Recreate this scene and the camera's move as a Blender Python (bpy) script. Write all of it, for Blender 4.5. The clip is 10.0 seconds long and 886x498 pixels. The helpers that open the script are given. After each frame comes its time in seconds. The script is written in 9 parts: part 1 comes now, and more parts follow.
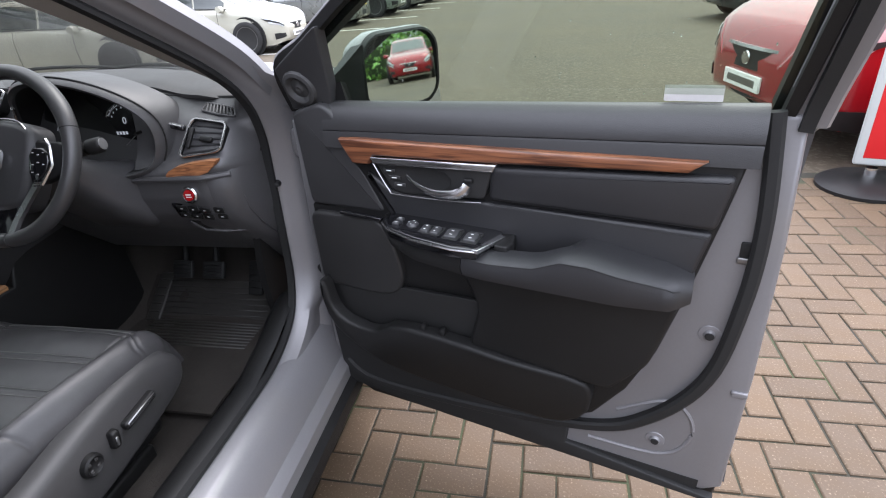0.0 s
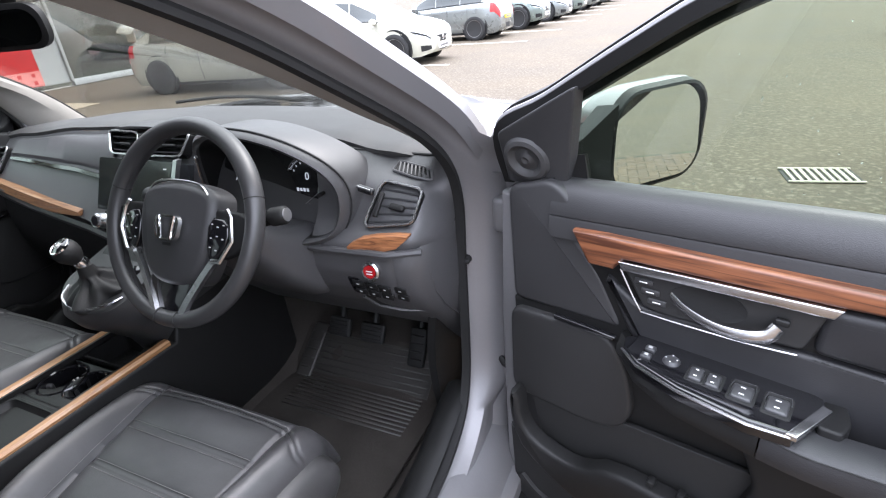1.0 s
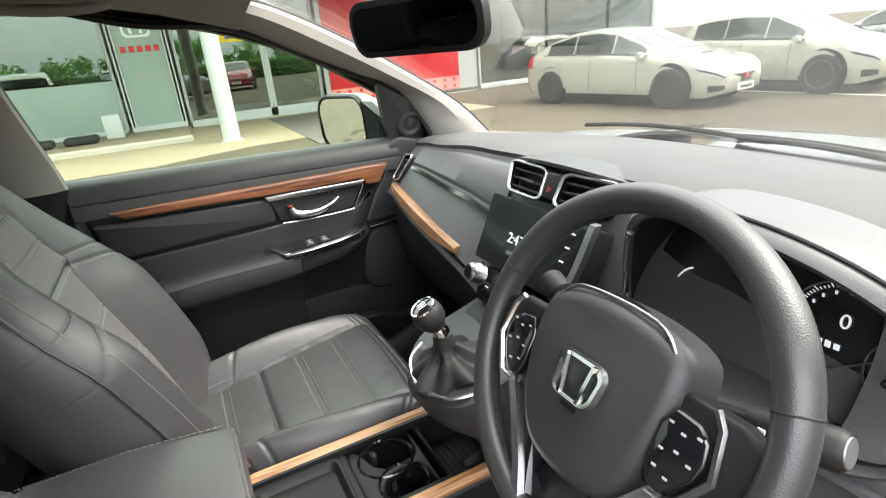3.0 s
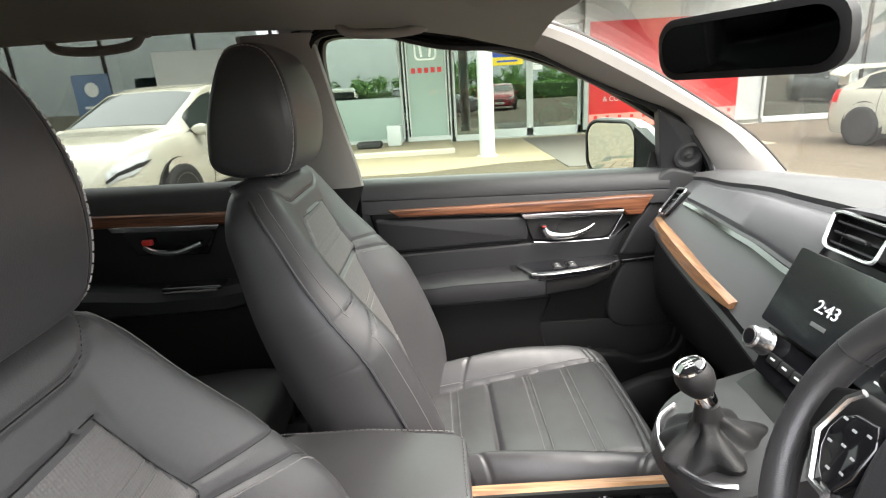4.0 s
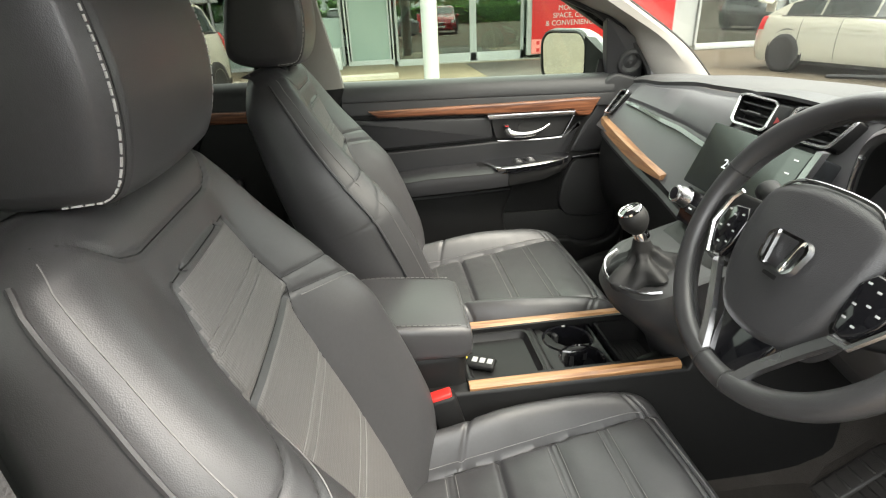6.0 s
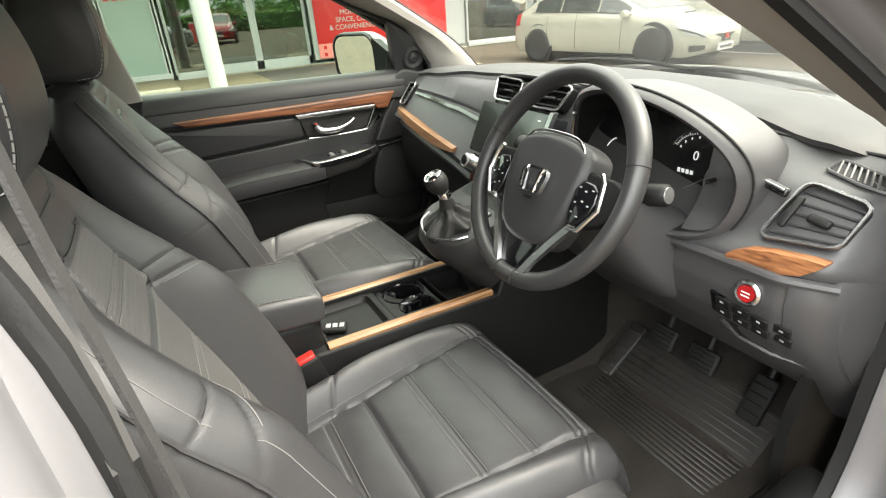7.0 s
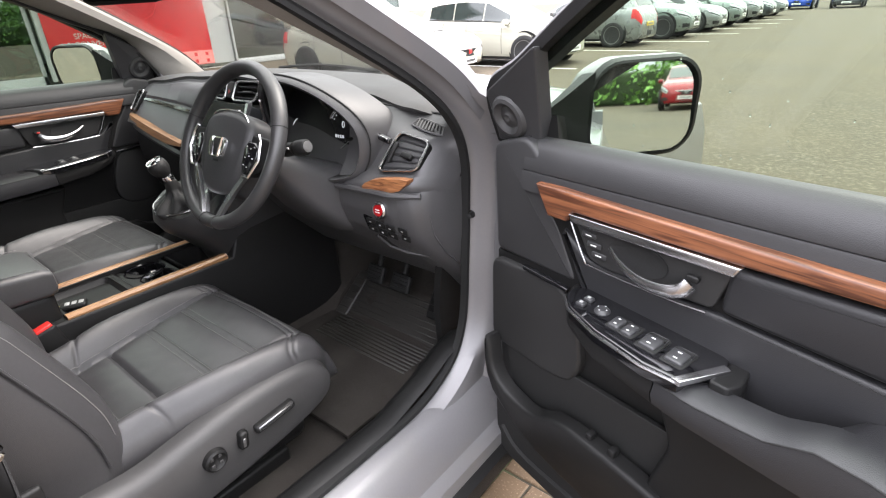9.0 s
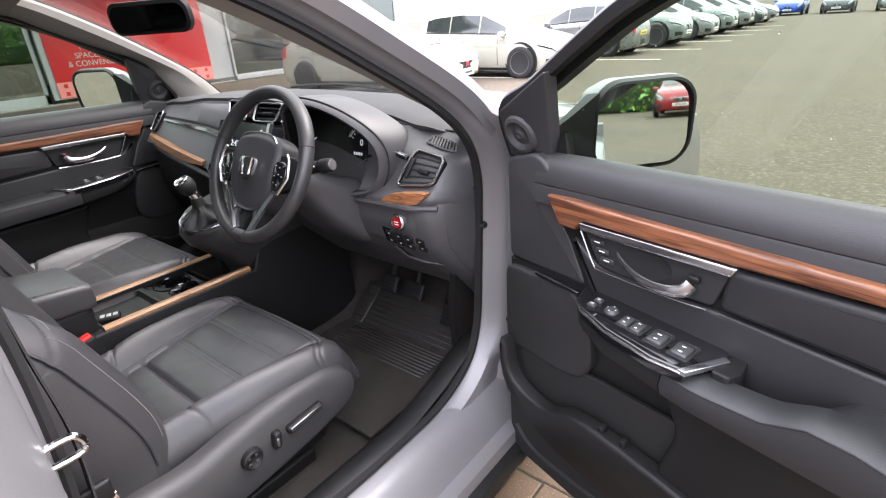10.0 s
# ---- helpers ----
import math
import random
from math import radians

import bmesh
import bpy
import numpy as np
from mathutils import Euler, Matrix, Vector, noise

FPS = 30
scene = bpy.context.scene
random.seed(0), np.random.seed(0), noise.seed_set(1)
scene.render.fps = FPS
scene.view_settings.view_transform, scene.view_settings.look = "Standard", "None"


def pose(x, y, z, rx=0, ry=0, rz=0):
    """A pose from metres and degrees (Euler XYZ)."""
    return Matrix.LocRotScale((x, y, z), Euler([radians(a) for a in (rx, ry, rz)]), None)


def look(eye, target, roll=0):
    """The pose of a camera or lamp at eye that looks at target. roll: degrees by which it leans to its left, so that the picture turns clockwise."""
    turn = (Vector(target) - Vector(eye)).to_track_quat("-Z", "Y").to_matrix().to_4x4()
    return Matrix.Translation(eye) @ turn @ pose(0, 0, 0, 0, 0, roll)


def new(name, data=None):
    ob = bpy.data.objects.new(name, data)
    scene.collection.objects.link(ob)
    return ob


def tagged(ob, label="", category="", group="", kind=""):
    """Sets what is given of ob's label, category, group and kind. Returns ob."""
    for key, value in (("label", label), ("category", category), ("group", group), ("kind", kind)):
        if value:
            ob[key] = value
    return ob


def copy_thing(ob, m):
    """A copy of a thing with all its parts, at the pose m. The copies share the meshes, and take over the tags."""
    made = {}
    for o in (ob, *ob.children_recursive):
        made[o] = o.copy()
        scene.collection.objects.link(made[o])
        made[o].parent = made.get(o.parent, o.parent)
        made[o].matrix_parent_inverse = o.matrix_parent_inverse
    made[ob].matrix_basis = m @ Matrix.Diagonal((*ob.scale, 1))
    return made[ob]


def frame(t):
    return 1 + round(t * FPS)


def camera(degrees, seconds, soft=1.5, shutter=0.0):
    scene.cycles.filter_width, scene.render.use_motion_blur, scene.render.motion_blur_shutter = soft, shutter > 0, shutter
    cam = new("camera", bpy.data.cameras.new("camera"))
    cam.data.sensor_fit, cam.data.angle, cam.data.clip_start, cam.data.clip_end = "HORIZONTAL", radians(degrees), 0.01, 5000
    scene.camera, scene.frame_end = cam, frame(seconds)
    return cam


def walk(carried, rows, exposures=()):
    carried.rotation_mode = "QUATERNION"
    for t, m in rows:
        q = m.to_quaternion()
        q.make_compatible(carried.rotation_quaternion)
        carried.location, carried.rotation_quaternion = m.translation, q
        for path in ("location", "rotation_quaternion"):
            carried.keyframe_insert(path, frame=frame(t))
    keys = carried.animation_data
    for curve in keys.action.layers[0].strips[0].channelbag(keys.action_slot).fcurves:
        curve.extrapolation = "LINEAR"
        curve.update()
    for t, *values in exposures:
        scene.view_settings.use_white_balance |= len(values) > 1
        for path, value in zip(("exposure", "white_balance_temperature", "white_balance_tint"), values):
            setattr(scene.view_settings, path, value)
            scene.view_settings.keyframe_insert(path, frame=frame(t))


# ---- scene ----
cam = camera(80.3, 10.0, 1.15)
PATH = [
    (0, (1.457, -0.813, 1.33), (1.058, 0.906, 0.39), -5.0),
    (0.5, (1.369, -0.598, 1.342), (0.758, 1.074, 0.429), -5.7),
    (1, (1.163, -0.547, 1.383), (0.353, 1.059, 0.508), -5.5),
    (1.5, (0.95, -0.515, 1.412), (-0.009, 1.019, 0.558), -4.8),
    (2, (0.841, -0.433, 1.39), (-0.359, 0.928, 0.55), -5.4),
    (2.2, (0.798, -0.385, 1.393), (-0.481, 0.896, 0.541), -4.8),
    (3.3, (0.668, -0.281, 1.353), (-1.132, 0.294, 0.699), -5.1),
    (3.5, (0.653, -0.294, 1.352), (-1.201, 0.116, 0.724), -4.7),
    (4, (0.637, -0.326, 1.36), (-1.277, -0.322, 0.782), -3.5),
    (4.5, (0.644, -0.337, 1.358), (-1.248, -0.603, 0.767), -2.5),
    (5, (0.677, -0.353, 1.35), (-1.184, -0.665, 0.687), -2.1),
    (5.2, (0.701, -0.361, 1.346), (-1.154, -0.626, 0.646), -2.1),
    (6.3, (0.91, -0.482, 1.317), (-0.854, -0.071, 0.468), -3.0),
    (6.5, (0.951, -0.506, 1.315), (-0.775, 0.035, 0.46), -3.5),
    (7, (1.012, -0.505, 1.331), (-0.597, 0.322, 0.479), -4.2),
    (7.5, (1.063, -0.5, 1.363), (-0.434, 0.53, 0.527), -4.3),
    (8, (1.198, -0.532, 1.371), (-0.192, 0.647, 0.547), -3.9),
    (8.5, (1.354, -0.563, 1.353), (0.099, 0.747, 0.512), -3.1),
    (9, (1.442, -0.558, 1.314), (0.274, 0.832, 0.476), -2.9),
    (9.5, (1.494, -0.554, 1.325), (0.35, 0.858, 0.489), -3.6),
    (10, (1.457, -0.637, 1.346), (0.284, 0.769, 0.542), -3.9),
]
PATH = [(t, look(eye, target, roll)) for t, eye, target, roll in PATH]
walk(cam, PATH, [(0, 1.74, 6050, 17), (0.5, 2.16, 5950, 16), (1, 2.37, 6000, 17), (1.5, 2.35, 6250, 13), (2, 2.60, 6400, 11), (3.4, 3.05, 6600, 13), (4.5, 3.48, 6650, 16), (5.0, 3.60, 6700, 16), (5.5, 3.27, 6750, 12), (6.5, 2.98, 7000, 8), (7.5, 2.88, 7000, 9), (8.5, 2.46, 6650, 14), (9.5, 2.48, 6450, 19), (10, 2.40, 6350, 21)])

# ---- world, sun, exposure ----
world = bpy.data.worlds.new("overcast_sky")
scene.world = world
world.use_nodes = True
wn = world.node_tree
sky = wn.nodes.new("ShaderNodeTexSky")
sky.sky_type = 'NISHITA'
sky.sun_disc = False
SUN_EL, SUN_AZ = 52.0, 30.0
sky.sun_elevation, sky.sun_rotation = radians(SUN_EL), radians(SUN_AZ)
sky.air_density, sky.dust_density, sky.ozone_density = 1.0, 6.0, 1.0
whiten = wn.nodes.new("ShaderNodeMix")
whiten.data_type = 'RGBA'
whiten.inputs[0].default_value = 0.85
where = wn.nodes.new("ShaderNodeTexCoord")
axes = wn.nodes.new("ShaderNodeSeparateXYZ")
wn.links.new(where.outputs["Generated"], axes.inputs[0])
height = wn.nodes.new("ShaderNodeMapRange")
height.inputs["From Min"].default_value, height.inputs["From Max"].default_value = 0.0, 1.0
height.inputs["To Min"].default_value, height.inputs["To Max"].default_value = 0.0, 1.0
wn.links.new(axes.outputs[2], height.inputs["Value"])
cloud = wn.nodes.new("ShaderNodeMix")
cloud.data_type = 'RGBA'
cloud.inputs[6].default_value = (3.0, 3.2, 3.4, 1)
cloud.inputs[7].default_value = (13.0, 13.4, 13.8, 1)
wn.links.new(height.outputs[0], cloud.inputs[0])
wn.links.new(cloud.outputs[2], whiten.inputs[7])
wn.links.new(sky.outputs[0], whiten.inputs[6])
wn.links.new(whiten.outputs[2], wn.nodes["Background"].inputs[0])
wn.nodes["Background"].inputs[1].default_value = 0.15
sun = new("sun", bpy.data.lights.new("sun", 'SUN'))
sun.data.energy, sun.data.angle, sun.data.color = 0.9, radians(35), (1.0, 0.96, 0.9)
a, e = radians(SUN_AZ), radians(SUN_EL)
sun.matrix_world = look((math.sin(a) * math.cos(e) * 30, math.cos(a) * math.cos(e) * 30, math.sin(e) * 30), (0, 0, 0))


# ---- materials ----
def mat(name, base, rough=0.5, metal=0.0, var=0.12, scale=6.0, fine=180.0, bump=0.0, bump_scale=400.0, spec=0.5, coat=0.0,
        rvar=0.1, random=0.0, trans=0.0, alpha=1.0, stretch=(1, 1, 1), dirt=None, dirt_scale=2.5, dirt_at=0.62, aniso=None):
    """A surface with colour that varies at two scales, uneven gloss and fine relief."""
    m = bpy.data.materials.new(name)
    m.use_nodes = True
    t = m.node_tree
    b = t.nodes["Principled BSDF"]
    link = t.links.new
    co = t.nodes.new("ShaderNodeTexCoord")
    mp = t.nodes.new("ShaderNodeMapping")
    mp.inputs["Scale"].default_value = stretch
    link(co.outputs["Object"], mp.inputs[0])

    def noisy(s, detail=4.0):
        n = t.nodes.new("ShaderNodeTexNoise")
        n.inputs["Scale"].default_value, n.inputs["Detail"].default_value = s, detail
        link(mp.outputs[0], n.inputs["Vector"])
        return n.outputs["Fac"]

    def math_node(op, x, y):
        n = t.nodes.new("ShaderNodeMath")
        n.operation = op
        for i, v in enumerate((x, y)):
            if isinstance(v, (int, float)):
                n.inputs[i].default_value = v
            else:
                link(v, n.inputs[i])
        return n.outputs[0]

    big, small = noisy(scale), noisy(fine, 2.0)
    mixed = math_node('ADD', math_node('MULTIPLY', big, 0.65), math_node('MULTIPLY', small, 0.35))
    if random:
        info = t.nodes.new("ShaderNodeObjectInfo")
        geo = t.nodes.new("ShaderNodeNewGeometry")
        both = math_node('FRACT', math_node('ADD', info.outputs["Random"], geo.outputs["Random Per Island"]), 0.0)
        mixed = math_node('ADD', math_node('MULTIPLY', mixed, 1 - random), math_node('MULTIPLY', both, random))
    ramp = t.nodes.new("ShaderNodeMix")
    ramp.data_type = 'RGBA'
    ramp.inputs[6].default_value = (*[c * (1 - var * 1.6) for c in base], 1)
    ramp.inputs[7].default_value = (*[min(1, c * (1 + var * 1.6)) for c in base], 1)
    link(mixed, ramp.inputs[0])
    colour = ramp.outputs[2]
    if dirt:
        d = t.nodes.new("ShaderNodeMapRange")
        d.inputs["From Min"].default_value, d.inputs["From Max"].default_value = dirt_at - 0.1, dirt_at + 0.12
        link(noisy(dirt_scale, 6.0), d.inputs["Value"])
        dm = t.nodes.new("ShaderNodeMix")
        dm.data_type = 'RGBA'
        dm.inputs[7].default_value = (*dirt, 1)
        link(math_node('MULTIPLY', d.outputs[0], 0.7), dm.inputs[0])
        link(colour, dm.inputs[6])
        colour = dm.outputs[2]
    link(colour, b.inputs["Base Color"])
    link(math_node('ADD', math_node('MULTIPLY', big, rvar * 2), rough - rvar), b.inputs["Roughness"])
    b.inputs["Metallic"].default_value, b.inputs["Specular IOR Level"].default_value = metal, spec
    b.inputs["Coat Weight"].default_value, b.inputs["Coat Roughness"].default_value = coat, 0.04
    b.inputs["Transmission Weight"].default_value, b.inputs["Alpha"].default_value = trans, alpha
    if bump:
        bn = t.nodes.new("ShaderNodeBump")
        bn.inputs["Strength"].default_value, bn.inputs["Distance"].default_value = bump, 0.002
        if aniso in ('cells', 'dots'):
            v = t.nodes.new("ShaderNodeTexVoronoi")
            v.inputs["Scale"].default_value = bump_scale
            v.inputs["Randomness"].default_value = 1.0 if aniso == 'cells' else 0.0
            link(mp.outputs[0], v.inputs["Vector"])
            link(v.outputs["Distance"], bn.inputs["Height"])
        else:
            link(noisy(bump_scale, 3.0), bn.inputs["Height"])
        link(bn.outputs[0], b.inputs["Normal"])
    return m


def wood_mat(name, dark, light, axis_scale=(60, 3, 60)):
    m = mat(name, light, 0.42, bump=0.15, bump_scale=90, stretch=(1, 0.12, 1), coat=0.15, fine=120)
    t = m.node_tree
    b = t.nodes["Principled BSDF"]
    co = t.nodes.new("ShaderNodeTexCoord")
    mp = t.nodes.new("ShaderNodeMapping")
    mp.inputs["Scale"].default_value = axis_scale
    t.links.new(co.outputs["Object"], mp.inputs[0])
    n = t.nodes.new("ShaderNodeTexNoise")
    n.inputs["Scale"].default_value, n.inputs["Detail"].default_value, n.inputs["Distortion"].default_value = 2.2, 7.0, 1.1
    t.links.new(mp.outputs[0], n.inputs["Vector"])
    r = t.nodes.new("ShaderNodeValToRGB")
    r.color_ramp.elements[0].position, r.color_ramp.elements[0].color = 0.36, (*dark, 1)
    r.color_ramp.elements[1].position, r.color_ramp.elements[1].color = 0.62, (*light, 1)
    t.links.new(n.outputs["Fac"], r.inputs[0])
    t.links.new(r.outputs[0], b.inputs["Base Color"])
    return m


def glass_mat(name, tint=(0.9, 0.95, 0.93), mirror=0.08, gloss=0.0):
    """A thin pane: mostly clear, with a share of mirror on top that grows towards grazing."""
    m = bpy.data.materials.new(name)
    m.use_nodes = True
    t = m.node_tree
    t.nodes.remove(t.nodes["Principled BSDF"])
    clear, shine, mix = t.nodes.new("ShaderNodeBsdfTransparent"), t.nodes.new("ShaderNodeBsdfGlossy"), t.nodes.new("ShaderNodeMixShader")
    clear.inputs[0].default_value = (*tint, 1)
    shine.inputs["Roughness"].default_value = gloss
    fr = t.nodes.new("ShaderNodeLayerWeight")
    fr.inputs[0].default_value = 0.5
    steep = t.nodes.new("ShaderNodeMath")
    steep.operation = 'POWER'
    steep.inputs[1].default_value = 4.5
    t.links.new(fr.outputs["Facing"], steep.inputs[0])
    add = t.nodes.new("ShaderNodeMath")
    add.operation = 'MULTIPLY_ADD'
    add.inputs[1].default_value, add.inputs[2].default_value = 0.6, mirror
    t.links.new(steep.outputs[0], add.inputs[0])
    t.links.new(add.outputs[0], mix.inputs[0])
    t.links.new(clear.outputs[0], mix.inputs[1])
    t.links.new(shine.outputs[0], mix.inputs[2])
    t.links.new(mix.outputs[0], t.nodes["Material Output"].inputs[0])
    return m


def glow_mat(name, colour, strength):
    m = mat(name, colour, 0.4)
    b = m.node_tree.nodes["Principled BSDF"]
    b.inputs["Emission Color"].default_value, b.inputs["Emission Strength"].default_value = (*colour, 1), strength
    return m


LEATHER = mat("black_leather", (0.043, 0.042, 0.0435), 0.40, bump=0.10, bump_scale=900, var=0.2, aniso='cells', spec=0.5, rvar=0.08)
LEATHER_PERF = mat("perforated_leather", (0.115, 0.109, 0.106), 0.5, bump=0.4, bump_scale=300, var=0.2, aniso='dots')
SOFT = mat("soft_black_plastic", (0.032, 0.0317, 0.0328), 0.42, bump=0.14, bump_scale=750, var=0.16, aniso='cells', spec=0.4)
DASH_TOP = mat("dashboard_grain", (0.046, 0.0455, 0.046), 0.52, spec=0.3, bump=0.16, bump_scale=900, aniso='cells', dirt=(0.070, 0.069, 0.066), dirt_scale=3)
HARD = mat("hard_black_plastic", (0.0095, 0.0094, 0.0094), 0.48, bump=0.16, bump_scale=800, spec=0.26, dirt=(0.016, 0.0157, 0.015), dirt_scale=5, dirt_at=0.66)
DOOR_LEATHER = mat("door_leather", (0.017, 0.017, 0.0185), 0.45, bump=0.14, bump_scale=800, var=0.12, aniso='cells', spec=0.45, rvar=0.06)
BOOT = mat("boot_leather", (0.013, 0.013, 0.013), 0.58, spec=0.35, bump=0.15, bump_scale=500, aniso='cells')
GLOSS = mat("gloss_black", (0.006, 0.006, 0.007), 0.08, var=0.1, coat=0.6, rvar=0.03)
CHROME = mat("satin_chrome", (0.56, 0.56, 0.57), 0.26, metal=1.0, var=0.03, rvar=0.06)
BRIGHT = mat("bright_chrome", (0.85, 0.85, 0.86), 0.07, metal=1.0, var=0.02, rvar=0.02)
SILVER = mat("silver_car_paint", (0.19, 0.187, 0.192), 0.34, metal=0.45, var=0.05, scale=3, coat=0.8, rvar=0.05, fine=900)
SILVER_IN = mat("silver_paint_inner", (0.185, 0.181, 0.187), 0.42, metal=0.3, var=0.07, scale=5, coat=0.2, dirt=(0.2, 0.19, 0.18), dirt_scale=4, dirt_at=0.68)
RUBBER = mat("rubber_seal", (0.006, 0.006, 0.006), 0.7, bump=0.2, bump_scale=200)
CARPET = mat("black_carpet", (0.037, 0.033, 0.0295), 0.95, bump=1.0, bump_scale=700, var=0.35, spec=0.1, dirt=(0.060, 0.054, 0.048), dirt_scale=9, dirt_at=0.63)
MAT_RUB = mat("rubber_mat", (0.027, 0.025, 0.0228), 0.5, bump=0.3, bump_scale=300, dirt=(0.050, 0.045, 0.039), dirt_scale=8, dirt_at=0.6)
LINING = mat("grey_lining", (0.28, 0.265, 0.245), 0.9, bump=0.3, bump_scale=900, var=0.06, spec=0.2)
# lining for the rear cabin, near black to hold the shade there
LINING_SHADED = mat("shaded_lining", (0.009, 0.009, 0.009), 0.85, bump=0.3, bump_scale=900, var=0.06, spec=0.2)
WOOD = wood_mat("walnut_trim", (0.065, 0.022, 0.011), (0.215, 0.080, 0.035))
WOOD_DASH = wood_mat("walnut_trim_across", (0.13, 0.045, 0.018), (0.40, 0.17, 0.07), (3, 60, 60))
OAK_DASH = wood_mat("oak_trim_across", (0.15, 0.068, 0.03), (0.27, 0.14, 0.065), (3, 60, 60))
WOOD_LIGHT = wood_mat("oak_trim", (0.20, 0.09, 0.036), (0.38, 0.20, 0.09))
FASCIA = mat("satin_fascia", (0.056, 0.055, 0.057), 0.40, bump=0.12, bump_scale=900, var=0.14, aniso='cells', spec=0.5)
# driver's upper pillar trim: its shade is put into the base colour
PILLAR_SHADED = mat("shaded_pillar_trim", (0.036, 0.0345, 0.033), 0.55, bump=0.15, bump_scale=800, var=0.12, spec=0.35)
THREAD = mat("pale_thread", (0.38, 0.37, 0.36), 0.8)
BLACK_THREAD = mat("black_thread", (0.012, 0.012, 0.012), 0.7)
TRIM = mat("door_plastic", (0.020, 0.0197, 0.0197), 0.50, bump=0.16, bump_scale=800, var=0.14, spec=0.35)
SHIELD = mat("seat_plastic", (0.040, 0.039, 0.039), 0.46, bump=0.16, bump_scale=800, var=0.12, spec=0.4)
STITCH = mat("grey_thread", (0.17, 0.165, 0.16), 0.8)
CARGLASS = glass_mat("car_glass", (0.69, 0.75, 0.68), 0.03)
SCREENGLASS = glass_mat("windscreen_glass", (0.74, 0.75, 0.72), 0.015)
# both rear tints are added to keep light out of the rear cabin
REARGLASS = glass_mat("rear_door_tint", (0.46, 0.48, 0.45), 0.04)
DARKGLASS = glass_mat("light_stop_glass", (0.10, 0.10, 0.10), 0.05)
WHEEL = mat("wheel_leather", (0.029, 0.0285, 0.029), 0.36, bump=0.12, bump_scale=700, aniso='cells', spec=0.6)
MIRROR = mat("mirror_glass", (0.86, 0.88, 0.88), 0.02, metal=1.0, var=0.01, rvar=0.01)
RED_PLASTIC = mat("red_plastic", (0.62, 0.03, 0.025), 0.35)
RED_BUTTON = mat("red_button", (0.32, 0.008, 0.010), 0.25, coat=0.5)
WARN_RED = mat("warning_red", (0.18, 0.012, 0.012), 0.5)
WHITE_MARK = mat("white_print", (0.75, 0.75, 0.75), 0.5)
DARK_METAL = mat("grey_metal", (0.25, 0.25, 0.25), 0.4, metal=0.9)
SCREEN = mat("dark_screen", (0.008, 0.009, 0.010), 0.12, rvar=0.03, coat=0.3)
SCREEN_TEXT = glow_mat("screen_text", (0.6, 0.63, 0.66), 0.10)
GAUGE = mat("gauge_face", (0.008, 0.008, 0.009), 0.25)
SWITCH_GREY = mat("switch_grey", (0.036, 0.036, 0.038), 0.38, var=0.06)
GREY_KEY = mat("grey_key", (0.33, 0.33, 0.33), 0.4)
YELLOW = mat("yellow_tag", (0.75, 0.55, 0.05), 0.5)


# ---- mesh helpers ----
def V(*c):
    return Vector(c)


def part(name, bm, material, parent=None, label="", sharp=38, xf=None, smooth=True):
    """Links a bmesh as one mesh object under a thing or a part."""
    if xf is not None:
        bm.transform(xf)
        if xf.determinant() < 0:
            bmesh.ops.reverse_faces(bm, faces=bm.faces[:])
    bm.normal_update()
    lim = radians(sharp)
    for f in bm.faces:
        f.smooth = smooth
    for ed in bm.edges:
        ed.smooth = len(ed.link_faces) == 2 and ed.calc_face_angle(0) < lim
    me = bpy.data.meshes.new(name)
    bm.to_mesh(me)
    bm.free()
    me.materials.append(material)
    ob = new(name, me)
    ob.parent = parent
    if label:
        ob["label"] = label
    return ob


def thing(name, label, category, m=None, group="", kind=""):
    ob = new(name)
    ob.empty_display_size = 0.05
    if m is not None:
        ob.matrix_world = m
    return tagged(ob, label, category, group, kind)


def join(*bms):
    out = bmesh.new()
    for b in bms:
        me = bpy.data.meshes.new("tmp")
        b.to_mesh(me)
        b.free()
        out.from_mesh(me)
        bpy.data.meshes.remove(me)
    return out


def loft(rings, cap=True, closed=True, ends=False):
    """A skin over rings of points; closed: each ring is a loop; ends: the last ring joins the first."""
    bm = bmesh.new()
    vs = [[bm.verts.new(p) for p in r] for r in rings]
    n = len(vs[0])
    pairs = list(zip(vs, vs[1:])) + ([(vs[-1], vs[0])] if ends else [])
    for r0, r1 in pairs:
        for i in range(n if closed else n - 1):
            j = (i + 1) % n
            bm.faces.new((r0[i], r0[j], r1[j], r1[i]))
    if cap and closed and not ends:
        bm.faces.new(vs[0][::-1])
        bm.faces.new(vs[-1])
    bmesh.ops.recalc_face_normals(bm, faces=bm.faces[:])
    return bm


def smooth_line(pts, times=2, closed=False):
    """Rounds the corners of a polyline of tuples of any dimension."""
    for _ in range(times):
        out = []
        n = len(pts)
        for i in range(n if closed else n - 1):
            p, q = pts[i], pts[(i + 1) % n]
            out.append(tuple(0.75 * a_ + 0.25 * b_ for a_, b_ in zip(p, q)))
            out.append(tuple(0.25 * a_ + 0.75 * b_ for a_, b_ in zip(p, q)))
        if not closed:
            out = [pts[0]] + out + [pts[-1]]
        pts = out
    return pts


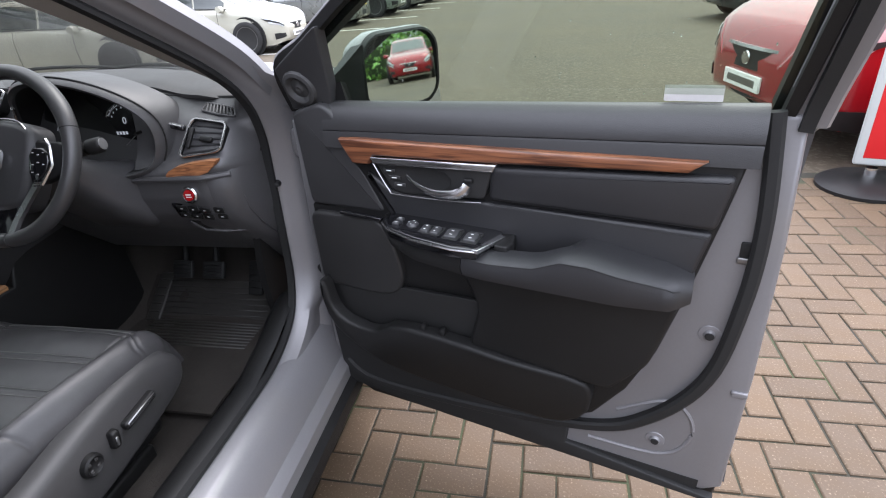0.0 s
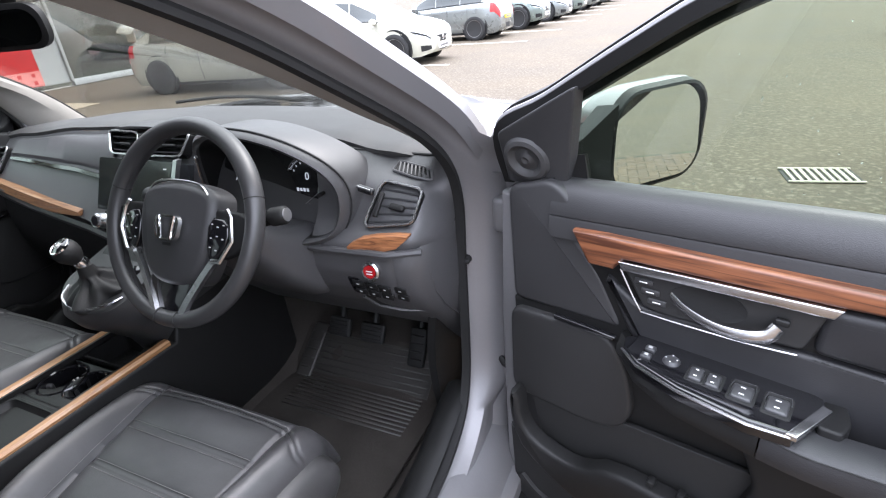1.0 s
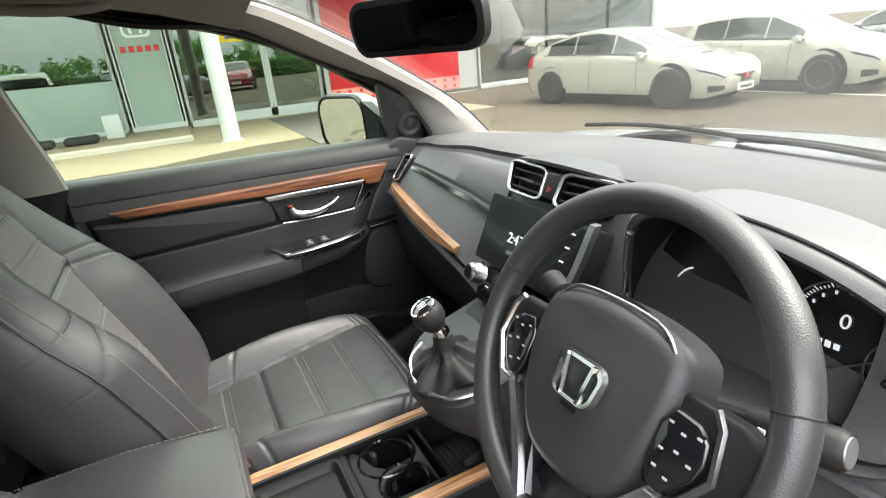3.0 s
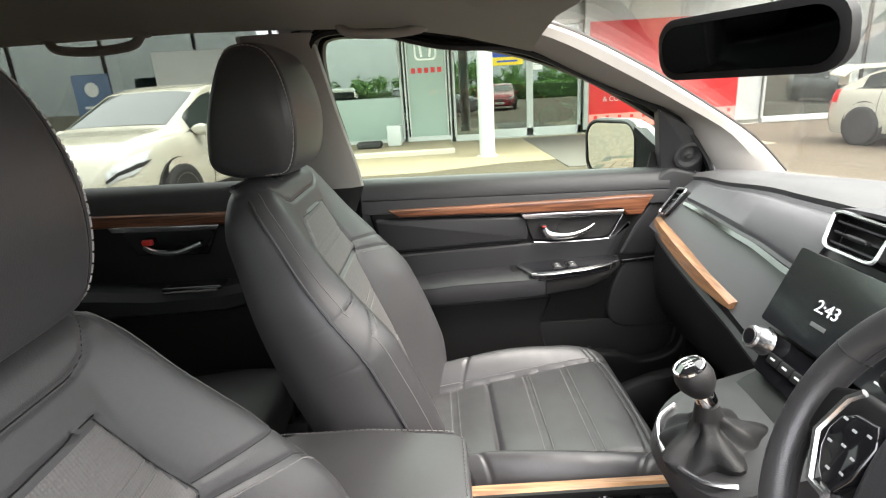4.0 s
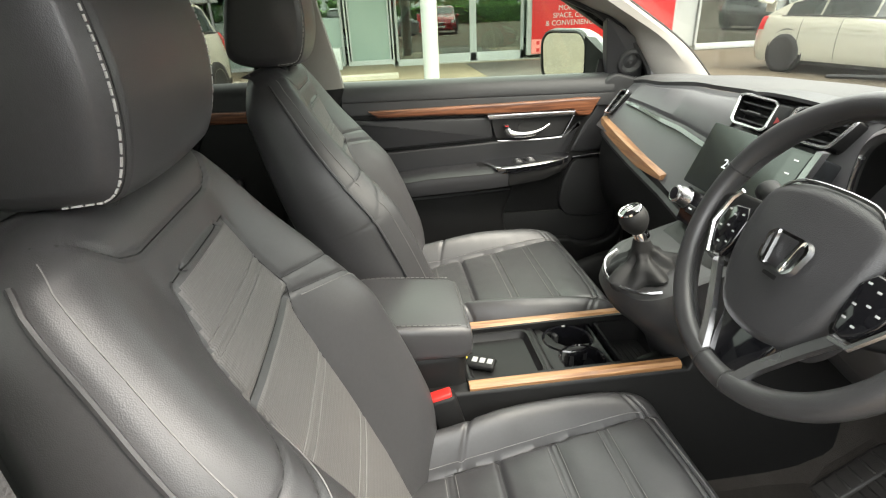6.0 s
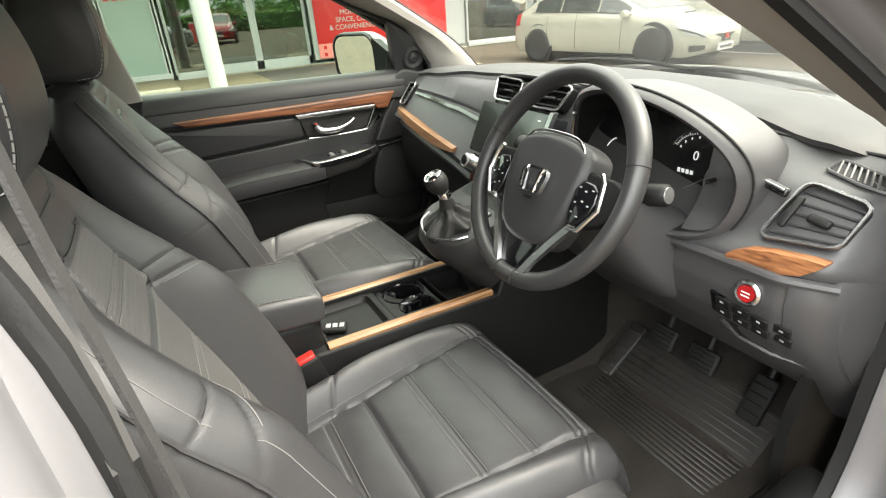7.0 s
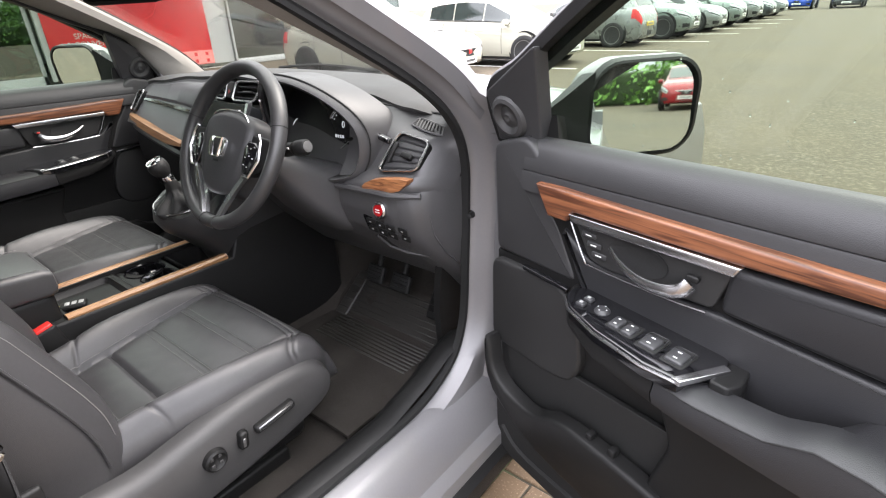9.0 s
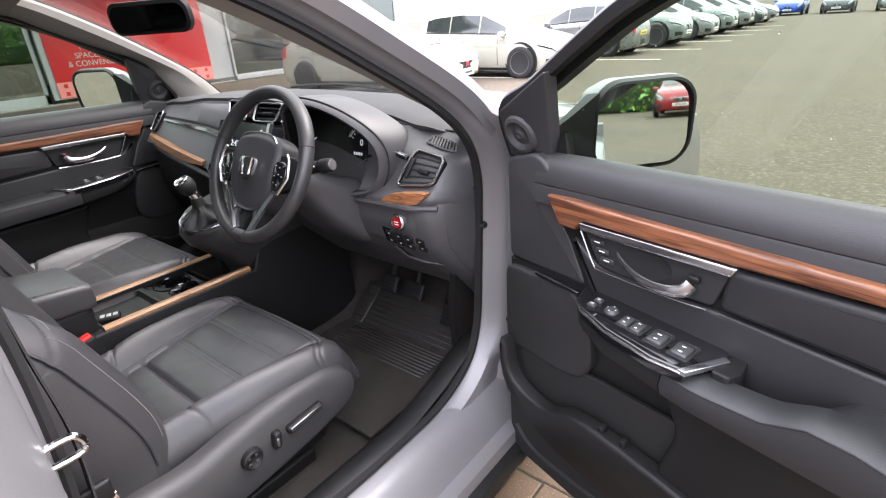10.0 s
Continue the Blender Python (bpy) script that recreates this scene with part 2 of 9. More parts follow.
def spline(pts, n=24, closed=False):
    """Catmull-Rom through the points."""
    P = [Vector(p) for p in pts]
    out, m = [], len(P)
    segs = m if closed else m - 1
    for i in range(segs):
        if closed:
            p0, p1, p2, p3 = P[i - 1], P[i], P[(i + 1) % m], P[(i + 2) % m]
        else:
            p0, p1, p2, p3 = P[max(i - 1, 0)], P[i], P[i + 1], P[min(i + 2, m - 1)]
        k = max(2, n // segs)
        for j in range(k):
            s = j / k
            out.append(0.5 * ((2 * p1) + (p2 - p0) * s + (2 * p0 - 5 * p1 + 4 * p2 - p3) * s * s + (3 * p1 - p0 - 3 * p2 + p3) * s ** 3))
    if not closed:
        out.append(P[-1])
    return out


def sweep(path, section, closed=False, up=(0, 0, 1), cap=True, scale=None):
    """Carries a closed 2D section (side, up) along a path."""
    path = [Vector(p) for p in path]
    rings, n = [], len(path)
    for i, p in enumerate(path):
        if closed:
            d = path[(i + 1) % n] - path[i - 1]
        else:
            d = path[min(i + 1, n - 1)] - path[max(i - 1, 0)]
        d.normalize()
        side = d.cross(Vector(up))
        if side.length < 1e-4:
            side = d.cross(Vector((1, 0, 0)))
        side.normalize()
        top = side.cross(d)
        k = scale(i / max(1, n - 1)) if scale else 1.0
        rings.append([p + side * s * k + top * t_ * k for s, t_ in section])
    return loft(rings, cap=cap, ends=closed)


def circle(r, n=12, ry=None):
    ry = r if ry is None else ry
    return [(r * math.cos(2 * math.pi * i / n), ry * math.sin(2 * math.pi * i / n)) for i in range(n)]


def tube(path, r, n=10, closed=False, up=(0, 0, 1), scale=None):
    return sweep(path, circle(r, n), closed, up, scale=scale)


def rrect(w, h, r, n=4):
    """A rounded rectangle about the origin."""
    r = min(r, w / 2 - 1e-5, h / 2 - 1e-5)
    out = []
    for cx, cy, a0 in ((w / 2 - r, h / 2 - r, 0), (-w / 2 + r, h / 2 - r, 90), (-w / 2 + r, -h / 2 + r, 180), (w / 2 - r, -h / 2 + r, 270)):
        for i in range(n + 1):
            q = radians(a0 + 90 * i / n)
            out.append((cx + r * math.cos(q), cy + r * math.sin(q)))
    return out


def inset(poly, d):
    """The polygon moved inwards by d (either sense of turning)."""
    n = len(poly)
    area = sum(poly[i][0] * poly[(i + 1) % n][1] - poly[(i + 1) % n][0] * poly[i][1] for i in range(n))
    s = 1 if area > 0 else -1
    out = []
    for i in range(n):
        a_, b_, c_ = Vector(poly[i - 1][:2]), Vector(poly[i][:2]), Vector(poly[(i + 1) % n][:2])
        e1, e2 = (b_ - a_), (c_ - b_)
        if e1.length < 1e-9 or e2.length < 1e-9:
            out.append((b_.x, b_.y))
            continue
        e1.normalize(), e2.normalize()
        n1, n2 = Vector((-e1.y, e1.x)) * s, Vector((-e2.y, e2.x)) * s
        m = n1 + n2
        if m.length < 1e-6:
            m = n1.copy()
        m.normalize()
        k = d / max(0.35, m.dot(n1))
        out.append((b_.x + m.x * k, b_.y + m.y * k))
    return out


def soft(poly, r=0.012, n=4):
    """Rounds each corner of a polygon by about r."""
    out = []
    for i, b_ in enumerate(poly):
        a_, c_ = Vector(poly[i - 1]), Vector(poly[(i + 1) % len(poly)])
        b_ = Vector(b_)
        p_ = b_ + (a_ - b_).normalized() * min(r, (a_ - b_).length * 0.45)
        q_ = b_ + (c_ - b_).normalized() * min(r, (c_ - b_).length * 0.45)
        for k in range(n + 1):
            s = k / n
            v_ = p_.lerp(b_, s).lerp(b_.lerp(q_, s), s)
            out.append((v_.x, v_.y))
    return out


def slab(poly, f, depth, r=0.006, hollow=False, steps=3):
    """A plate with a rounded front rim: f maps (u, v, w) to the world, w = 0 at the face and depth at the back."""
    rings = []
    for i in range(steps + 1):
        q = math.pi / 2 * i / steps
        pl = inset(poly, r * (1 - math.sin(q))) if i < steps else poly
        rings.append([f(u, v, r * (1 - math.cos(q))) for u, v in pl])
    rings.append([f(u, v, depth) for u, v in poly])
    return loft(rings, cap=True)


def rbox(w, d, h, r=0.01, m=None, n=3):
    """A box with rounded edges, centred."""
    bm = bmesh.new()
    bmesh.ops.create_cube(bm, size=1.0)
    bmesh.ops.scale(bm, vec=(w, d, h), verts=bm.verts[:])
    r = min(r, w / 2.05, d / 2.05, h / 2.05)
    if r > 0:
        bmesh.ops.bevel(bm, geom=bm.edges[:], offset=r, segments=n, affect='EDGES', profile=0.5)
    if m is not None:
        bm.transform(m)
    return bm


def lathe(profile, n=24, m=None):
    """Turns (radius, height) pairs round z."""
    rings = [[V(max(r, 1e-5) * math.cos(2 * math.pi * i / n), max(r, 1e-5) * math.sin(2 * math.pi * i / n), z) for i in range(n)] for r, z in profile]
    bm = loft(rings)
    if m is not None:
        bm.transform(m)
    return bm


def aim(p, d, up=(0, 0, 1)):
    """A pose at p whose z axis points along d."""
    q = Vector(d).to_track_quat('Z', 'Y')
    return Matrix.Translation(p) @ q.to_matrix().to_4x4()


def surface(f, nu, nv, thick=0.0):
    """The sheet f(u, v), u and v from 0 to 1; thick: its depth behind the face along the mean normal."""
    g = [[Vector(f(i / nu, j / nv)) for j in range(nv + 1)] for i in range(nu + 1)]
    bm = bmesh.new()
    vs = [[bm.verts.new(p) for p in row] for row in g]
    for i in range(nu):
        for j in range(nv):
            bm.faces.new((vs[i][j], vs[i + 1][j], vs[i + 1][j + 1], vs[i][j + 1]))
    if thick:
        bm.normal_update()
        bmesh.ops.solidify(bm, geom=bm.faces[:], thickness=thick)
    return bm


def stitches(path, length=0.005, gap=0.003, r=0.0007, lift=0.0):
    """A run of short threads along a path."""
    bm = bmesh.new()
    path = [Vector(p) for p in path]
    acc = 0.0
    for p, q in zip(path, path[1:]):
        d = (q - p)
        L = d.length
        if L < 1e-6:
            continue
        d /= L
        s = -acc
        while s < L:
            if s >= 0:
                c = p + d * (s + length / 2)
                m = aim(c, d)
                res = bmesh.ops.create_cube(bm, size=1.0, matrix=m @ Matrix.Diagonal((2 * r, 2 * r, length, 1)))
            s += length + gap
        acc = L - (s - length - gap) - length - gap
        acc = max(0.0, -(-acc)) % (length + gap)
    return bm


def bezier_text(body, size, m, material, parent, name="lettering", depth=0.0005):
    cu = bpy.data.curves.new(name, 'FONT')
    cu.body, cu.size, cu.extrude, cu.align_x, cu.align_y = body, size, depth, 'CENTER', 'CENTER'
    tmp = bpy.data.objects.new("tmp", cu)
    me = bpy.data.meshes.new_from_object(tmp)
    bpy.data.objects.remove(tmp)
    me.name = name
    me.transform(m)
    me.materials.clear()
    me.materials.append(material)
    ob = new(name, me)
    ob.parent = parent
    return ob


def lerp(a_, b_, s):
    return a_ + (b_ - a_) * s


def pw(x, pts):
    """Piecewise straight curve through (x, y) pairs."""
    if x <= pts[0][0]:
        return pts[0][1]
    for (x0, y0), (x1, y1) in zip(pts, pts[1:]):
        if x <= x1:
            return lerp(y0, y1, (x - x0) / (x1 - x0))
    return pts[-1][1]


def sm(x, pts):
    """Piecewise curve with eased steps."""
    if x <= pts[0][0]:
        return pts[0][1]
    for (x0, y0), (x1, y1) in zip(pts, pts[1:]):
        if x <= x1:
            s = (x - x0) / (x1 - x0)
            return lerp(y0, y1, s * s * (3 - 2 * s))
    return pts[-1][1]


def pc(x, pts):
    """A smooth monotone curve through the points."""
    n = len(pts)
    if x <= pts[0][0]:
        return pts[0][1]
    if x >= pts[-1][0]:
        return pts[-1][1]
    d = [(pts[i + 1][1] - pts[i][1]) / (pts[i + 1][0] - pts[i][0]) for i in range(n - 1)]

    def slope(i):
        if i == 0 or i == n - 1:
            return d[0] if i == 0 else d[-1]
        return 0.0 if d[i - 1] * d[i] <= 0 else 2 * d[i - 1] * d[i] / (d[i - 1] + d[i])
    i = next(k for k in range(n - 1) if x <= pts[k + 1][0])
    h = pts[i + 1][0] - pts[i][0]
    t_ = (x - pts[i][0]) / h
    return (2 * t_ ** 3 - 3 * t_ ** 2 + 1) * pts[i][1] + (t_ ** 3 - 2 * t_ ** 2 + t_) * h * slope(i) + (3 * t_ ** 2 - 2 * t_ ** 3) * pts[i + 1][1] + (t_ ** 3 - t_ ** 2) * h * slope(i + 1)


# ---- the car's shell ----
HINGE = V(0.898, 0.405, -0.03)
DOOR_SWING = 75.5
FLIP = Matrix.Diagonal((-1, 1, 1, 1))

car = thing("car", "silver grey family SUV standing on block paving, driver door open", "car")

# the driver's door opening, as a loop of (x, y, z)
APERTURE = [(0.765, -0.62, 0.470), (0.765, -0.30, 0.455), (0.765, 0.0, 0.450), (0.765, 0.15, 0.458), (0.762, 0.27, 0.51), (0.757, 0.33, 0.60),
            (0.755, 0.350, 0.75), (0.755, 0.360, 0.90), (0.762, 0.350, 1.01), (0.766, 0.305, 1.10), (0.752, 0.225, 1.18), (0.722, 0.055, 1.288),
            (0.690, -0.10, 1.378), (0.655, -0.30, 1.462), (0.642, -0.48, 1.503), (0.648, -0.60, 1.48), (0.700, -0.615, 1.32), (0.752, -0.575, 1.16),
            (0.765, -0.57, 0.9), (0.768, -0.60, 0.6)]


# on the closed passenger side the trimmed opening reaches further up the windscreen pillar
APERTURE_CLOSED = APERTURE[:8] + [(0.762, 0.40, 1.04), (0.765, 0.408, 1.13), (0.757, 0.30, 1.262), (0.722, 0.12, 1.342), (0.677, -0.10, 1.44)] + APERTURE[13:]


# edges of the windscreen glass, from the foot up, on the driver's and the passenger's side
EDGE_R = [(0.735, 0.56, 1.085), (0.700, 0.275, 1.190), (0.674, 0.115, 1.270), (0.640, -0.08, 1.366), (0.600, -0.25, 1.445)]
EDGE_L = [(0.742, 0.60, 1.10), (0.722, 0.49, 1.20), (0.69, 0.32, 1.305), (0.652, 0.154, 1.395), (0.615, -0.016, 1.472), (0.590, -0.14, 1.505)]


def aperture_frame(name, xf, parent, pts):
    """Painted jamb round the opening, with its black seal."""
    loop = spline(pts, 120, closed=True)
    mid = sum(loop, V(0, 0, 0)) / len(loop)
    n = len(loop)
    outs = []
    for i, p in enumerate(loop):
        d = loop[(i + 1) % n] - loop[i - 1]
        o = V(0, d.z, -d.y).normalized()
        if o.dot(p - mid) < 0:
            o.negate()
        outs.append(o)
    steps = [(0.0, -0.004), (0.006, 0.004), (0.020, 0.010), (0.040, 0.016), (0.062, 0.030), (0.080, 0.055), (0.105, 0.062), (0.13, 0.085)]
    rings = []
    for p, o in zip(loop, outs):
        q_ = sm(p.z, [(1.02, 1.0), (1.16, 0.40)])      # slimmer along the window
        reach = lerp(0.13, 0.045, max(0.0, min(1.0, -1.6 * o.z)))       # tucked under the sill
        rings.append([p + V(min(dx, reach) * q_, 0, 0) + o * k * q_ for dx, k in steps])
    bm = loft(rings, cap=False, closed=False, ends=True)
    part("door_jamb", bm, SILVER_IN, parent, "painted silver grey metal", xf=xf, sharp=50)
    sec = [(-0.008, -0.002), (-0.009, 0.006), (-0.002, 0.013), (0.006, 0.014), (0.011, 0.006), (0.010, -0.002)]
    rings = [[p + V(-0.004 + s, 0, 0) + o * (-0.006 + t_ - 0.004) for s, t_ in sec] for p, o in zip(loop, outs)]
    part("door_seal", loft(rings, ends=True), RUBBER, parent, "black rubber", xf=xf)
    return loop, outs


loop_r, outs_r = aperture_frame("jamb", Matrix.Identity(4), car, APERTURE)
aperture_frame("jamb", FLIP, car, APERTURE_CLOSED)

for xf, tag in ((Matrix.Identity(4), "r"), (FLIP, "l")):
    # painted sill below the opening, and its black cladding
    sec = [(0.775, 0.452), (0.80, 0.449), (0.822, 0.437), (0.84, 0.412), (0.855, 0.375), (0.862, 0.35), (0.874, 0.34), (0.884, 0.325), (0.885, 0.285), (0.85, 0.25), (0.76, 0.25)]
    ys = [-1.9, -0.62, -0.3, 0.0, 0.2, 0.42, 0.62]
    part("sill", loft([[V(x, y, z) for x, z in sec] for y in ys], cap=False, closed=False), SILVER_IN, car, xf=xf, sharp=30)
    sec = [(0.885, 0.288), (0.905, 0.275), (0.91, 0.24), (0.89, 0.20), (0.80, 0.19)]
    part("sill_cladding", loft([[V(x, y, z) for x, z in sec] for y in ys], cap=False, closed=False), HARD, car, "matt black plastic", xf=xf)
    # inner sill trim
    sec = [(0.758, 0.462), (0.745, 0.468), (0.715, 0.466), (0.695, 0.452), (0.675, 0.42), (0.662, 0.38)]
    rings = []
    for y in (-0.75, -0.5, -0.2, 0.05, 0.18, 0.26, 0.32, 0.345):
        k = sm(y, [(0.05, 0.0), (0.345, 0.14)])
        rings.append([V(x, y - k * 0.02, z + k * (0.6 if z > 0.44 else 0.3)) for x, z in sec])
    part("sill_trim", loft(rings, cap=False, closed=False), HARD, car, "black plastic scuff trim", xf=xf)
    # hinge pillar in front of the opening, wing behind it
    sec = [(0.745, 0.40), (0.77, 0.372), (0.80, 0.395), (0.822, 0.412), (0.832, 0.435), (0.836, 0.50), (0.80, 0.60)]
    rings = []
    for z in (0.28, 0.36, 0.42, 0.50, 0.60, 0.75, 0.9, 1.02, 1.11):
        k = pw(z, [(0.28, -0.10), (0.42, -0.075), (0.5, -0.05), (0.6, -0.02), (0.75, 0.0), (1.02, 0.012), (1.11, -0.005)])
        rings.append([V(x, y + k, z) for x, y in sec])
    part("hinge_pillar", loft(rings, closed=False, cap=False), SILVER_IN, car, xf=xf, sharp=50)
    part("hinge_cavity", loft([[V(0.834, 0.50, z), V(0.86, 0.505, z), V(0.895, 0.515, z)] for z in (0.28, 0.7, 1.04)], closed=False, cap=False), RUBBER, car, "dark gap behind the hinges", xf=xf)
    for z_ in np.linspace(0.46, 0.98, 7):
        part("hinge_bracket", rbox(0.035, 0.05, 0.022, 0.006, Matrix.Translation((0.862, 0.475, z_))), HARD, car, xf=xf)
    rings = []
    for y in (0.425, 0.47, 0.60, 0.85, 1.15, 1.45, 1.75):
        k = max(0.0, (y - 0.47) / 1.28)
        rings.append([V(0.905 + 0.02 * math.sin(3 * k), y, 0.30), V(0.925 + 0.01 * math.sin(3 * k), y, 0.62), V(0.915, y, 0.86 - 0.05 * k), V(0.888, y, 0.985 - 0.07 * k),
                      V(0.850 - 0.02 * k, y, 1.040 - 0.09 * k), V(0.80 - 0.05 * k, y, 1.056 - 0.09 * k), V(0.745 - 0.06 * k, y, 1.060 - 0.08 * k)])
    part("front_wing", loft(rings, closed=False, cap=False), SILVER, car, "silver metallic paint", xf=xf)
    # rear side: closed rear door skin with glass above
    rings = []
    for y, k in ((-0.655, 0.065), (-0.662, 0.040), (-0.678, 0.022), (-0.705, 0.009), (-0.74, 0.002), (-0.80, 0.0), (-0.9, 0.0), (-1.3, 0.0), (-1.75, 0.0)):
        rings.append(spline([V(0.895 - k, y, 0.26), V(0.925 - k, y, 0.6), V(0.925 - k, y, 0.86), V(0.912 - k, y, 1.0), V(0.885 - k, y, 1.10), V(0.84 - k, y, 1.145)], 24))
    part("rear_door_skin", loft(rings, closed=False, cap=False), SILVER_IN, car, xf=xf, sharp=80)
    # windscreen pillar: painted outside, cloth-covered trim inside
    inner = spline([(0.766, 0.320, 1.085), (0.752, 0.225, 1.18), (0.722, 0.055, 1.288), (0.690, -0.10, 1.378), (0.655, -0.28, 1.455)], 24)
    glass_edge = spline(EDGE_R, 24)
    if tag == "l":
        inner = spline([(0.765, 0.415, 1.12), (0.758, 0.31, 1.258), (0.738, 0.18, 1.315), (0.708, 0.04, 1.375), (0.672, -0.10, 1.44), (0.645, -0.26, 1.482)], 24)
        glass_edge = spline(EDGE_L, 24)
    rings = []
    for p, q in zip(inner, glass_edge):
        c1, c2 = p.lerp(q, 0.3) + V(-0.028, -0.012, -0.004), p.lerp(q, 0.72) + V(-0.032, -0.015, -0.008)
        rings.append([p + V(-0.012, 0, 0), p.lerp(q, 0.1) + V(-0.022, -0.008, 0), c1, c2, q + V(-0.012, -0.012, -0.006), q])
    part("windscreen_pillar_trim", loft(rings, closed=False, cap=False), LINING, car, "light grey cloth-covered trim", xf=xf)
    rings = []
    for p, q in zip(inner, glass_edge):
        rings.append([p + V(0.045, 0.012, 0.014), p + V(0.060, 0.034, 0.030), p + V(0.054, 0.056, 0.044), q + V(0.034, -0.015, 0.020), q + V(0.012, -0.012, 0.004), q + V(0.006, -0.01, 0.0)])
    part("windscreen_pillar", loft(rings, closed=False, cap=False), SILVER, car, xf=xf)
    part("glass_seal", tube([q + V(0.004, 0, 0.002) for q in glass_edge], 0.005, 8), RUBBER, car, xf=xf)
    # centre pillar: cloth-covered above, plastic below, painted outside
    # upper trim on the driver's side is coloured darker to stand for shade
    for z0, z1, mt, lb in ((1.13, 1.50, LINING if tag == "l" else PILLAR_SHADED, "grey pillar trim"), (0.46, 1.13, HARD, "black plastic trim")):
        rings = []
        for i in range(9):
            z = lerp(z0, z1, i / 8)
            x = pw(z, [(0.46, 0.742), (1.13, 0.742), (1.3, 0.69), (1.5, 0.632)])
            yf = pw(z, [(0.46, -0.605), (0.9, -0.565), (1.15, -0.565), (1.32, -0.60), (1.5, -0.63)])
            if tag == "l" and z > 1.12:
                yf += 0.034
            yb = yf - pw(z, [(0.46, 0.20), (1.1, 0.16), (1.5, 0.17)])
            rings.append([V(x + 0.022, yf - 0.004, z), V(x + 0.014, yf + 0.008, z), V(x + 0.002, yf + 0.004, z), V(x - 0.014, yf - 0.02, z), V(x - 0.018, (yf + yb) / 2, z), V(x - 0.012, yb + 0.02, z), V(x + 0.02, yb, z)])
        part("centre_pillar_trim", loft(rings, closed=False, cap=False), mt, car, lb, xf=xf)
    rings = []
    for z in np.linspace(0.42, 1.48, 24):
        x = pw(z, [(0.46, 0.80), (1.12, 0.79), (1.48, 0.67)])
        y = pw(z, [(0.42, -0.613), (0.8, -0.573), (1.12, -0.576), (1.48, -0.618)])
        k = sm(z, [(1.02, 0.0), (1.14, 1.0)]) * 0.034
        rings.append(spline([V(x - 0.034, y - 0.012, z), V(x + 0.01 + k * 0.3, y - 0.004, z), V(x + 0.06, y - 0.03, z), V(x + 0.085, y - 0.07, z), V(x + 0.07, y - 0.2, z)], 20))
    part("centre_pillar", loft(rings, closed=False, cap=False), SILVER_IN, car, "painted silver grey metal", xf=xf, sharp=80)
    # rear quarter: trim behind the rear door glass, the rear cabin's shade in its colour
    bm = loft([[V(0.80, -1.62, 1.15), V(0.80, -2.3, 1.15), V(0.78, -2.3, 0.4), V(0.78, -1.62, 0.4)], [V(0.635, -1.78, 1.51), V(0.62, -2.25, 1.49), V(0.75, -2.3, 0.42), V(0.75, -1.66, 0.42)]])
    part("rear_quarter", bm, LINING_SHADED, car, xf=xf)
    # painted rear quarter and the pillar behind the rear door
    rings = []
    for y, k in ((-1.70, 0.0), (-1.9, 0.0), (-2.15, 0.03), (-2.32, 0.09), (-2.39, 0.16)):
        rings.append(spline([V(0.895 - k, y, 0.26), V(0.925 - k, y, 0.6), V(0.925 - k, y, 0.86), V(0.912 - k, y, 1.0), V(0.885 - k, y, 1.10), V(0.84 - k, y, 1.145), V(0.75 - k * 0.6, y, 1.33), V(0.67 - k * 0.5, y, 1.53)], 28))
    part("rear_quarter_panel", loft(rings, closed=False, cap=False), SILVER, car, xf=xf, sharp=80)
    # glass of the rear doors, its tint added to dim the view and the cabin
    part("rear_door_glass", surface(lambda u, v: (lerp(0.815, 0.655, v), lerp(-0.72, -1.72, u), lerp(1.14, 1.52, v)), 6, 4, 0.004), REARGLASS, car, "rear door glass with a tint added to dim it", xf=xf)
    # roof rail above the doors
    rings = []
    for y in (-0.15, -0.3, -0.5, -0.8, -1.3, -1.9):
        zt = pw(y, [(-1.9, 1.49), (-1.3, 1.515), (-0.5, 1.515), (-0.3, 1.497), (-0.15, 1.455)])
        xt = pw(y, [(-1.9, 0.60), (-0.5, 0.645), (-0.15, 0.66)])
        rings.append([V(xt, y, zt), V(xt - 0.02, y, zt + 0.005), V(xt - 0.05, y, zt + 0.028), V(xt - 0.10, y, zt + 0.045)])
    part("roof_rail_trim", loft(rings, closed=False, cap=False), LINING, car, "light grey cloth-covered trim", xf=xf)

# roof lining and painted roof
RC = [(-2.2, 1.52), (-1.5, 1.565), (-0.8, 1.575), (-0.4, 1.56), (-0.2, 1.525), (-0.1, 1.495)]


def roof_z(x, y, lift):
    return pw(y, RC) - 0.055 * (abs(x) / 0.6) ** 2.5 + lift


part("roof_lining", surface(lambda u, v: (lerp(-0.6, 0.6, u), lerp(-2.2, -0.1, v), roof_z(lerp(-0.6, 0.6, u), lerp(-2.2, -0.1, v), 0.0)), 14, 14, 0.01), LINING, car, "light grey cloth")
part("roof", surface(lambda u, v: (lerp(-0.74, 0.74, u), lerp(-2.3, -0.05, v), roof_z(lerp(-0.68, 0.68, u), lerp(-2.3, -0.05, v), 0.075)), 14, 14, 0.01), SILVER, car, "silver metallic paint")
# windscreen
GLASS_R, GLASS_L = spline(EDGE_R, 40), spline(EDGE_L, 40)


def along(line, v):
    k = min(max(v, 0.0), 1.0) * (len(line) - 1)
    i = min(int(k), len(line) - 2)
    return line[i].lerp(line[i + 1], k - i)


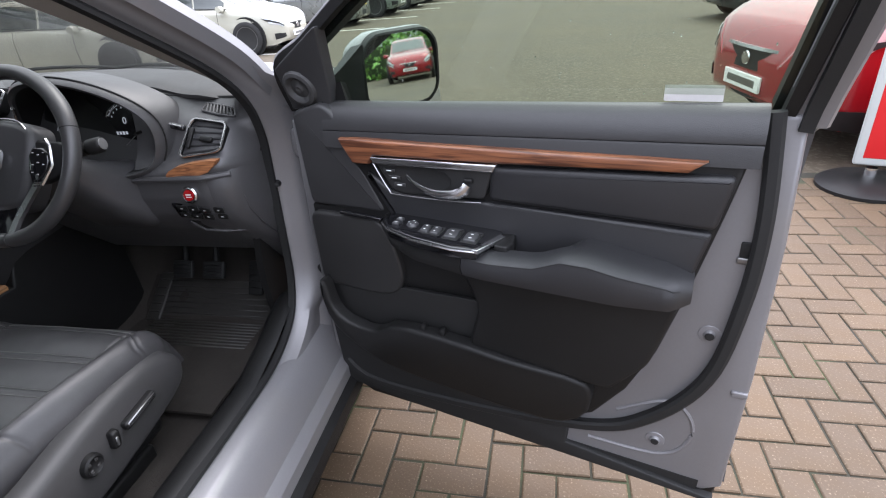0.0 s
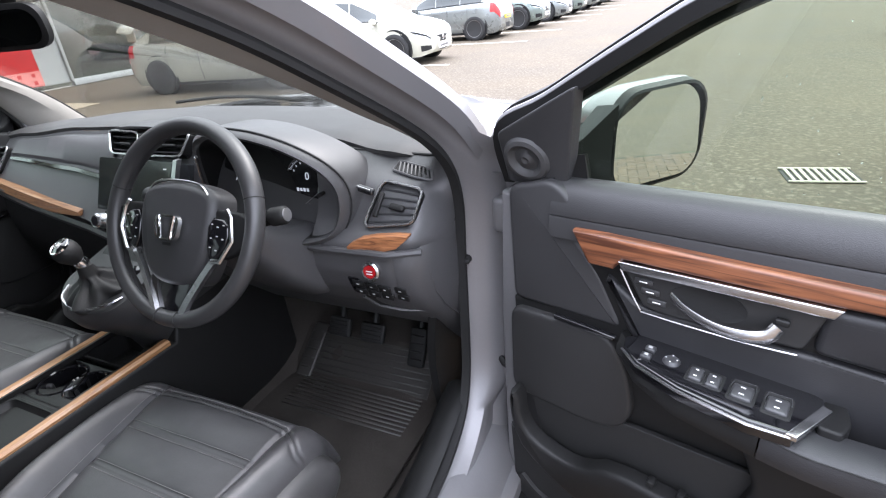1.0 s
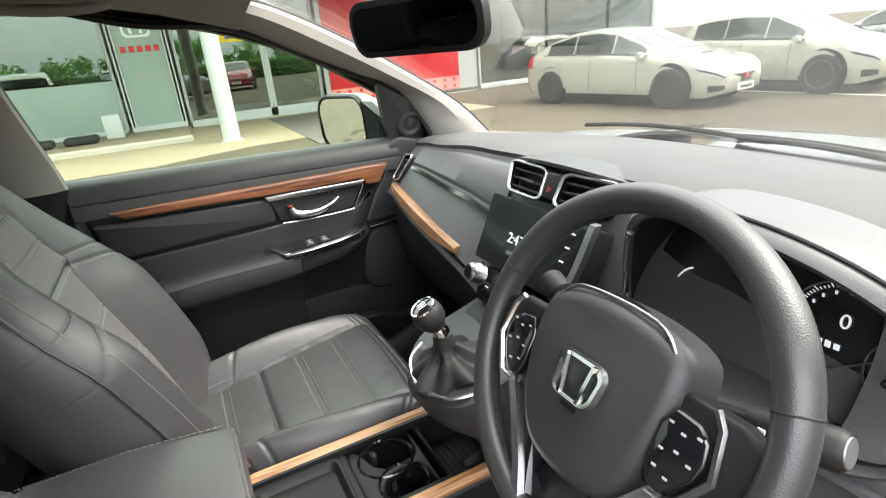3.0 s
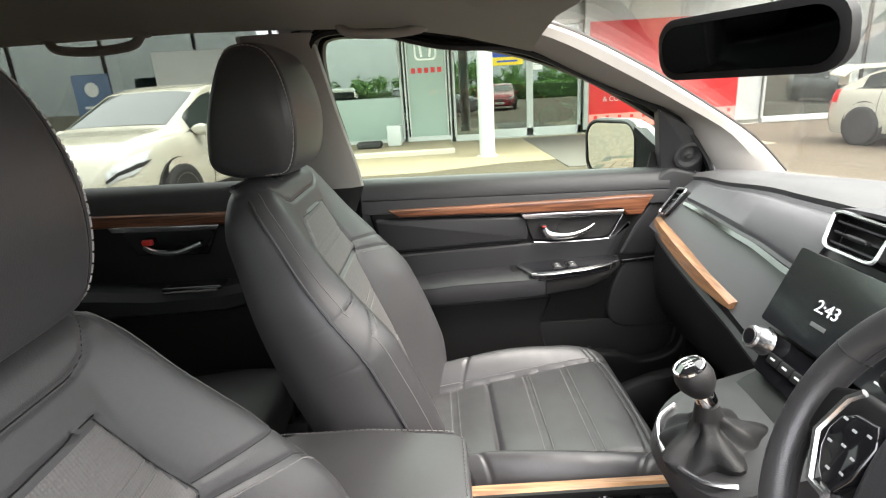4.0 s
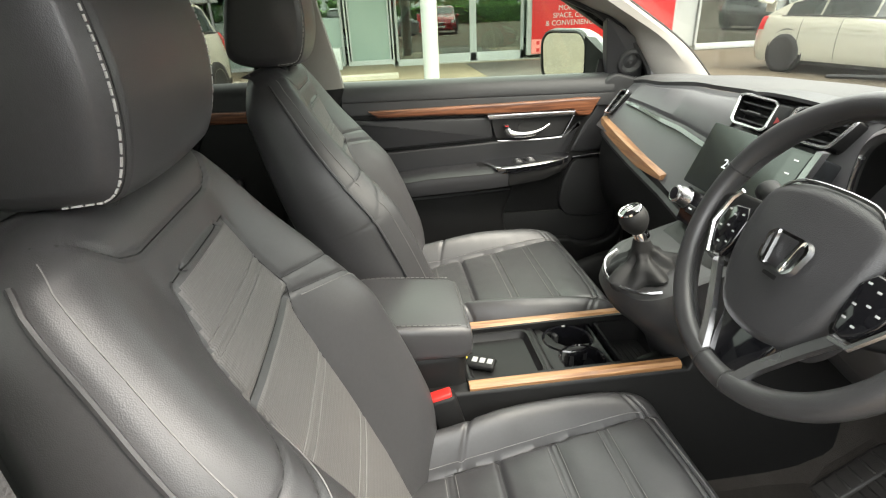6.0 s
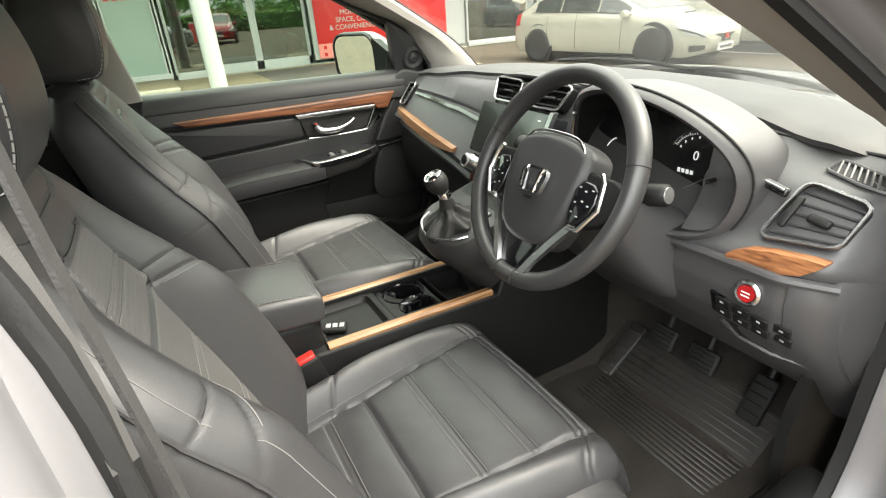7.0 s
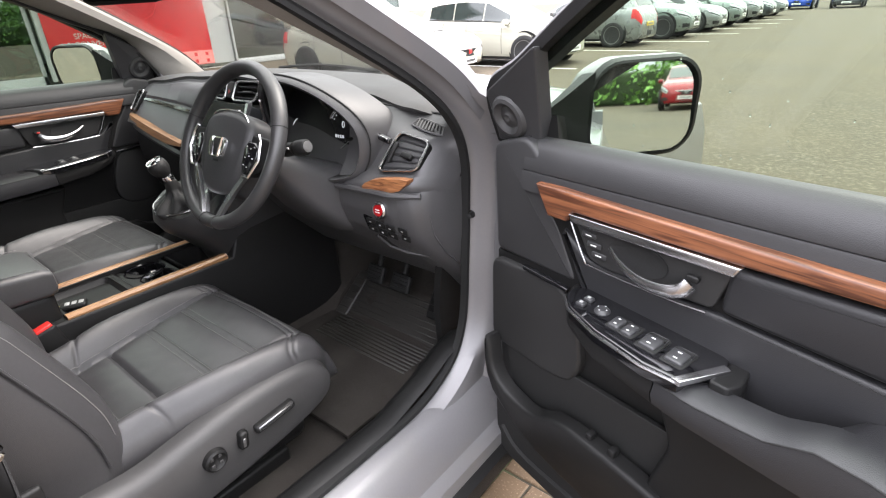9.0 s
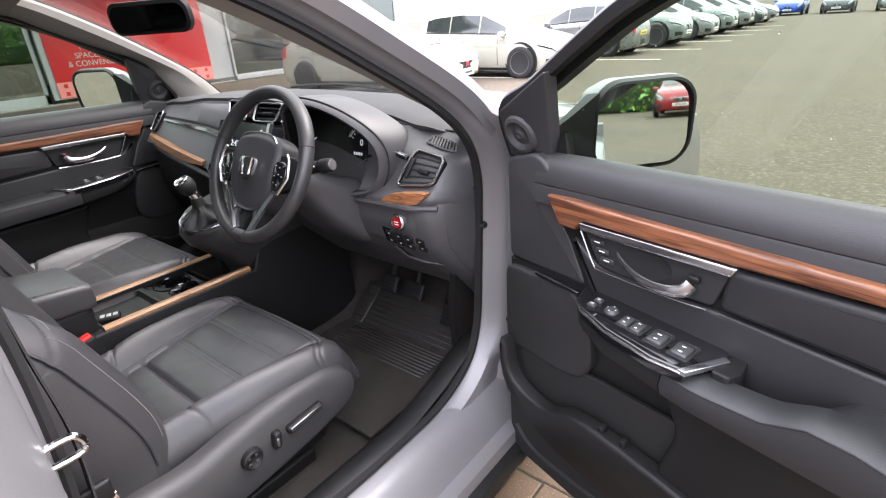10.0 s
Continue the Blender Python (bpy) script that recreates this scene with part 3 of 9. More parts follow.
def screen_pt(u, v):
    x = lerp(-1, 1, u)
    bow = 1 - x * x
    a_, b_ = along(GLASS_L, v), along(GLASS_R, v)
    p_ = V(-a_.x, a_.y, a_.z).lerp(b_, u)
    return (p_.x, p_.y + bow * lerp(0.28, 0.06, v), p_.z + bow * lerp(-0.012, 0.045, v))


ws = part("windscreen", surface(screen_pt, 18, 14, 0.005), SCREENGLASS, car, "clear windscreen glass")
ws.visible_shadow = False
part("windscreen_header", surface(lambda u, v: V(*screen_pt(u, 0.985 + 0.015 * v)) + V(0, -0.005 - 0.02 * v, -0.008 + 0.012 * v), 18, 2, 0.006), RUBBER, car)
# cowl, bonnet and wipers
part("cowl", surface(lambda u, v: V(*screen_pt(u, 0.02)) + V(0, lerp(-0.02, 0.10, v), lerp(-0.012, -0.025, v)), 18, 3, 0.006), HARD, car, "matt black plastic cowl")


def bonnet_pt(u, v):
    x = lerp(-1, 1, u)
    base = V(*screen_pt(u, 0.0))
    return (x * lerp(0.76, 0.68, v), lerp(base.y + 0.075, 1.75, v), lerp(1.070, 0.90, v ** 1.5) + 0.035 * (1 - x * x) - 0.018 * math.exp(-((abs(x) - 0.62) / 0.10) ** 2) * (1 - v))


part("bonnet", surface(bonnet_pt, 26, 14, 0.01), SILVER, car, "silver metallic paint, wet with rain")
part("front_bumper", rbox(1.7, 0.35, 0.62, 0.1, Matrix.Translation((0, 1.82, 0.58))), SILVER, car)
for s0, s1 in ((0.62, -0.05), (0.02, -0.62)):
    p = [V(*screen_pt(0.5 + 0.5 * lerp(s0, s1, k / 8), 0.05 + 0.03 * math.sin(math.pi * k / 8))) + V(0, 0.012, 0.014) for k in range(9)]
    w = part("wiper", tube(p, 0.006, 6), HARD, car, "black wiper blade")
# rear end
# tailgate lining also has the cabin's shade put into its colour
part("tailgate", rbox(1.5, 0.08, 0.75, 0.03, Matrix.Translation((0, -2.36, 0.78))), LINING_SHADED, car)
# glass tinted almost black so that little light enters from behind
tg = part("tailgate_glass", surface(lambda u, v: (lerp(-0.6, 0.6, u), lerp(-2.36, -2.22, v), lerp(1.14, 1.5, v)), 4, 4, 0.005), DARKGLASS, car)
part("underbody", rbox(1.66, 4.2, 0.1, 0.02, Matrix.Translation((0, -0.3, 0.245))), HARD, car)


# floor with tunnel and sloping toe board
def floor_pt(u, v):
    x = lerp(-0.72, 0.72, u)
    y = pw(v, [(0, -2.3), (0.3, -1.3), (0.5, -0.5), (0.75, 0.42), (1.0, 0.78)])
    z = pw(y, [(-2.3, 0.42), (-1.3, 0.40), (-0.5, 0.365), (0.3, 0.355), (0.42, 0.37), (0.62, 0.55), (0.78, 0.80)])
    return (x, y, z + 0.10 * math.exp(-(x / 0.13) ** 4))


part("floor_carpet", surface(floor_pt, 40, 50, 0.02), CARPET, car, "worn black carpet")
part("firewall", rbox(1.44, 0.04, 0.66, 0.01, Matrix.Translation((0, 0.82, 0.70))), HARD, car)
for s in (1, -1):
    bm = surface(lambda u, v: (s * (0.70 - 0.03 * math.sin(math.pi * v)), lerp(0.335, 0.75, u), lerp(0.36, 0.80, v)), 6, 6, 0.02)
    part("kick_panel", bm, HARD, car, "black plastic side panel")
for z, y in ((0.59, 0.378), (0.545, 0.36)):
    part("fuse_label", rbox(0.003, 0.012, 0.016, 0.001, Matrix.Translation((0.655, y, z))), WHITE_MARK, car, "small white sticker")
# striker and bolts on the centre pillar
st = part("door_striker", tube(spline([(0.80, -0.592, 0.925), (0.80, -0.55, 0.925), (0.80, -0.545, 0.90), (0.80, -0.592, 0.90)], 16), 0.0045, 8), BRIGHT, car, "steel latch loop")
part("striker_plate", rbox(0.05, 0.006, 0.07, 0.004, Matrix.Translation((0.80, -0.592, 0.912))), DARK_METAL, car)
part("rubber_stop", lathe([(0.0, 0.0), (0.020, 0.0), (0.022, 0.006), (0.016, 0.012), (0.007, 0.013), (0.0, 0.010)], 16, aim((0.842, -0.612, 0.84), (0.25, 1, 0))), RUBBER, car)
# pin on the jamb and hinge bolts
part("door_pin", lathe([(0.0, 0.018), (0.006, 0.016), (0.008, 0.006), (0.010, 0.0), (0.0, 0.0)], 12, aim((0.760, 0.362, 0.872), (0.3, -1, 0))), RUBBER, car, "black rubber buffer")
for z in (0.52, 0.60, 0.93, 1.0):
    part("hinge_bolt", lathe([(0.0, 0.010), (0.007, 0.010), (0.009, 0.004), (0.014, 0.003), (0.014, 0.0), (0.0, 0.0)], 8, aim((0.872, 0.43, z), (0.3, -1, 0))), DARK_METAL, car)
for z in (0.56, 0.965):
    part("hinge", rbox(0.05, 0.06, 0.075, 0.012, Matrix.Translation((0.842, 0.398, z + 0.008))), SILVER_IN, car, "painted steel hinge")
# seat belt along the driver's centre pillar
belt = thing("seat_belt", "dark grey woven seat belt hanging along the centre pillar", "seat belt")
p = spline([(0.690, -0.578, 1.40), (0.712, -0.570, 1.26), (0.722, -0.556, 1.12), (0.722, -0.548, 1.0), (0.722, -0.54, 0.85), (0.718, -0.56, 0.60), (0.712, -0.565, 0.47)], 40)
part("webbing", sweep(p, [(-0.011, -0.0014), (0.011, -0.0014), (0.011, 0.0014), (-0.011, 0.0014)], up=(0, 1, 0)), mat("woven_webbing", (0.030, 0.029, 0.029), 0.85, bump=0.5, bump_scale=500, var=0.3), belt)
part("tongue", rbox(0.008, 0.055, 0.03, 0.003, Matrix.Translation((0.716, -0.545, 0.74))), BRIGHT, belt, "bright metal tongue")
part("belt_stop", rbox(0.012, 0.05, 0.035, 0.005, Matrix.Translation((0.716, -0.545, 0.765))), HARD, belt)
part("belt_anchor", rbox(0.02, 0.07, 0.05, 0.008, Matrix.Translation((0.668, -0.655, 1.37))), HARD, belt)

# rubber mat with ribs
fm = thing("floor_mat", "worn black carpet mat with a ribbed rubber heel pad", "floor mat")
mat_z = lambda y: 0.379 + 0.82 * max(0.0, y - 0.40)
part("mat", surface(lambda u, v: V(lerp(0.13, 0.63 - 0.03 * max(0, v - 0.8) * 5, u), lerp(0.018, 0.52, v), mat_z(lerp(0.018, 0.52, v)) + 0.003 * noise.noise(V(u * 4, v * 5, 2))), 14, 24, -0.008), CARPET, fm)
part("heel_pad", slab(rrect(0.33, 0.34, 0.02), lambda u, v, w: V(0.388 + u * 1.24, 0.33 + v * 0.42, 0.3855 - w), 0.006, 0.002), MAT_RUB, fm, "ribbed rubber heel pad")
part("upper_pad", surface(lambda u, v: V(lerp(0.185, 0.59, u), lerp(0.402, 0.505, v), mat_z(lerp(0.402, 0.505, v)) + 0.006), 4, 6, -0.004), MAT_RUB, fm)
for i in range(17):
    y = 0.272 + i * 0.0142
    z = mat_z(y) + 0.0085
    rb = part("rib", rbox(0.385, 0.0072, 0.006, 0.002, Matrix.Translation((0.388, y, z)), 1), MAT_RUB, fm)
part("eyelet", lathe([(0.0, 0.004), (0.012, 0.005), (0.016, 0.002), (0.017, 0.0), (0.0, 0.0)], 16, Matrix.Translation((0.600, 0.043, 0.380))), HARD, fm)
pm = thing("passenger_floor_mat", "black carpet mat in the passenger footwell", "floor mat")
part("mat", slab([(-0.13, -0.30), (-0.61, -0.30), (-0.635, 0.0), (-0.62, 0.28), (-0.15, 0.30)], lambda u, v, w: V(u, v, 0.376 - w), 0.010, 0.004), CARPET, pm)

# pedals
def pedal(name, x, y, z, w, h, tilt, label, cat="pedal"):
    pd = thing(name, label, cat)
    m = Matrix.Translation((x, y, z)) @ pose(0, 0, 0, tilt)
    part("pad", rbox(w, 0.018, h, 0.006, m), RUBBER, pd)
    for i in range(4):
        part("pad_rib", rbox(w * 0.8, 0.006, 0.005, 0.002, m @ Matrix.Translation((0, -0.010, (i - 1.5) * h / 5)), 1), RUBBER, pd)
    part("arm", tube(spline([(x, y + 0.012, z), (x, y + 0.05, z + 0.09), (x, y + 0.10, z + 0.26)], 10), 0.009, 8), HARD, pd)


pedal("clutch_pedal", 0.30, 0.46, 0.54, 0.07, 0.055, -28, "black rubber clutch pedal pad on a metal arm")
pedal("brake_pedal", 0.41, 0.46, 0.54, 0.075, 0.055, -28, "black rubber brake pedal pad on a metal arm")
pedal("accelerator_pedal", 0.535, 0.485, 0.50, 0.05, 0.11, -30, "ribbed black accelerator pedal")
fr = thing("foot_rest", "worn black ribbed foot rest beside the tunnel", "foot rest")
part("pad", slab(rrect(0.052, 0.20, 0.01), lambda u, v, w: V(0.180 + u, 0.44 + v * 0.8 + w * 0.6, 0.43 + v * 0.6 - w * 0.8), 0.03, 0.006), MAT_RUB, fr)
for i in range(6):
    v = -0.07 + i * 0.028
    part("pad_rib", rbox(0.038, 0.006, 0.006, 0.002, Matrix.Translation((0.180, 0.44 + v * 0.8, 0.432 + v * 0.6)), 1), MAT_RUB, fr)

# ---- front doors: built closed on the right side, about the hinge; the passenger's is the mirror image ----
def tumble(z):
    return 0.805 - 0.43 * max(0.0, z - 1.12)


def front_door(name, label, m, side, driver):
    """side: 1 right, -1 left."""
    dr = thing(name, label, "car door", m)
    off = Matrix.Translation((-HINGE.x, -HINGE.y, 0))
    if side < 0:
        off = Matrix.Translation((0, 0, 0)) @ FLIP

    def put(nm, bm, mt, parent=dr, lb="", **k):
        return part(nm, bm, mt, parent, lb, xf=off, **k)

    def at(X):
        return lambda u, v, w: V(X + w, u, v)

    def on(X, lean):
        return lambda u, v, w: V(X + w + lean * (v - 0.9), u, v)

    # painted inner frame and outer skin
    low = [(0.425, 1.075), (0.435, 0.80), (0.435, 0.42), (0.41, 0.33), (0.33, 0.295), (-0.56, 0.255), (-0.598, 0.28), (-0.606, 0.60), (-0.603, 0.9), (-0.592, 1.125), (-0.552, 1.122), (-0.548, 1.078), (0.30, 1.070)]
    put("inner_frame", slab(low, at(0.805), 0.085, 0.010), SILVER_IN, lb="painted silver grey metal")
    rings = []
    for y in (0.46, 0.42, 0.1, -0.3, -0.58, -0.612):
        e_ = 0.018 if y in (0.46, -0.612) else 0.0
        rings.append([V(0.893 - e_, y, 0.225), V(0.918 - e_, y, 0.30), V(0.928 - e_, y, 0.6), V(0.928 - e_, y, 0.86), V(0.915 - e_, y, 1.0), V(0.887 - e_, y, 1.080), V(0.845 - e_, y, 1.102)])
    put("outer_skin", loft(rings, closed=False, cap=False), SILVER, lb="silver metallic paint")
    put("lower_cladding", slab([(0.43, 0.33), (0.43, 0.25), (0.36, 0.215), (-0.59, 0.19), (-0.60, 0.262), (0.3, 0.30)], at(0.845), 0.085, 0.012), HARD, lb="matt black plastic")
    sec = [(-0.010, -0.012), (0.010, -0.012), (0.010, 0.012), (-0.010, 0.012)]
    put("lower_seal", sweep([(0.815, 0.40, 0.345), (0.815, 0.30, 0.315), (0.815, -0.25, 0.285), (0.815, -0.55, 0.272)], [(-0.012, -0.014), (0.012, -0.014), (0.012, 0.014), (-0.012, 0.014)]), RUBBER)
    seal = spline([(0.798, -0.545, 1.13), (0.795, -0.562, 0.95), (0.795, -0.558, 0.78), (0.795, -0.525, 0.59), (0.797, -0.43, 0.45), (0.80, -0.30, 0.375), (0.80, 0.0, 0.335), (0.80, 0.30, 0.33), (0.80, 0.39, 0.38)], 50)
    put("weather_seal", sweep(seal, [(-0.013, -0.009), (-0.007, -0.014), (0.007, -0.014), (0.013, -0.009), (0.013, 0.006), (-0.013, 0.006)], up=(1, 0, 0)), RUBBER, lb="black rubber seal")
    # pressed swage round the lower bolts, latch and fixings on the rear edge
    put("pressing", tube(spline([(0.806, -0.36, 0.44), (0.806, -0.47, 0.50), (0.806, -0.52, 0.43), (0.806, -0.47, 0.34), (0.806, -0.30, 0.33)], 24), 0.005, 6), SILVER_IN)
    for y, z in ((-0.515, 0.692), (-0.448, 0.378)):
        b_ = put("bolt", lathe([(0.0, 0.010), (0.009, 0.0095), (0.011, 0.007), (0.012, 0.004), (0.020, 0.003), (0.022, 0.0), (0.0, 0.0)], 14, aim((0.806, y, z), (-1, 0, 0))), SILVER_IN)
        put("bolt_hole", lathe([(0.0, 0.003), (0.008, 0.002), (0.009, 0.0), (0.0, 0.0)], 10, aim((0.7965, y, z), (-1, 0, 0))), RUBBER, b_)
    lt = put("latch", slab(rrect(0.034, 0.030, 0.003), lambda u, v, w: V(0.8010 + w, -0.553 + u, 0.885 + v), 0.008, 0.001), RUBBER, lb="dark latch opening")
    put("latch_plate", slab(rrect(0.040, 0.012, 0.003), lambda u, v, w: V(0.7985 + w, -0.553 + u, 0.864 + v), 0.006, 0.002), DARK_METAL, lt)
    put("bumper_stop", slab(rrect(0.03, 0.014, 0.004), lambda u, v, w: V(0.80 + w, -0.588 + u, 0.56 + v), 0.01, 0.003), SILVER_IN)
    # upper frame round the window: black inner trim, painted outside
    rail = spline([(tumble(1.12), 0.405, 1.10), (tumble(1.20), 0.400, 1.198), (tumble(1.25), 0.30, 1.252), (tumble(1.33), 0.165, 1.330), (tumble(1.38), 0.06, 1.385), (tumble(1.44), -0.105, 1.445), (tumble(1.49), -0.31, 1.49), (tumble(1.508), -0.47, 1.508), (tumble(1.495), -0.58, 1.497),
                   (tumble(1.40), -0.60, 1.40), (tumble(1.25), -0.58, 1.25), (tumble(1.12), -0.562, 1.125)], 72)
    put("window_frame", sweep([p + V(0.012, 0, 0) for p in rail], [(-0.008, -0.012), (0.010, -0.012), (0.014, 0.0), (0.010, 0.014), (-0.008, 0.012), (-0.011, 0.0)], up=(1, 0, 0)), HARD, lb="black trim round the window")
    put("outer_frame", sweep([p + V(0.042, 0, 0) for p in rail], [(-0.020, -0.014), (0.022, -0.014), (0.026, 0.010), (-0.022, 0.010)], up=(1, 0, 0)), HARD, lb="black outer frame")
    put("frame_strip", tube([p + V(0.006, 0.004, 0.010) for p in rail[2:-2]], 0.0058, 8), SILVER_IN, lb="thin silver grey strip")
    post = []
    for z in np.linspace(1.10, 1.512, 10):
        y0 = pw(z, [(1.10, -0.566), (1.25, -0.585), (1.40, -0.606), (1.512, -0.590)])
        y1 = pw(z, [(1.10, -0.622), (1.30, -0.650), (1.512, -0.672)])
        post.append([V(tumble(z) + dx, y, z) for dx, y in ((0.012, y0), (0.008, lerp(y0, y1, 0.35)), (0.012, y1 + 0.006), (0.022, y1), (0.066, y1), (0.066, y0))])
    put("rear_post", loft(post), SILVER_IN, lb="painted silver grey metal")
    put("post_seal", sweep([V(tumble(z) + 0.004, pw(z, [(1.10, -0.588), (1.30, -0.612), (1.512, -0.626)]), z) for z in np.linspace(1.10, 1.505, 12)], [(-0.010, -0.012), (0.010, -0.012), (0.010, 0.012), (-0.010, 0.012)], up=(1, 0, 0)), RUBBER, lb="black rubber seal")
    front, rear = [(0.300, 1.09), (0.300, 1.25), (0.165, 1.325), (0.05, 1.385), (-0.12, 1.443), (-0.31, 1.487), (-0.47, 1.503)], -0.57

    def pane_pt(u, v):
        z = lerp(1.10, 1.505, v)
        yf = pw(z, sorted((b_, a_) for a_, b_ in front))
        return (tumble(z) + 0.014, lerp(yf, lerp(-0.555, -0.585, v), u), z)

    gl = put("window_glass", surface(pane_pt, 10, 10, 0.004), CARGLASS)
    gl.visible_shadow = False
    if driver:
        rng = random.Random(5)
        drops = bmesh.new()
        for _ in range(110):
            u, v = rng.uniform(0.02, 0.98), rng.uniform(0.02, 0.98) ** 1.2
            p = V(*pane_pt(u, v)) + V(0.005, 0, 0)
            s = rng.uniform(0.0006, 0.0014)
            bmesh.ops.create_icosphere(drops, subdivisions=1, radius=1.0, matrix=Matrix.Translation(p) @ Matrix.Diagonal((s * 0.5, s, s * rng.uniform(1, 1.8), 1)))
        put("raindrops", drops, mat("water", (0.9, 0.93, 0.93), 0.05, trans=1.0, var=0.02, rvar=0.02), gl, "small raindrops")
        put("sticker", slab(rrect(0.088, 0.026, 0.002), lambda u, v, w: V(tumble(1.145) + 0.012, -0.425 + u, 1.152 + v), 0.0005, 0.0001), mat("sticker_film", (0.62, 0.60, 0.62), 0.4, alpha=0.55, var=0.05), gl, "pale label on the glass")
    # soft upper roll along the window
    rings = []
    for i in range(25):
        y = lerp(0.30, -0.535, i / 24)
        k = sm(y, [(0.2, 0.0), (0.30, 1.0)])
        zs = 1.118 + 0.016 * (0.30 - y) / 0.85
        sec = [(0.812, zs + 0.004), (0.800, zs + 0.007), (0.786, zs + 0.004), (0.772, zs - 0.010), (0.764, zs - 0.028), (0.760, zs - 0.044), (0.7605, zs - 0.0475), (0.764, zs - 0.0485), (0.7605, zs - 0.0495), (0.759, zs - 0.054), (0.757, zs - 0.085), (0.775, zs - 0.09)]
        rings.append([V(x, y, z) for x, z in sec])
    put("belt_roll", loft(rings, closed=False, cap=False), SOFT, lb="soft black padded trim")
    # front corner of the trim
    corner = [(0.385, 1.105), (0.30, 1.128), (0.262, 1.10), (0.258, 1.04), (0.21, 0.98), (0.165, 0.885), (0.378, 0.885)]
    put("front_trim", slab(soft(corner, 0.02), at(0.765), 0.05, 0.010), SOFT, lb="black padded trim")
    # main trim board
    board = [(0.25, 1.045), (-0.522, 1.06), (-0.500, 0.95), (-0.462, 0.78), (-0.425, 0.64), (-0.375, 0.525), (-0.31, 0.43), (-0.24, 0.390), (-0.12, 0.402), (0.03, 0.416), (0.20, 0.440), (0.33, 0.450), (0.36, 0.50), (0.376, 0.60), (0.382, 0.88), (0.25, 0.9)]
    put("trim_board", slab(board, on(0.768, -0.02), 0.045, 0.012), HARD, lb="black grained plastic")
    # padded insert behind the handle
    ins = soft([(-0.09, 1.020), (-0.508, 1.034), (-0.490, 0.936), (-0.085, 0.950)], 0.014)
    put("upper_insert", slab(ins, at(0.750), 0.03, 0.010), DOOR_LEATHER, lb="black leather insert")
    low_ins = soft([(-0.08, 0.942), (-0.488, 0.930), (-0.462, 0.82), (0.10, 0.82), (0.16, 0.90), (0.20, 0.99), (0.14, 0.945)], 0.014)
    put("lower_insert", slab(low_ins, at(0.756), 0.03, 0.008), DOOR_LEATHER, lb="black leather insert")
    put("stitching", stitches([(0.7475, y, 0.944 - 0.022 * (-0.09 - y) / 0.4) for y in np.linspace(-0.09, -0.48, 30)]), BLACK_THREAD)
    # wood strip
    wd = [(0.252, 1.058), (0.20, 1.060), (0.0, 1.058), (-0.25, 1.058), (-0.462, 1.058), (-0.435, 1.038), (-0.25, 1.034), (-0.10, 1.029), (0.166, 1.0265), (0.182, 1.006), (0.222, 1.006)]
    put("wood_strip", slab(wd, at(0.742), 0.03, 0.006), WOOD, lb="brown walnut-look strip")
    # handle pan with chrome rim
    pan = [(0.172, 1.016), (-0.098, 1.020), (-0.076, 0.950), (0.10, 0.944), (0.134, 0.950)]
    pn = put("handle_pan", slab(soft(pan, 0.010), at(0.752), 0.025, 0.004), TRIM, lb="black handle surround")
    put("chrome_bar", slab([(0.174, 1.024), (-0.108, 1.028), (-0.100, 1.012), (0.168, 1.009)], at(0.740), 0.02, 0.004), CHROME, pn)
    put("chrome_rim", tube(spline([(0.7455, 0.170, 1.010), (0.7455, 0.138, 0.952), (0.7455, 0.12, 0.944), (0.7455, 0.0, 0.942), (0.7455, -0.072, 0.946)], 24), 0.0020, 6), CHROME, pn)
    bowl = [V(0.7512, 0.045 + 0.052 * math.cos(q), 0.983 + 0.026 * math.sin(q)) for q in np.linspace(0, 2 * math.pi, 28, endpoint=False)]
    put("handle_bowl", loft([[p + V(0.006, 0, 0) for p in bowl], [p + V(-0.0006, 0, 0) for p in bowl], [V(p.x + 0.0006, lerp(0.045, p.y, 0.9), lerp(0.983, p.z, 0.9)) for p in bowl]]), RUBBER, pn, "dark finger recess")
    lever = spline([(0.752, 0.095, 0.985), (0.742, 0.070, 0.972), (0.733, 0.03, 0.962), (0.731, -0.01, 0.962), (0.736, -0.035, 0.968), (0.744, -0.045, 0.98)], 24)
    put("door_handle", sweep(lever, circle(0.0045, 10, 0.008), up=(0, 0, 1), scale=lambda s: 0.55 + 1.15 * s), CHROME, pn, "chrome door handle")
    put("lock_button", rbox(0.010, 0.018, 0.010, 0.003, Matrix.Translation((0.744, -0.048, 0.990))), HARD, pn, "lock button")
    if not driver:
        put("red_mark", rbox(0.002, 0.010, 0.004, 0.001, Matrix.Translation((0.7385, -0.045, 0.990)), 1), RED_PLASTIC, pn)
    if driver:
        for k in range(3):
            c = (0.7505, 0.135 - 0.011 * k, 0.995 - 0.015 * k)
            s_ = put("memory_button", rbox(0.004, 0.028, 0.009, 0.002, Matrix.Translation(c)), SOFT, pn)
            put("marking", rbox(0.001, 0.012, 0.002, 0.0004, Matrix.Translation((c[0] - 0.0022, c[1], c[2])), 1), WHITE_MARK, s_)
    # arm rest: front wing with the switches, padded rear half
    def arm_ring(y):
        inner = pw(y, [(-0.47, 0.715), (-0.44, 0.678), (-0.35, 0.662), (-0.10, 0.655), (0.05, 0.668), (0.12, 0.69), (0.165, 0.735)])
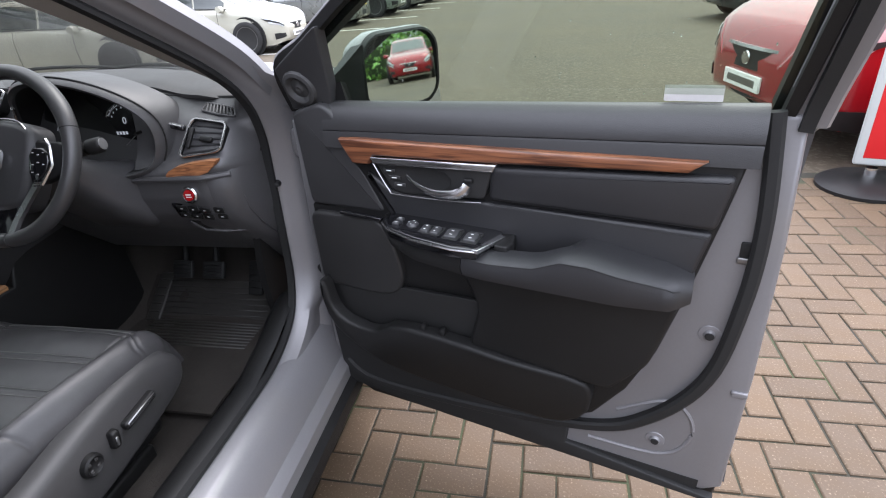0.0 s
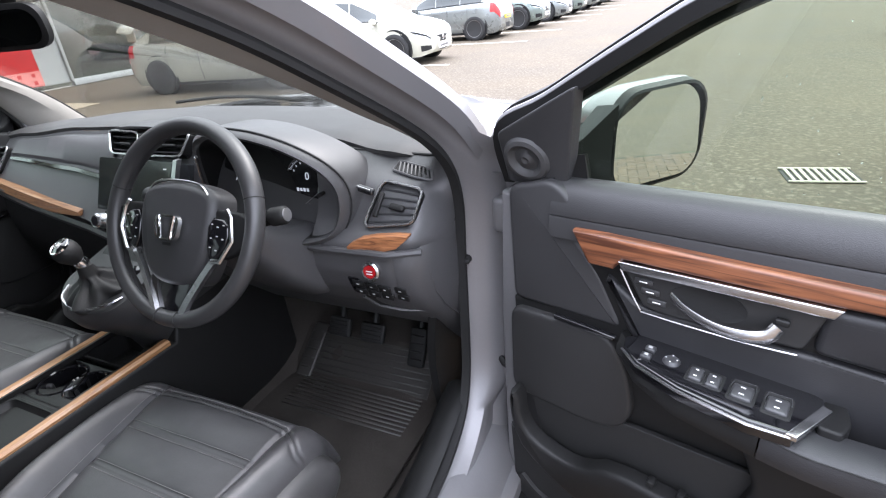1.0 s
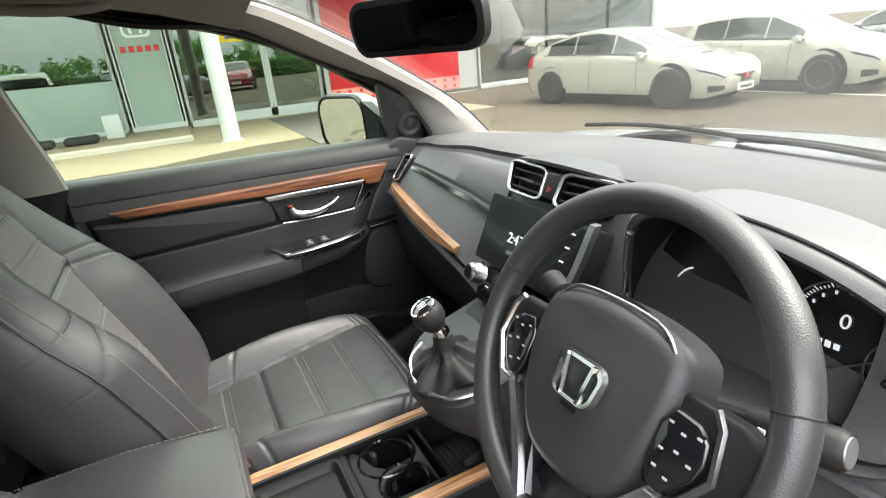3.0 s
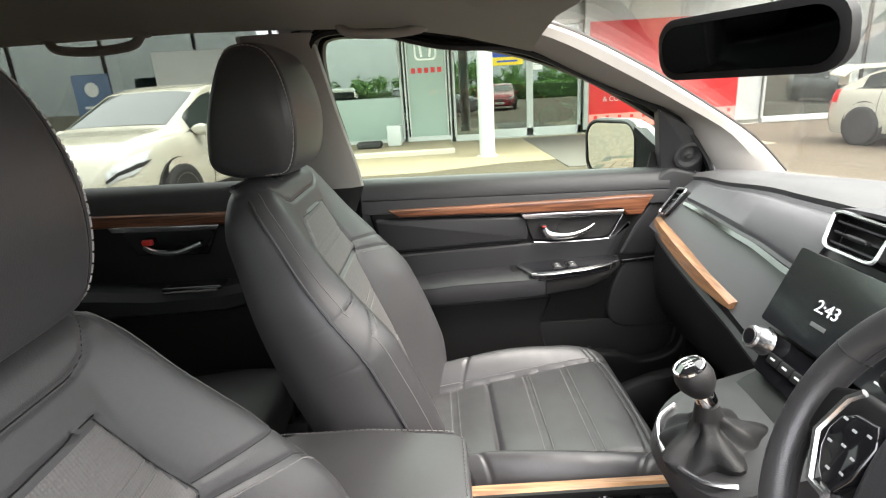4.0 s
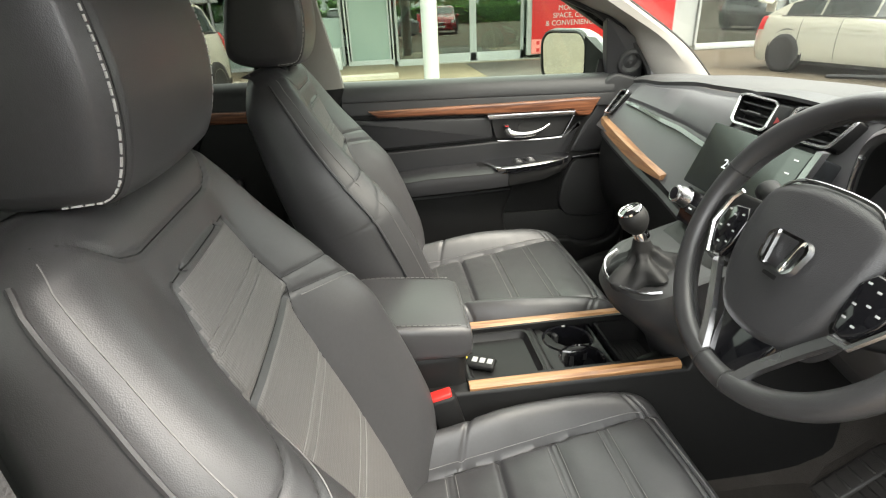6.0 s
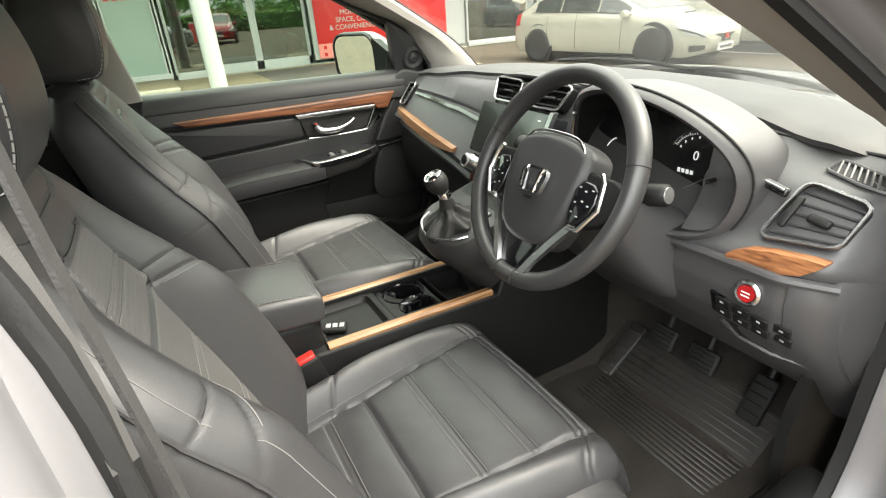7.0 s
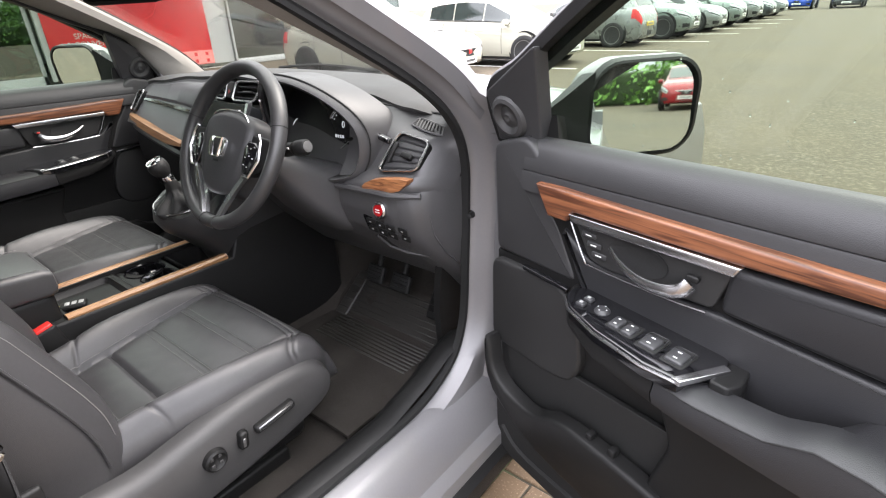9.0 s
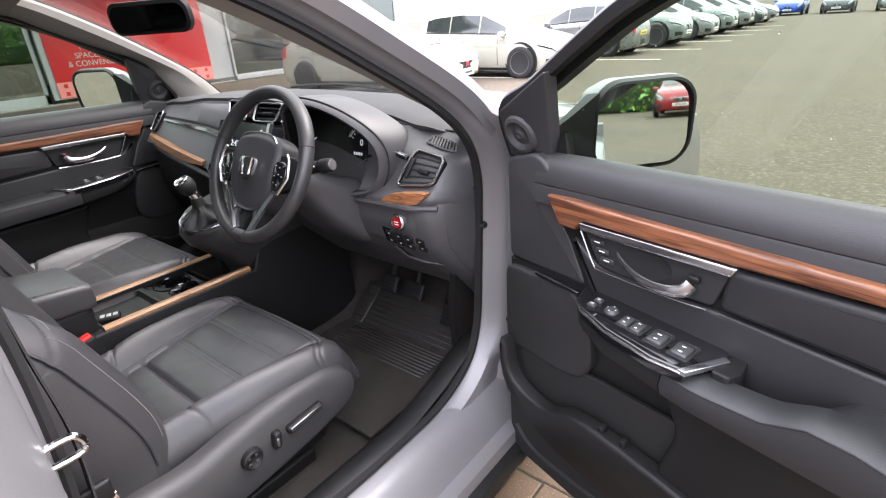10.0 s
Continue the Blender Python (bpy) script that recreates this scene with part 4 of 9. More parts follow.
        top = pw(y, [(-0.47, 0.845), (-0.43, 0.858), (-0.30, 0.872), (-0.05, 0.878), (0.165, 0.886)]) if not driver else pw(y, [(-0.47, 0.845), (-0.43, 0.862), (-0.30, 0.890), (-0.25, 0.892), (-0.20, 0.872), (-0.12, 0.868), (-0.05, 0.872), (0.12, 0.884), (0.165, 0.886)])
        bot = pw(y, [(-0.47, 0.80), (-0.43, 0.80), (-0.06, 0.815), (0.06, 0.825), (0.165, 0.85)])
        gap = sm(y, [(-0.285, 0.0), (-0.225, 1.0)]) if driver else 0.0       # open grip between pad and door
        return [V(0.772, y, top + 0.002 - 0.055 * gap), V(lerp(0.765, inner + 0.066, gap), y, top + 0.002 - 0.052 * gap), V(lerp((inner + 0.772) / 2, inner + 0.056, gap), y, top + 0.003 - 0.004 * gap), V(inner + 0.022, y, top), V(inner + 0.006, y, top - 0.010), V(inner, y, (top + bot) / 2), V(inner + 0.006, y, bot + 0.008), V(inner + 0.03, y, bot), V(0.772, y, bot - 0.015)]
    ar = put("arm_rest", loft([arm_ring(y) for y in np.linspace(-0.47, -0.058, 26)]), DOOR_LEATHER, lb="padded black leather arm rest")
    put("seam", tube([arm_ring(y)[4] + V(-0.0006, 0, 0.0006) for y in np.linspace(-0.45, -0.06, 40)], 0.0011, 6), RUBBER, ar)
    put("arm_rest_front", loft([arm_ring(y) for y in np.linspace(-0.056, 0.165, 16)]), HARD, lb="black plastic")
    sp = [(-0.090, 0.664), (-0.040, 0.657), (0.05, 0.667), (0.115, 0.688), (0.146, 0.715), (0.152, 0.740), (0.135, 0.758), (-0.085, 0.764), (-0.112, 0.755), (-0.118, 0.735)]
    zp = lambda u, lift=0.0: pw(u, [(-0.12, 0.884), (0.15, 0.895)]) + lift
    swp = put("switch_panel", slab(sp, lambda u, v, w: V(v, u, zp(u) - w), 0.022, 0.004), GLOSS, lb="gloss black panel")
    put("chrome_edge", tube([(v - 0.0012, u, zp(u, -0.005)) for u, v in ((-0.088, 0.663), (-0.040, 0.656), (0.05, 0.666), (0.115, 0.687), (0.147, 0.714))], 0.0026, 6), CHROME, swp)
    put("chrome_cap", slab([(-0.082, 0.660), (-0.095, 0.660), (-0.124, 0.735), (-0.112, 0.740)], lambda u, v, w: V(v, u, zp(u, 0.001) - w), 0.008, 0.002), CHROME, swp)
    slots = [(0.036, 0.709, 0.019), (0.013, 0.708, 0.019), (-0.024, 0.706, 0.027), (-0.066, 0.705, 0.027)] if driver else [(0.02, 0.70, 0.02), (-0.02, 0.70, 0.02)]
    for u, v, ln in slots:
        big = ln > 0.024
        put("switch_well", slab(rrect(ln + 0.008, 0.046 if big else 0.038, 0.004), lambda a_, b_, w: V(v + b_, u + a_, zp(u, 0.0012) - w), 0.004, 0.001), RUBBER, swp)
        s_ = put("switch", rbox(0.028 if big else 0.026, ln, 0.011, 0.004, Matrix.Translation((v - 0.004, u, zp(u, 0.0015))) @ pose(0, 0, 0, 0, -8, 0)), SWITCH_GREY, swp, "dark grey window switch")
        for k in (-1, 1):
            put("marking", rbox(0.0022, ln * 0.24, 0.001, 0.0003, Matrix.Translation((v - 0.004 + 0.006 * k, u, zp(u, 0.0068 + 0.0008 * k))), 1), WHITE_MARK, s_)
        if big:
            put("switch_rim", tube([V(v + 0.004, u - ln * 0.58, zp(u, 0.004)), V(v + 0.022, u - ln * 0.5, zp(u, 0.002)), V(v + 0.022, u + ln * 0.5, zp(u, 0.002)), V(v + 0.004, u + ln * 0.58, zp(u, 0.004))], 0.0010, 5), CHROME, s_)
    if driver:
        kn = put("mirror_knob", lathe([(0.0, 0.006), (0.009, 0.006), (0.012, 0.003), (0.0135, 0.0), (0.0, 0.0)], 20, Matrix.Translation((0.718, 0.074, zp(0.074, -0.001)))), SWITCH_GREY, swp, "round mirror adjuster")
        for q in range(4):
            put("marking", rbox(0.002, 0.002, 0.0008, 0.0002, Matrix.Translation((0.718 + 0.008 * math.cos(q * 1.571), 0.074 + 0.008 * math.sin(q * 1.571), zp(0.074, 0.0054))), 1), WHITE_MARK, kn)
        for v in (0.708, 0.728):
            b_ = put("mirror_switch", rbox(0.013, 0.016, 0.008, 0.003, Matrix.Translation((v, 0.108, zp(0.108, 0.001)))), SWITCH_GREY, swp)
            put("marking", rbox(0.005, 0.006, 0.0008, 0.0002, Matrix.Translation((v, 0.108, zp(0.108, 0.0052))), 1), GREY_KEY, b_)
    put("pull_cup", slab(soft([(-0.112, 0.700), (-0.138, 0.700), (-0.146, 0.725), (-0.138, 0.766), (-0.112, 0.766)], 0.006), lambda u, v, w: V(v, u, 0.8795 - w), 0.05, 0.004), HARD)
    # loudspeaker cover with a slot, pocket with its wall
    spk = soft([(0.380, 0.872), (0.182, 0.872), (0.148, 0.80), (0.135, 0.72), (0.16, 0.675), (0.22, 0.665), (0.380, 0.672)], 0.03)
    put("speaker_cover", slab(spk, at(0.753), 0.04, 0.008), TRIM, lb="black loudspeaker cover")
    put("slot", slab([(0.285, 0.885), (0.172, 0.878), (0.176, 0.869), (0.285, 0.876)], at(0.748), 0.01, 0.003), GLOSS)
    wall = smooth_line([(0.366, 0.70), (0.345, 0.70), (0.338, 0.632), (0.312, 0.596), (0.25, 0.576), (0.205, 0.580), (0.16, 0.612), (0.0, 0.604), (-0.14, 0.583), (-0.29, 0.568),
                        (-0.315, 0.53), (-0.30, 0.44), (-0.235, 0.394), (-0.12, 0.405), (0.03, 0.420), (0.20, 0.446), (0.275, 0.488), (0.335, 0.55), (0.362, 0.62)], 1, True)
    put("pocket_wall", slab(wall, lambda u, v, w: V(0.712 + w + 0.20 * max(0.0, 0.58 - v) + 0.05 * max(0.0, -0.12 - u), u, v), 0.035, 0.010), HARD, lb="black plastic door pocket")
    # black sheet inside the pocket stands for the shade in its depth
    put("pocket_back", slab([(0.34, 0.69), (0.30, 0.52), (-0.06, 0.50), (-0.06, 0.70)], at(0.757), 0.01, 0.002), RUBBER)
    put("bottom_seal", slab([(0.415, 0.52), (0.405, 0.30), (0.08, 0.272), (-0.25, 0.255), (-0.585, 0.236), (-0.585, 0.250), (-0.25, 0.300), (-0.26, 0.42), (0.33, 0.47)], at(0.792), 0.02, 0.006), RUBBER, lb="black rubber along the lower edge")
    put("lower_panel", slab(soft([(-0.02, 0.80), (-0.455, 0.79), (-0.415, 0.64), (-0.345, 0.555), (-0.03, 0.59), (-0.06, 0.70)], 0.02), at(0.728), 0.04, 0.012), HARD, lb="black plastic")
    for y in (0.085, 0.035):
        put("bottle_clip", rbox(0.02, 0.014, 0.018, 0.004, Matrix.Translation((0.735, y, 0.61)), 2), HARD)
    # corner piece with the small loudspeaker
    sail = [(0.398, 1.105), (0.396, 1.198), (0.298, 1.253), (0.240, 1.285), (0.286, 1.105)]
    put("mirror_corner", slab(soft(sail, 0.010), lambda u, v, w: V(tumble(v) - 0.016 + w, u, v), 0.03, 0.004), SOFT, lb="black corner trim")
    c = V(tumble(1.157) - 0.021, 0.348, 1.157)
    tw = put("tweeter", lathe([(0.0, 0.006), (0.007, 0.009), (0.013, 0.004), (0.022, 0.003), (0.026, 0.009), (0.031, 0.012), (0.038, 0.010), (0.042, 0.004), (0.043, 0.0), (0.0, 0.0)], 32, aim(c + V(0.006, 0, 0), (-1, 0, -0.35))), DASH_TOP, lb="small round loudspeaker")
    # door mirror outside, its glass turned towards the cabin
    C = V(0.962, 0.215, 1.160)
    MT = Matrix.Translation(C) @ pose(0, 0, 0, 2, 0, -23)
    Q = lambda u, y, v: MT @ V(u, y, v)
    put("mirror_arm", loft([[V(0.80, 0.36, 1.105), V(0.80, 0.25, 1.105), V(0.80, 0.26, 1.165), V(0.80, 0.35, 1.15)], [V(0.86, 0.345, 1.105), V(0.86, 0.27, 1.105), V(0.86, 0.275, 1.15), V(0.86, 0.34, 1.145)], [V(0.93, 0.32, 1.11), V(0.93, 0.26, 1.11), V(0.93, 0.26, 1.15), V(0.93, 0.32, 1.15)]]), HARD, lb="black mirror foot")
    rings = []
    for k, (dy, w_, h_, sh) in enumerate(((-0.004, 0.218, 0.176, 0.008), (0.008, 0.232, 0.188, 0.010), (0.035, 0.236, 0.188, 0.010), (0.068, 0.215, 0.165, 0.004), (0.095, 0.165, 0.125, -0.006), (0.112, 0.10, 0.07, -0.012))):
        rings.append([Q(sh + u, dy, v - 0.003 * k) for u, v in rrect(w_, h_, 0.06 * (h_ / 0.18), 6)])
    mh = put("mirror_housing", loft(rings), SILVER, lb="silver mirror cover")
    put("housing_lower", loft([[Q(-0.10 + u * 0.05, 0.004 + y, v) for y, v in ((0.0, -0.075), (0.03, -0.078), (0.05, -0.05), (0.05, 0.03), (0.0, 0.05))] for u in (-0.4, 0.0, 0.6)]), HARD, mh, "black lower cover")
    put("mirror_surround", loft([[Q(0.008 + u, 0.000, v) for u, v in rrect(0.224, 0.180, 0.058, 6)], [Q(0.006 + u, -0.018, v) for u, v in rrect(0.218, 0.174, 0.055, 6)], [Q(0.004 + u, -0.020, v) for u, v in rrect(0.208, 0.165, 0.051, 6)], [Q(0.003 + u, -0.004, v) for u, v in rrect(0.203, 0.161, 0.049, 6)]]), HARD, mh, "black plastic surround")
    put("inner_cover", loft([[Q(u_, y, v) for y, v in sec_] for u_, sec_ in ((-0.098, ((-0.018, -0.076), (0.05, -0.078), (0.062, 0.0), (0.03, 0.062), (-0.018, 0.072))), (-0.15, ((-0.004, -0.075), (0.045, -0.075), (0.05, -0.02), (0.03, 0.02), (-0.004, 0.028))), (-0.20, ((0.01, -0.07), (0.04, -0.07), (0.045, -0.03), (0.03, -0.012), (0.01, -0.01))))]), HARD, mh, "dark plastic inner cover")
    face = pose(0, 0, 0, -6.2 if driver else 3, 0, -3.3 if driver else -3)
    put("mirror_glass", loft([[MT @ face @ V(0.002 + u, y, v) for u, v in rrect(0.198, 0.157, 0.047, 6)] for y in (-0.013, -0.010)]), MIRROR, mh, "mirror glass")
    return dr


right_door = front_door("driver_door", "open silver car door with black trim and a brown wood strip", Matrix.Translation(HINGE) @ pose(0, 0, 0, 0, 0, DOOR_SWING), 1, True)
left_door = front_door("passenger_door", "closed silver car door with black trim and a brown wood strip", None, -1, False)
# rubber check strap between pillar and open door
ck = thing("check_strap", "black rubber-covered cable between the pillar and the open door", "door check")
part("gaiter", tube(spline([(0.775, 0.392, 0.636), (0.815, 0.375, 0.620), (0.855, 0.36, 0.60), (0.93, 0.37, 0.585)], 14), 0.008, 8, scale=lambda s: 1 + 0.25 * math.sin(s * 30)), RUBBER, ck)
part("clip", rbox(0.02, 0.02, 0.025, 0.006, Matrix.Translation((0.772, 0.395, 0.638))), RUBBER, ck)


# ---- rear passenger door trim ----
def rear_trim(side):
    rd = thing("rear_door_trim", "black rear door trim with a brown wood strip", "door trim")
    xf = Matrix.Identity(4) if side > 0 else FLIP

    def put(nm, bm, mt, lb="", parent=rd):
        return part(nm, bm, mt, parent, lb, xf=xf)

    at = lambda X: (lambda u, v, w: V(X + w, u, v))
    rings = []
    for y in np.linspace(-0.74, -1.68, 16):
        zs = 1.148 + 0.012 * (-0.74 - y)
        rings.append([V(x, y, zs + dz) for x, dz in ((0.815, 0.0), (0.80, 0.006), (0.785, 0.0), (0.770, -0.02), (0.765, -0.05), (0.765, -0.09), (0.79, -0.1))])
    put("belt_roll", loft(rings, closed=False, cap=False), SOFT)
    put("trim_board", slab([(-0.74, 1.08), (-1.68, 1.09), (-1.66, 0.80), (-1.45, 0.70), (-1.30, 0.45), (-0.80, 0.42), (-0.74, 0.6)], at(0.77), 0.06, 0.012), HARD)
    put("wood_strip", slab([(-0.78, 1.078), (-1.62, 1.098), (-1.60, 1.062), (-0.78, 1.046)], at(0.748), 0.03, 0.006), WOOD, "brown walnut-look strip")
    pn = put("handle_pan", slab([(-0.93, 1.045), (-1.20, 1.052), (-1.16, 0.97), (-0.97, 0.965)], at(0.756), 0.02, 0.006), GLOSS)
    put("chrome_bar", slab([(-0.92, 1.050), (-1.22, 1.058), (-1.21, 1.042), (-0.93, 1.036)], at(0.745), 0.02, 0.003), CHROME, "", pn)
    put("door_handle", tube(spline([(0.752, -0.98, 1.0), (0.738, -1.04, 0.982), (0.738, -1.10, 0.985), (0.745, -1.13, 1.0)], 14), 0.008, 8), CHROME, "", pn)
    put("lock_button", rbox(0.012, 0.03, 0.016, 0.004, Matrix.Translation((0.744, -1.12, 1.012))), RED_PLASTIC, "", pn)
    rings = [[V(0.77, y, z1), V(0.69 + k, y, z1), V(0.672 + k, y, z1 - 0.02), V(0.675 + k, y, 0.83), V(0.70 + k, y, 0.815), V(0.77, y, 0.80)] for y, k, z1 in ((-0.86, 0.05, 0.885), (-0.92, 0.01, 0.888), (-1.1, 0.0, 0.885), (-1.3, 0.0, 0.90), (-1.5, 0.03, 0.90), (-1.56, 0.07, 0.89))]
    put("arm_rest", loft(rings), DOOR_LEATHER)
    put("switch_panel", rbox(0.06, 0.16, 0.012, 0.005, Matrix.Translation((0.715, -1.0, 0.892))), GLOSS)
    put("chrome_edge", tube([(0.682, -0.93, 0.888), (0.676, -1.07, 0.888)], 0.004, 6), CHROME)
    put("pocket_wall", slab([(-0.78, 0.60), (-1.25, 0.62), (-1.22, 0.44), (-0.80, 0.44)], at(0.70), 0.06, 0.02), HARD)


rear_trim(-1)
rear_trim(1)

# ---- front seats ----
def bump_at(x, c, w):
    return math.exp(-((x - c) / w) ** 2)


def front_seat(name, label, at, driver):
    """Built about its own middle line; the cushion's front seam lies at y = 0."""
    st = thing(name, label, "car seat", Matrix.Translation(at))
    seed = at[0] * 7

    # --- cushion
    def half_w(y):
        return pc(y, [(-0.52, 0.190), (-0.36, 0.206), (-0.20, 0.232), (-0.06, 0.240), (0.0, 0.236), (0.035, 0.222)])

    def panel_w(y):
        return pw(y, [(-0.50, 0.122), (-0.30, 0.142), (-0.15, 0.160), (0.0, 0.176), (0.04, 0.180)])

    def front_y(x):
        return 0.004 - 0.35 * x * x - 0.9 * max(0.0, abs(x) - 0.17) ** 1.2

    def top_z(x, y):
        hw, pw_ = half_w(y), panel_w(y)
        ax = abs(x)
        base = pc(y, [(-0.52, 0.595), (-0.30, 0.622), (-0.12, 0.640), (-0.02, 0.648), (0.015, 0.641), (0.045, 0.600), (0.062, 0.555)])
        q = max(0.0, (ax - pw_) / (hw - pw_))
        bol = math.sin(math.pi * 0.78 * min(1.0, q)) ** 1.2 * pc(y, [(-0.52, 0.055), (-0.30, 0.056), (-0.10, 0.034), (0.0, 0.010), (0.03, 0.0)])
        fall = -0.030 * max(0.0, q - 0.55) ** 1.5
        z = base + bol + fall
        if ax < pw_:
            # puffed channels between the cross seams
            marks = (-0.47, -0.37, -0.285, -0.19, -0.095, 0.004)
            for a_, b_ in zip(marks, marks[1:]):
                if a_ <= y < b_:
                    z += 0.0045 * math.sin(math.pi * (y - a_) / (b_ - a_)) ** 0.7 * (1 - (ax / pw_) ** 6)
            for c_ in (-0.37, -0.19, -0.095):
                z -= 0.0022 * (bump_at(y, c_ - 0.0055, 0.0026) + bump_at(y, c_ + 0.0055, 0.0026))
            z -= 0.007 * bump_at(y, -0.285, 0.0055)
        z -= 0.006 * bump_at(ax, pw_, 0.0045) * (1.0 if y < 0.03 else 0.3)
        z -= 0.0035 * (bump_at(y, front_y(x) + 0.008, 0.003) + bump_at(y, front_y(x) - 0.006, 0.003))
        z -= 0.005 * bump_at(y, -0.30 + (ax - 0.24) * 0.5, 0.004) * (1 if q > 0.05 else 0)
        # soft creases of use
        z += 0.0016 * noise.noise(V(x * 9 + seed, y * 11, 0.3)) + 0.0008 * noise.noise(V(x * 30, y * 38 + seed, 1.7))
        return z

    nx, ny = 120, 190
    ys = [lerp(-0.52, 0.062, j / ny) for j in range(ny + 1)]
    rings = []
    for y in ys:
        hw = half_w(y)
        row = [V(s * hw, y, top_z(s * hw, y)) for s in np.linspace(-1, 1, nx + 1)]
        l, r = row[0], row[-1]
        low = 0.50
        rings.append(row + [V(r.x + 0.010, y, r.z - 0.016), V(r.x + 0.010, y, max(low + 0.02, r.z - 0.05)), V(r.x - 0.012, y, low), V(l.x + 0.012, y, low), V(l.x - 0.010, y, max(low + 0.02, l.z - 0.05)), V(l.x - 0.010, y, l.z - 0.016)])
    part("cushion", loft(rings), LEATHER, st, "black leather cushion with stitched cross seams", sharp=60)

    def sew(pts, ln=0.0042, gp=0.0026, r=0.0005):
        part("stitching", stitches(pts, ln, gp, r), STITCH, st)

    for c_ in (-0.37, -0.19, -0.095):
        for o_ in (-0.0088, 0.0088):
            sew([V(x, c_ + o_, top_z(x, c_ + o_) + 0.0004) for x in np.linspace(-panel_w(c_) + 0.008, panel_w(c_) - 0.008, 70)])
    sew([V(x, front_y(x) + 0.0115, top_z(x, front_y(x) + 0.0115) + 0.0004) for x in np.linspace(-0.20, 0.20, 110)])
    for sgn in (-1, 1):
        sew([V(sgn * (panel_w(y) + 0.008), y, top_z(panel_w(y) + 0.008, y) + 0.0004) for y in np.linspace(-0.44, -0.01, 110)])
    # plastic side shields with controls on the door side
    for sgn in (-1, 1):
        shape = [(0.022, 0.560), (0.006, 0.600), (-0.03, 0.622), (-0.10, 0.632), (-0.20, 0.632), (-0.30, 0.620), (-0.40, 0.604), (-0.48, 0.615), (-0.56, 0.62), (-0.57, 0.46), (-0.36, 0.455), (-0.20, 0.470), (-0.06, 0.492), (0.005, 0.515)]
        part("side_shield", slab(smooth_line(shape, 2, True), lambda u, v, w: V(sgn * (0.280 - w - 0.22 * max(0, v - 0.58)), u, v), 0.04, 0.024, steps=2), SHIELD, st, "dark grey plastic side shield")
    if driver:
        x0 = 0.280
        sw = part("tilt_switch", rbox(0.020, 0.094, 0.020, 0.006, Matrix.Translation((x0 + 0.003, -0.145, 0.566)) @ pose(0, 0, 0, 5)), HARD, st, "long seat switch")
        part("ribbed_face", rbox(0.004, 0.084, 0.011, 0.002, Matrix.Translation((x0 + 0.0125, -0.145, 0.568)) @ pose(0, 0, 0, 5), 1), DARK_METAL, sw, "ribbed metal-grey face")
        for k in range(3):
            part("rib", rbox(0.002, 0.080, 0.0014, 0.0004, Matrix.Translation((x0 + 0.0150, -0.145, 0.5645 + 0.0032 * k)) @ pose(0, 0, 0, 5), 1), HARD, sw)
        rc = part("recline_switch", rbox(0.022, 0.020, 0.040, 0.007, Matrix.Translation((x0 + 0.003, -0.219, 0.561)) @ pose(0, 0, 0, -8)), HARD, st)
        part("face_mark", rbox(0.003, 0.006, 0.020, 0.001, Matrix.Translation((x0 + 0.0135, -0.221, 0.559)) @ pose(0, 0, 0, -8), 1), DARK_METAL, rc)
        kn = part("lumbar_switch", lathe([(0.0, 0.006), (0.012, 0.008), (0.018, 0.013), (0.022, 0.010), (0.024, 0.0), (0.0, 0.0)], 24, aim((x0 - 0.001, -0.278, 0.556), (1, 0, 0))), HARD, st, "round four-way switch")
        for q in range(4):
            part("mark", rbox(0.002, 0.007, 0.007, 0.0006, Matrix.Translation((x0 + 0.0085, -0.278 + 0.0115 * math.cos(q * math.pi / 2 + 0.78), 0.556 + 0.0115 * math.sin(q * math.pi / 2 + 0.78))), 1), SHIELD, kn)
    # seat base on its rails
    part("seat_base", rbox(0.40, 0.46, 0.14, 0.03, Matrix.Translation((0, -0.25, 0.445))), HARD, st)
    for sgn in (-1, 1):
        part("rail", rbox(0.045, 0.44, 0.05, 0.008, Matrix.Translation((sgn * 0.19, -0.31, 0.370 - at[2] * 0.5))), HARD, st, "dark seat rail")

    # --- back rest: s runs up the face in metres, x across
    p0, dirn = V(0, -0.47, 0.70), V(0, -0.15, 0.41).normalized()
    nrm = V(0, dirn.z, -dirn.y)

    def back_w(s):
        return pc(s, [(-0.14, 0.215), (0.02, 0.242), (0.20, 0.252), (0.32, 0.240), (0.43, 0.208), (0.49, 0.190), (0.525, 0.165), (0.545, 0.12)])

    def mid_w(s):
        return pw(s, [(-0.14, 0.100), (0.05, 0.098), (0.20, 0.100), (0.29, 0.104), (0.325, 0.118), (0.40, 0.096), (0.445, 0.082), (0.45, 0.0)])

    def face(x, s):
        hw, mw, ax = back_w(s), mid_w(s), abs(x)
        q = max(0.0, (ax - 0.10) / (hw - 0.10))
        d = pc(s, [(-0.14, 0.0), (0.08, 0.010), (0.30, 0.004), (0.44, 0.0), (0.505, -0.004), (0.535, -0.020), (0.548, -0.045)])
        bol = math.sin(math.pi * 0.70 * min(1.0, q)) ** 1.25 * pc(s, [(-0.14, 0.045), (0.02, 0.080), (0.20, 0.078), (0.30, 0.050), (0.40, 0.020), (0.50, 0.0)])
        edge = -0.022 * max(0.0, ax / hw - 0.80) ** 2 / 0.04
        z = d + bol + edge
        seam = lambda c_, dep, w: -dep * bump_at(s, c_, w)
        if ax < mw:
            z += 0.004 * (1 - (ax / max(mw, 0.01)) ** 4)
            for c_ in (0.105, 0.22, 0.377):
                z += seam(c_ - 0.0055, 0.0022, 0.0026) + seam(c_ + 0.0055, 0.0022, 0.0026)
            z += seam(0.315, 0.007, 0.0045)
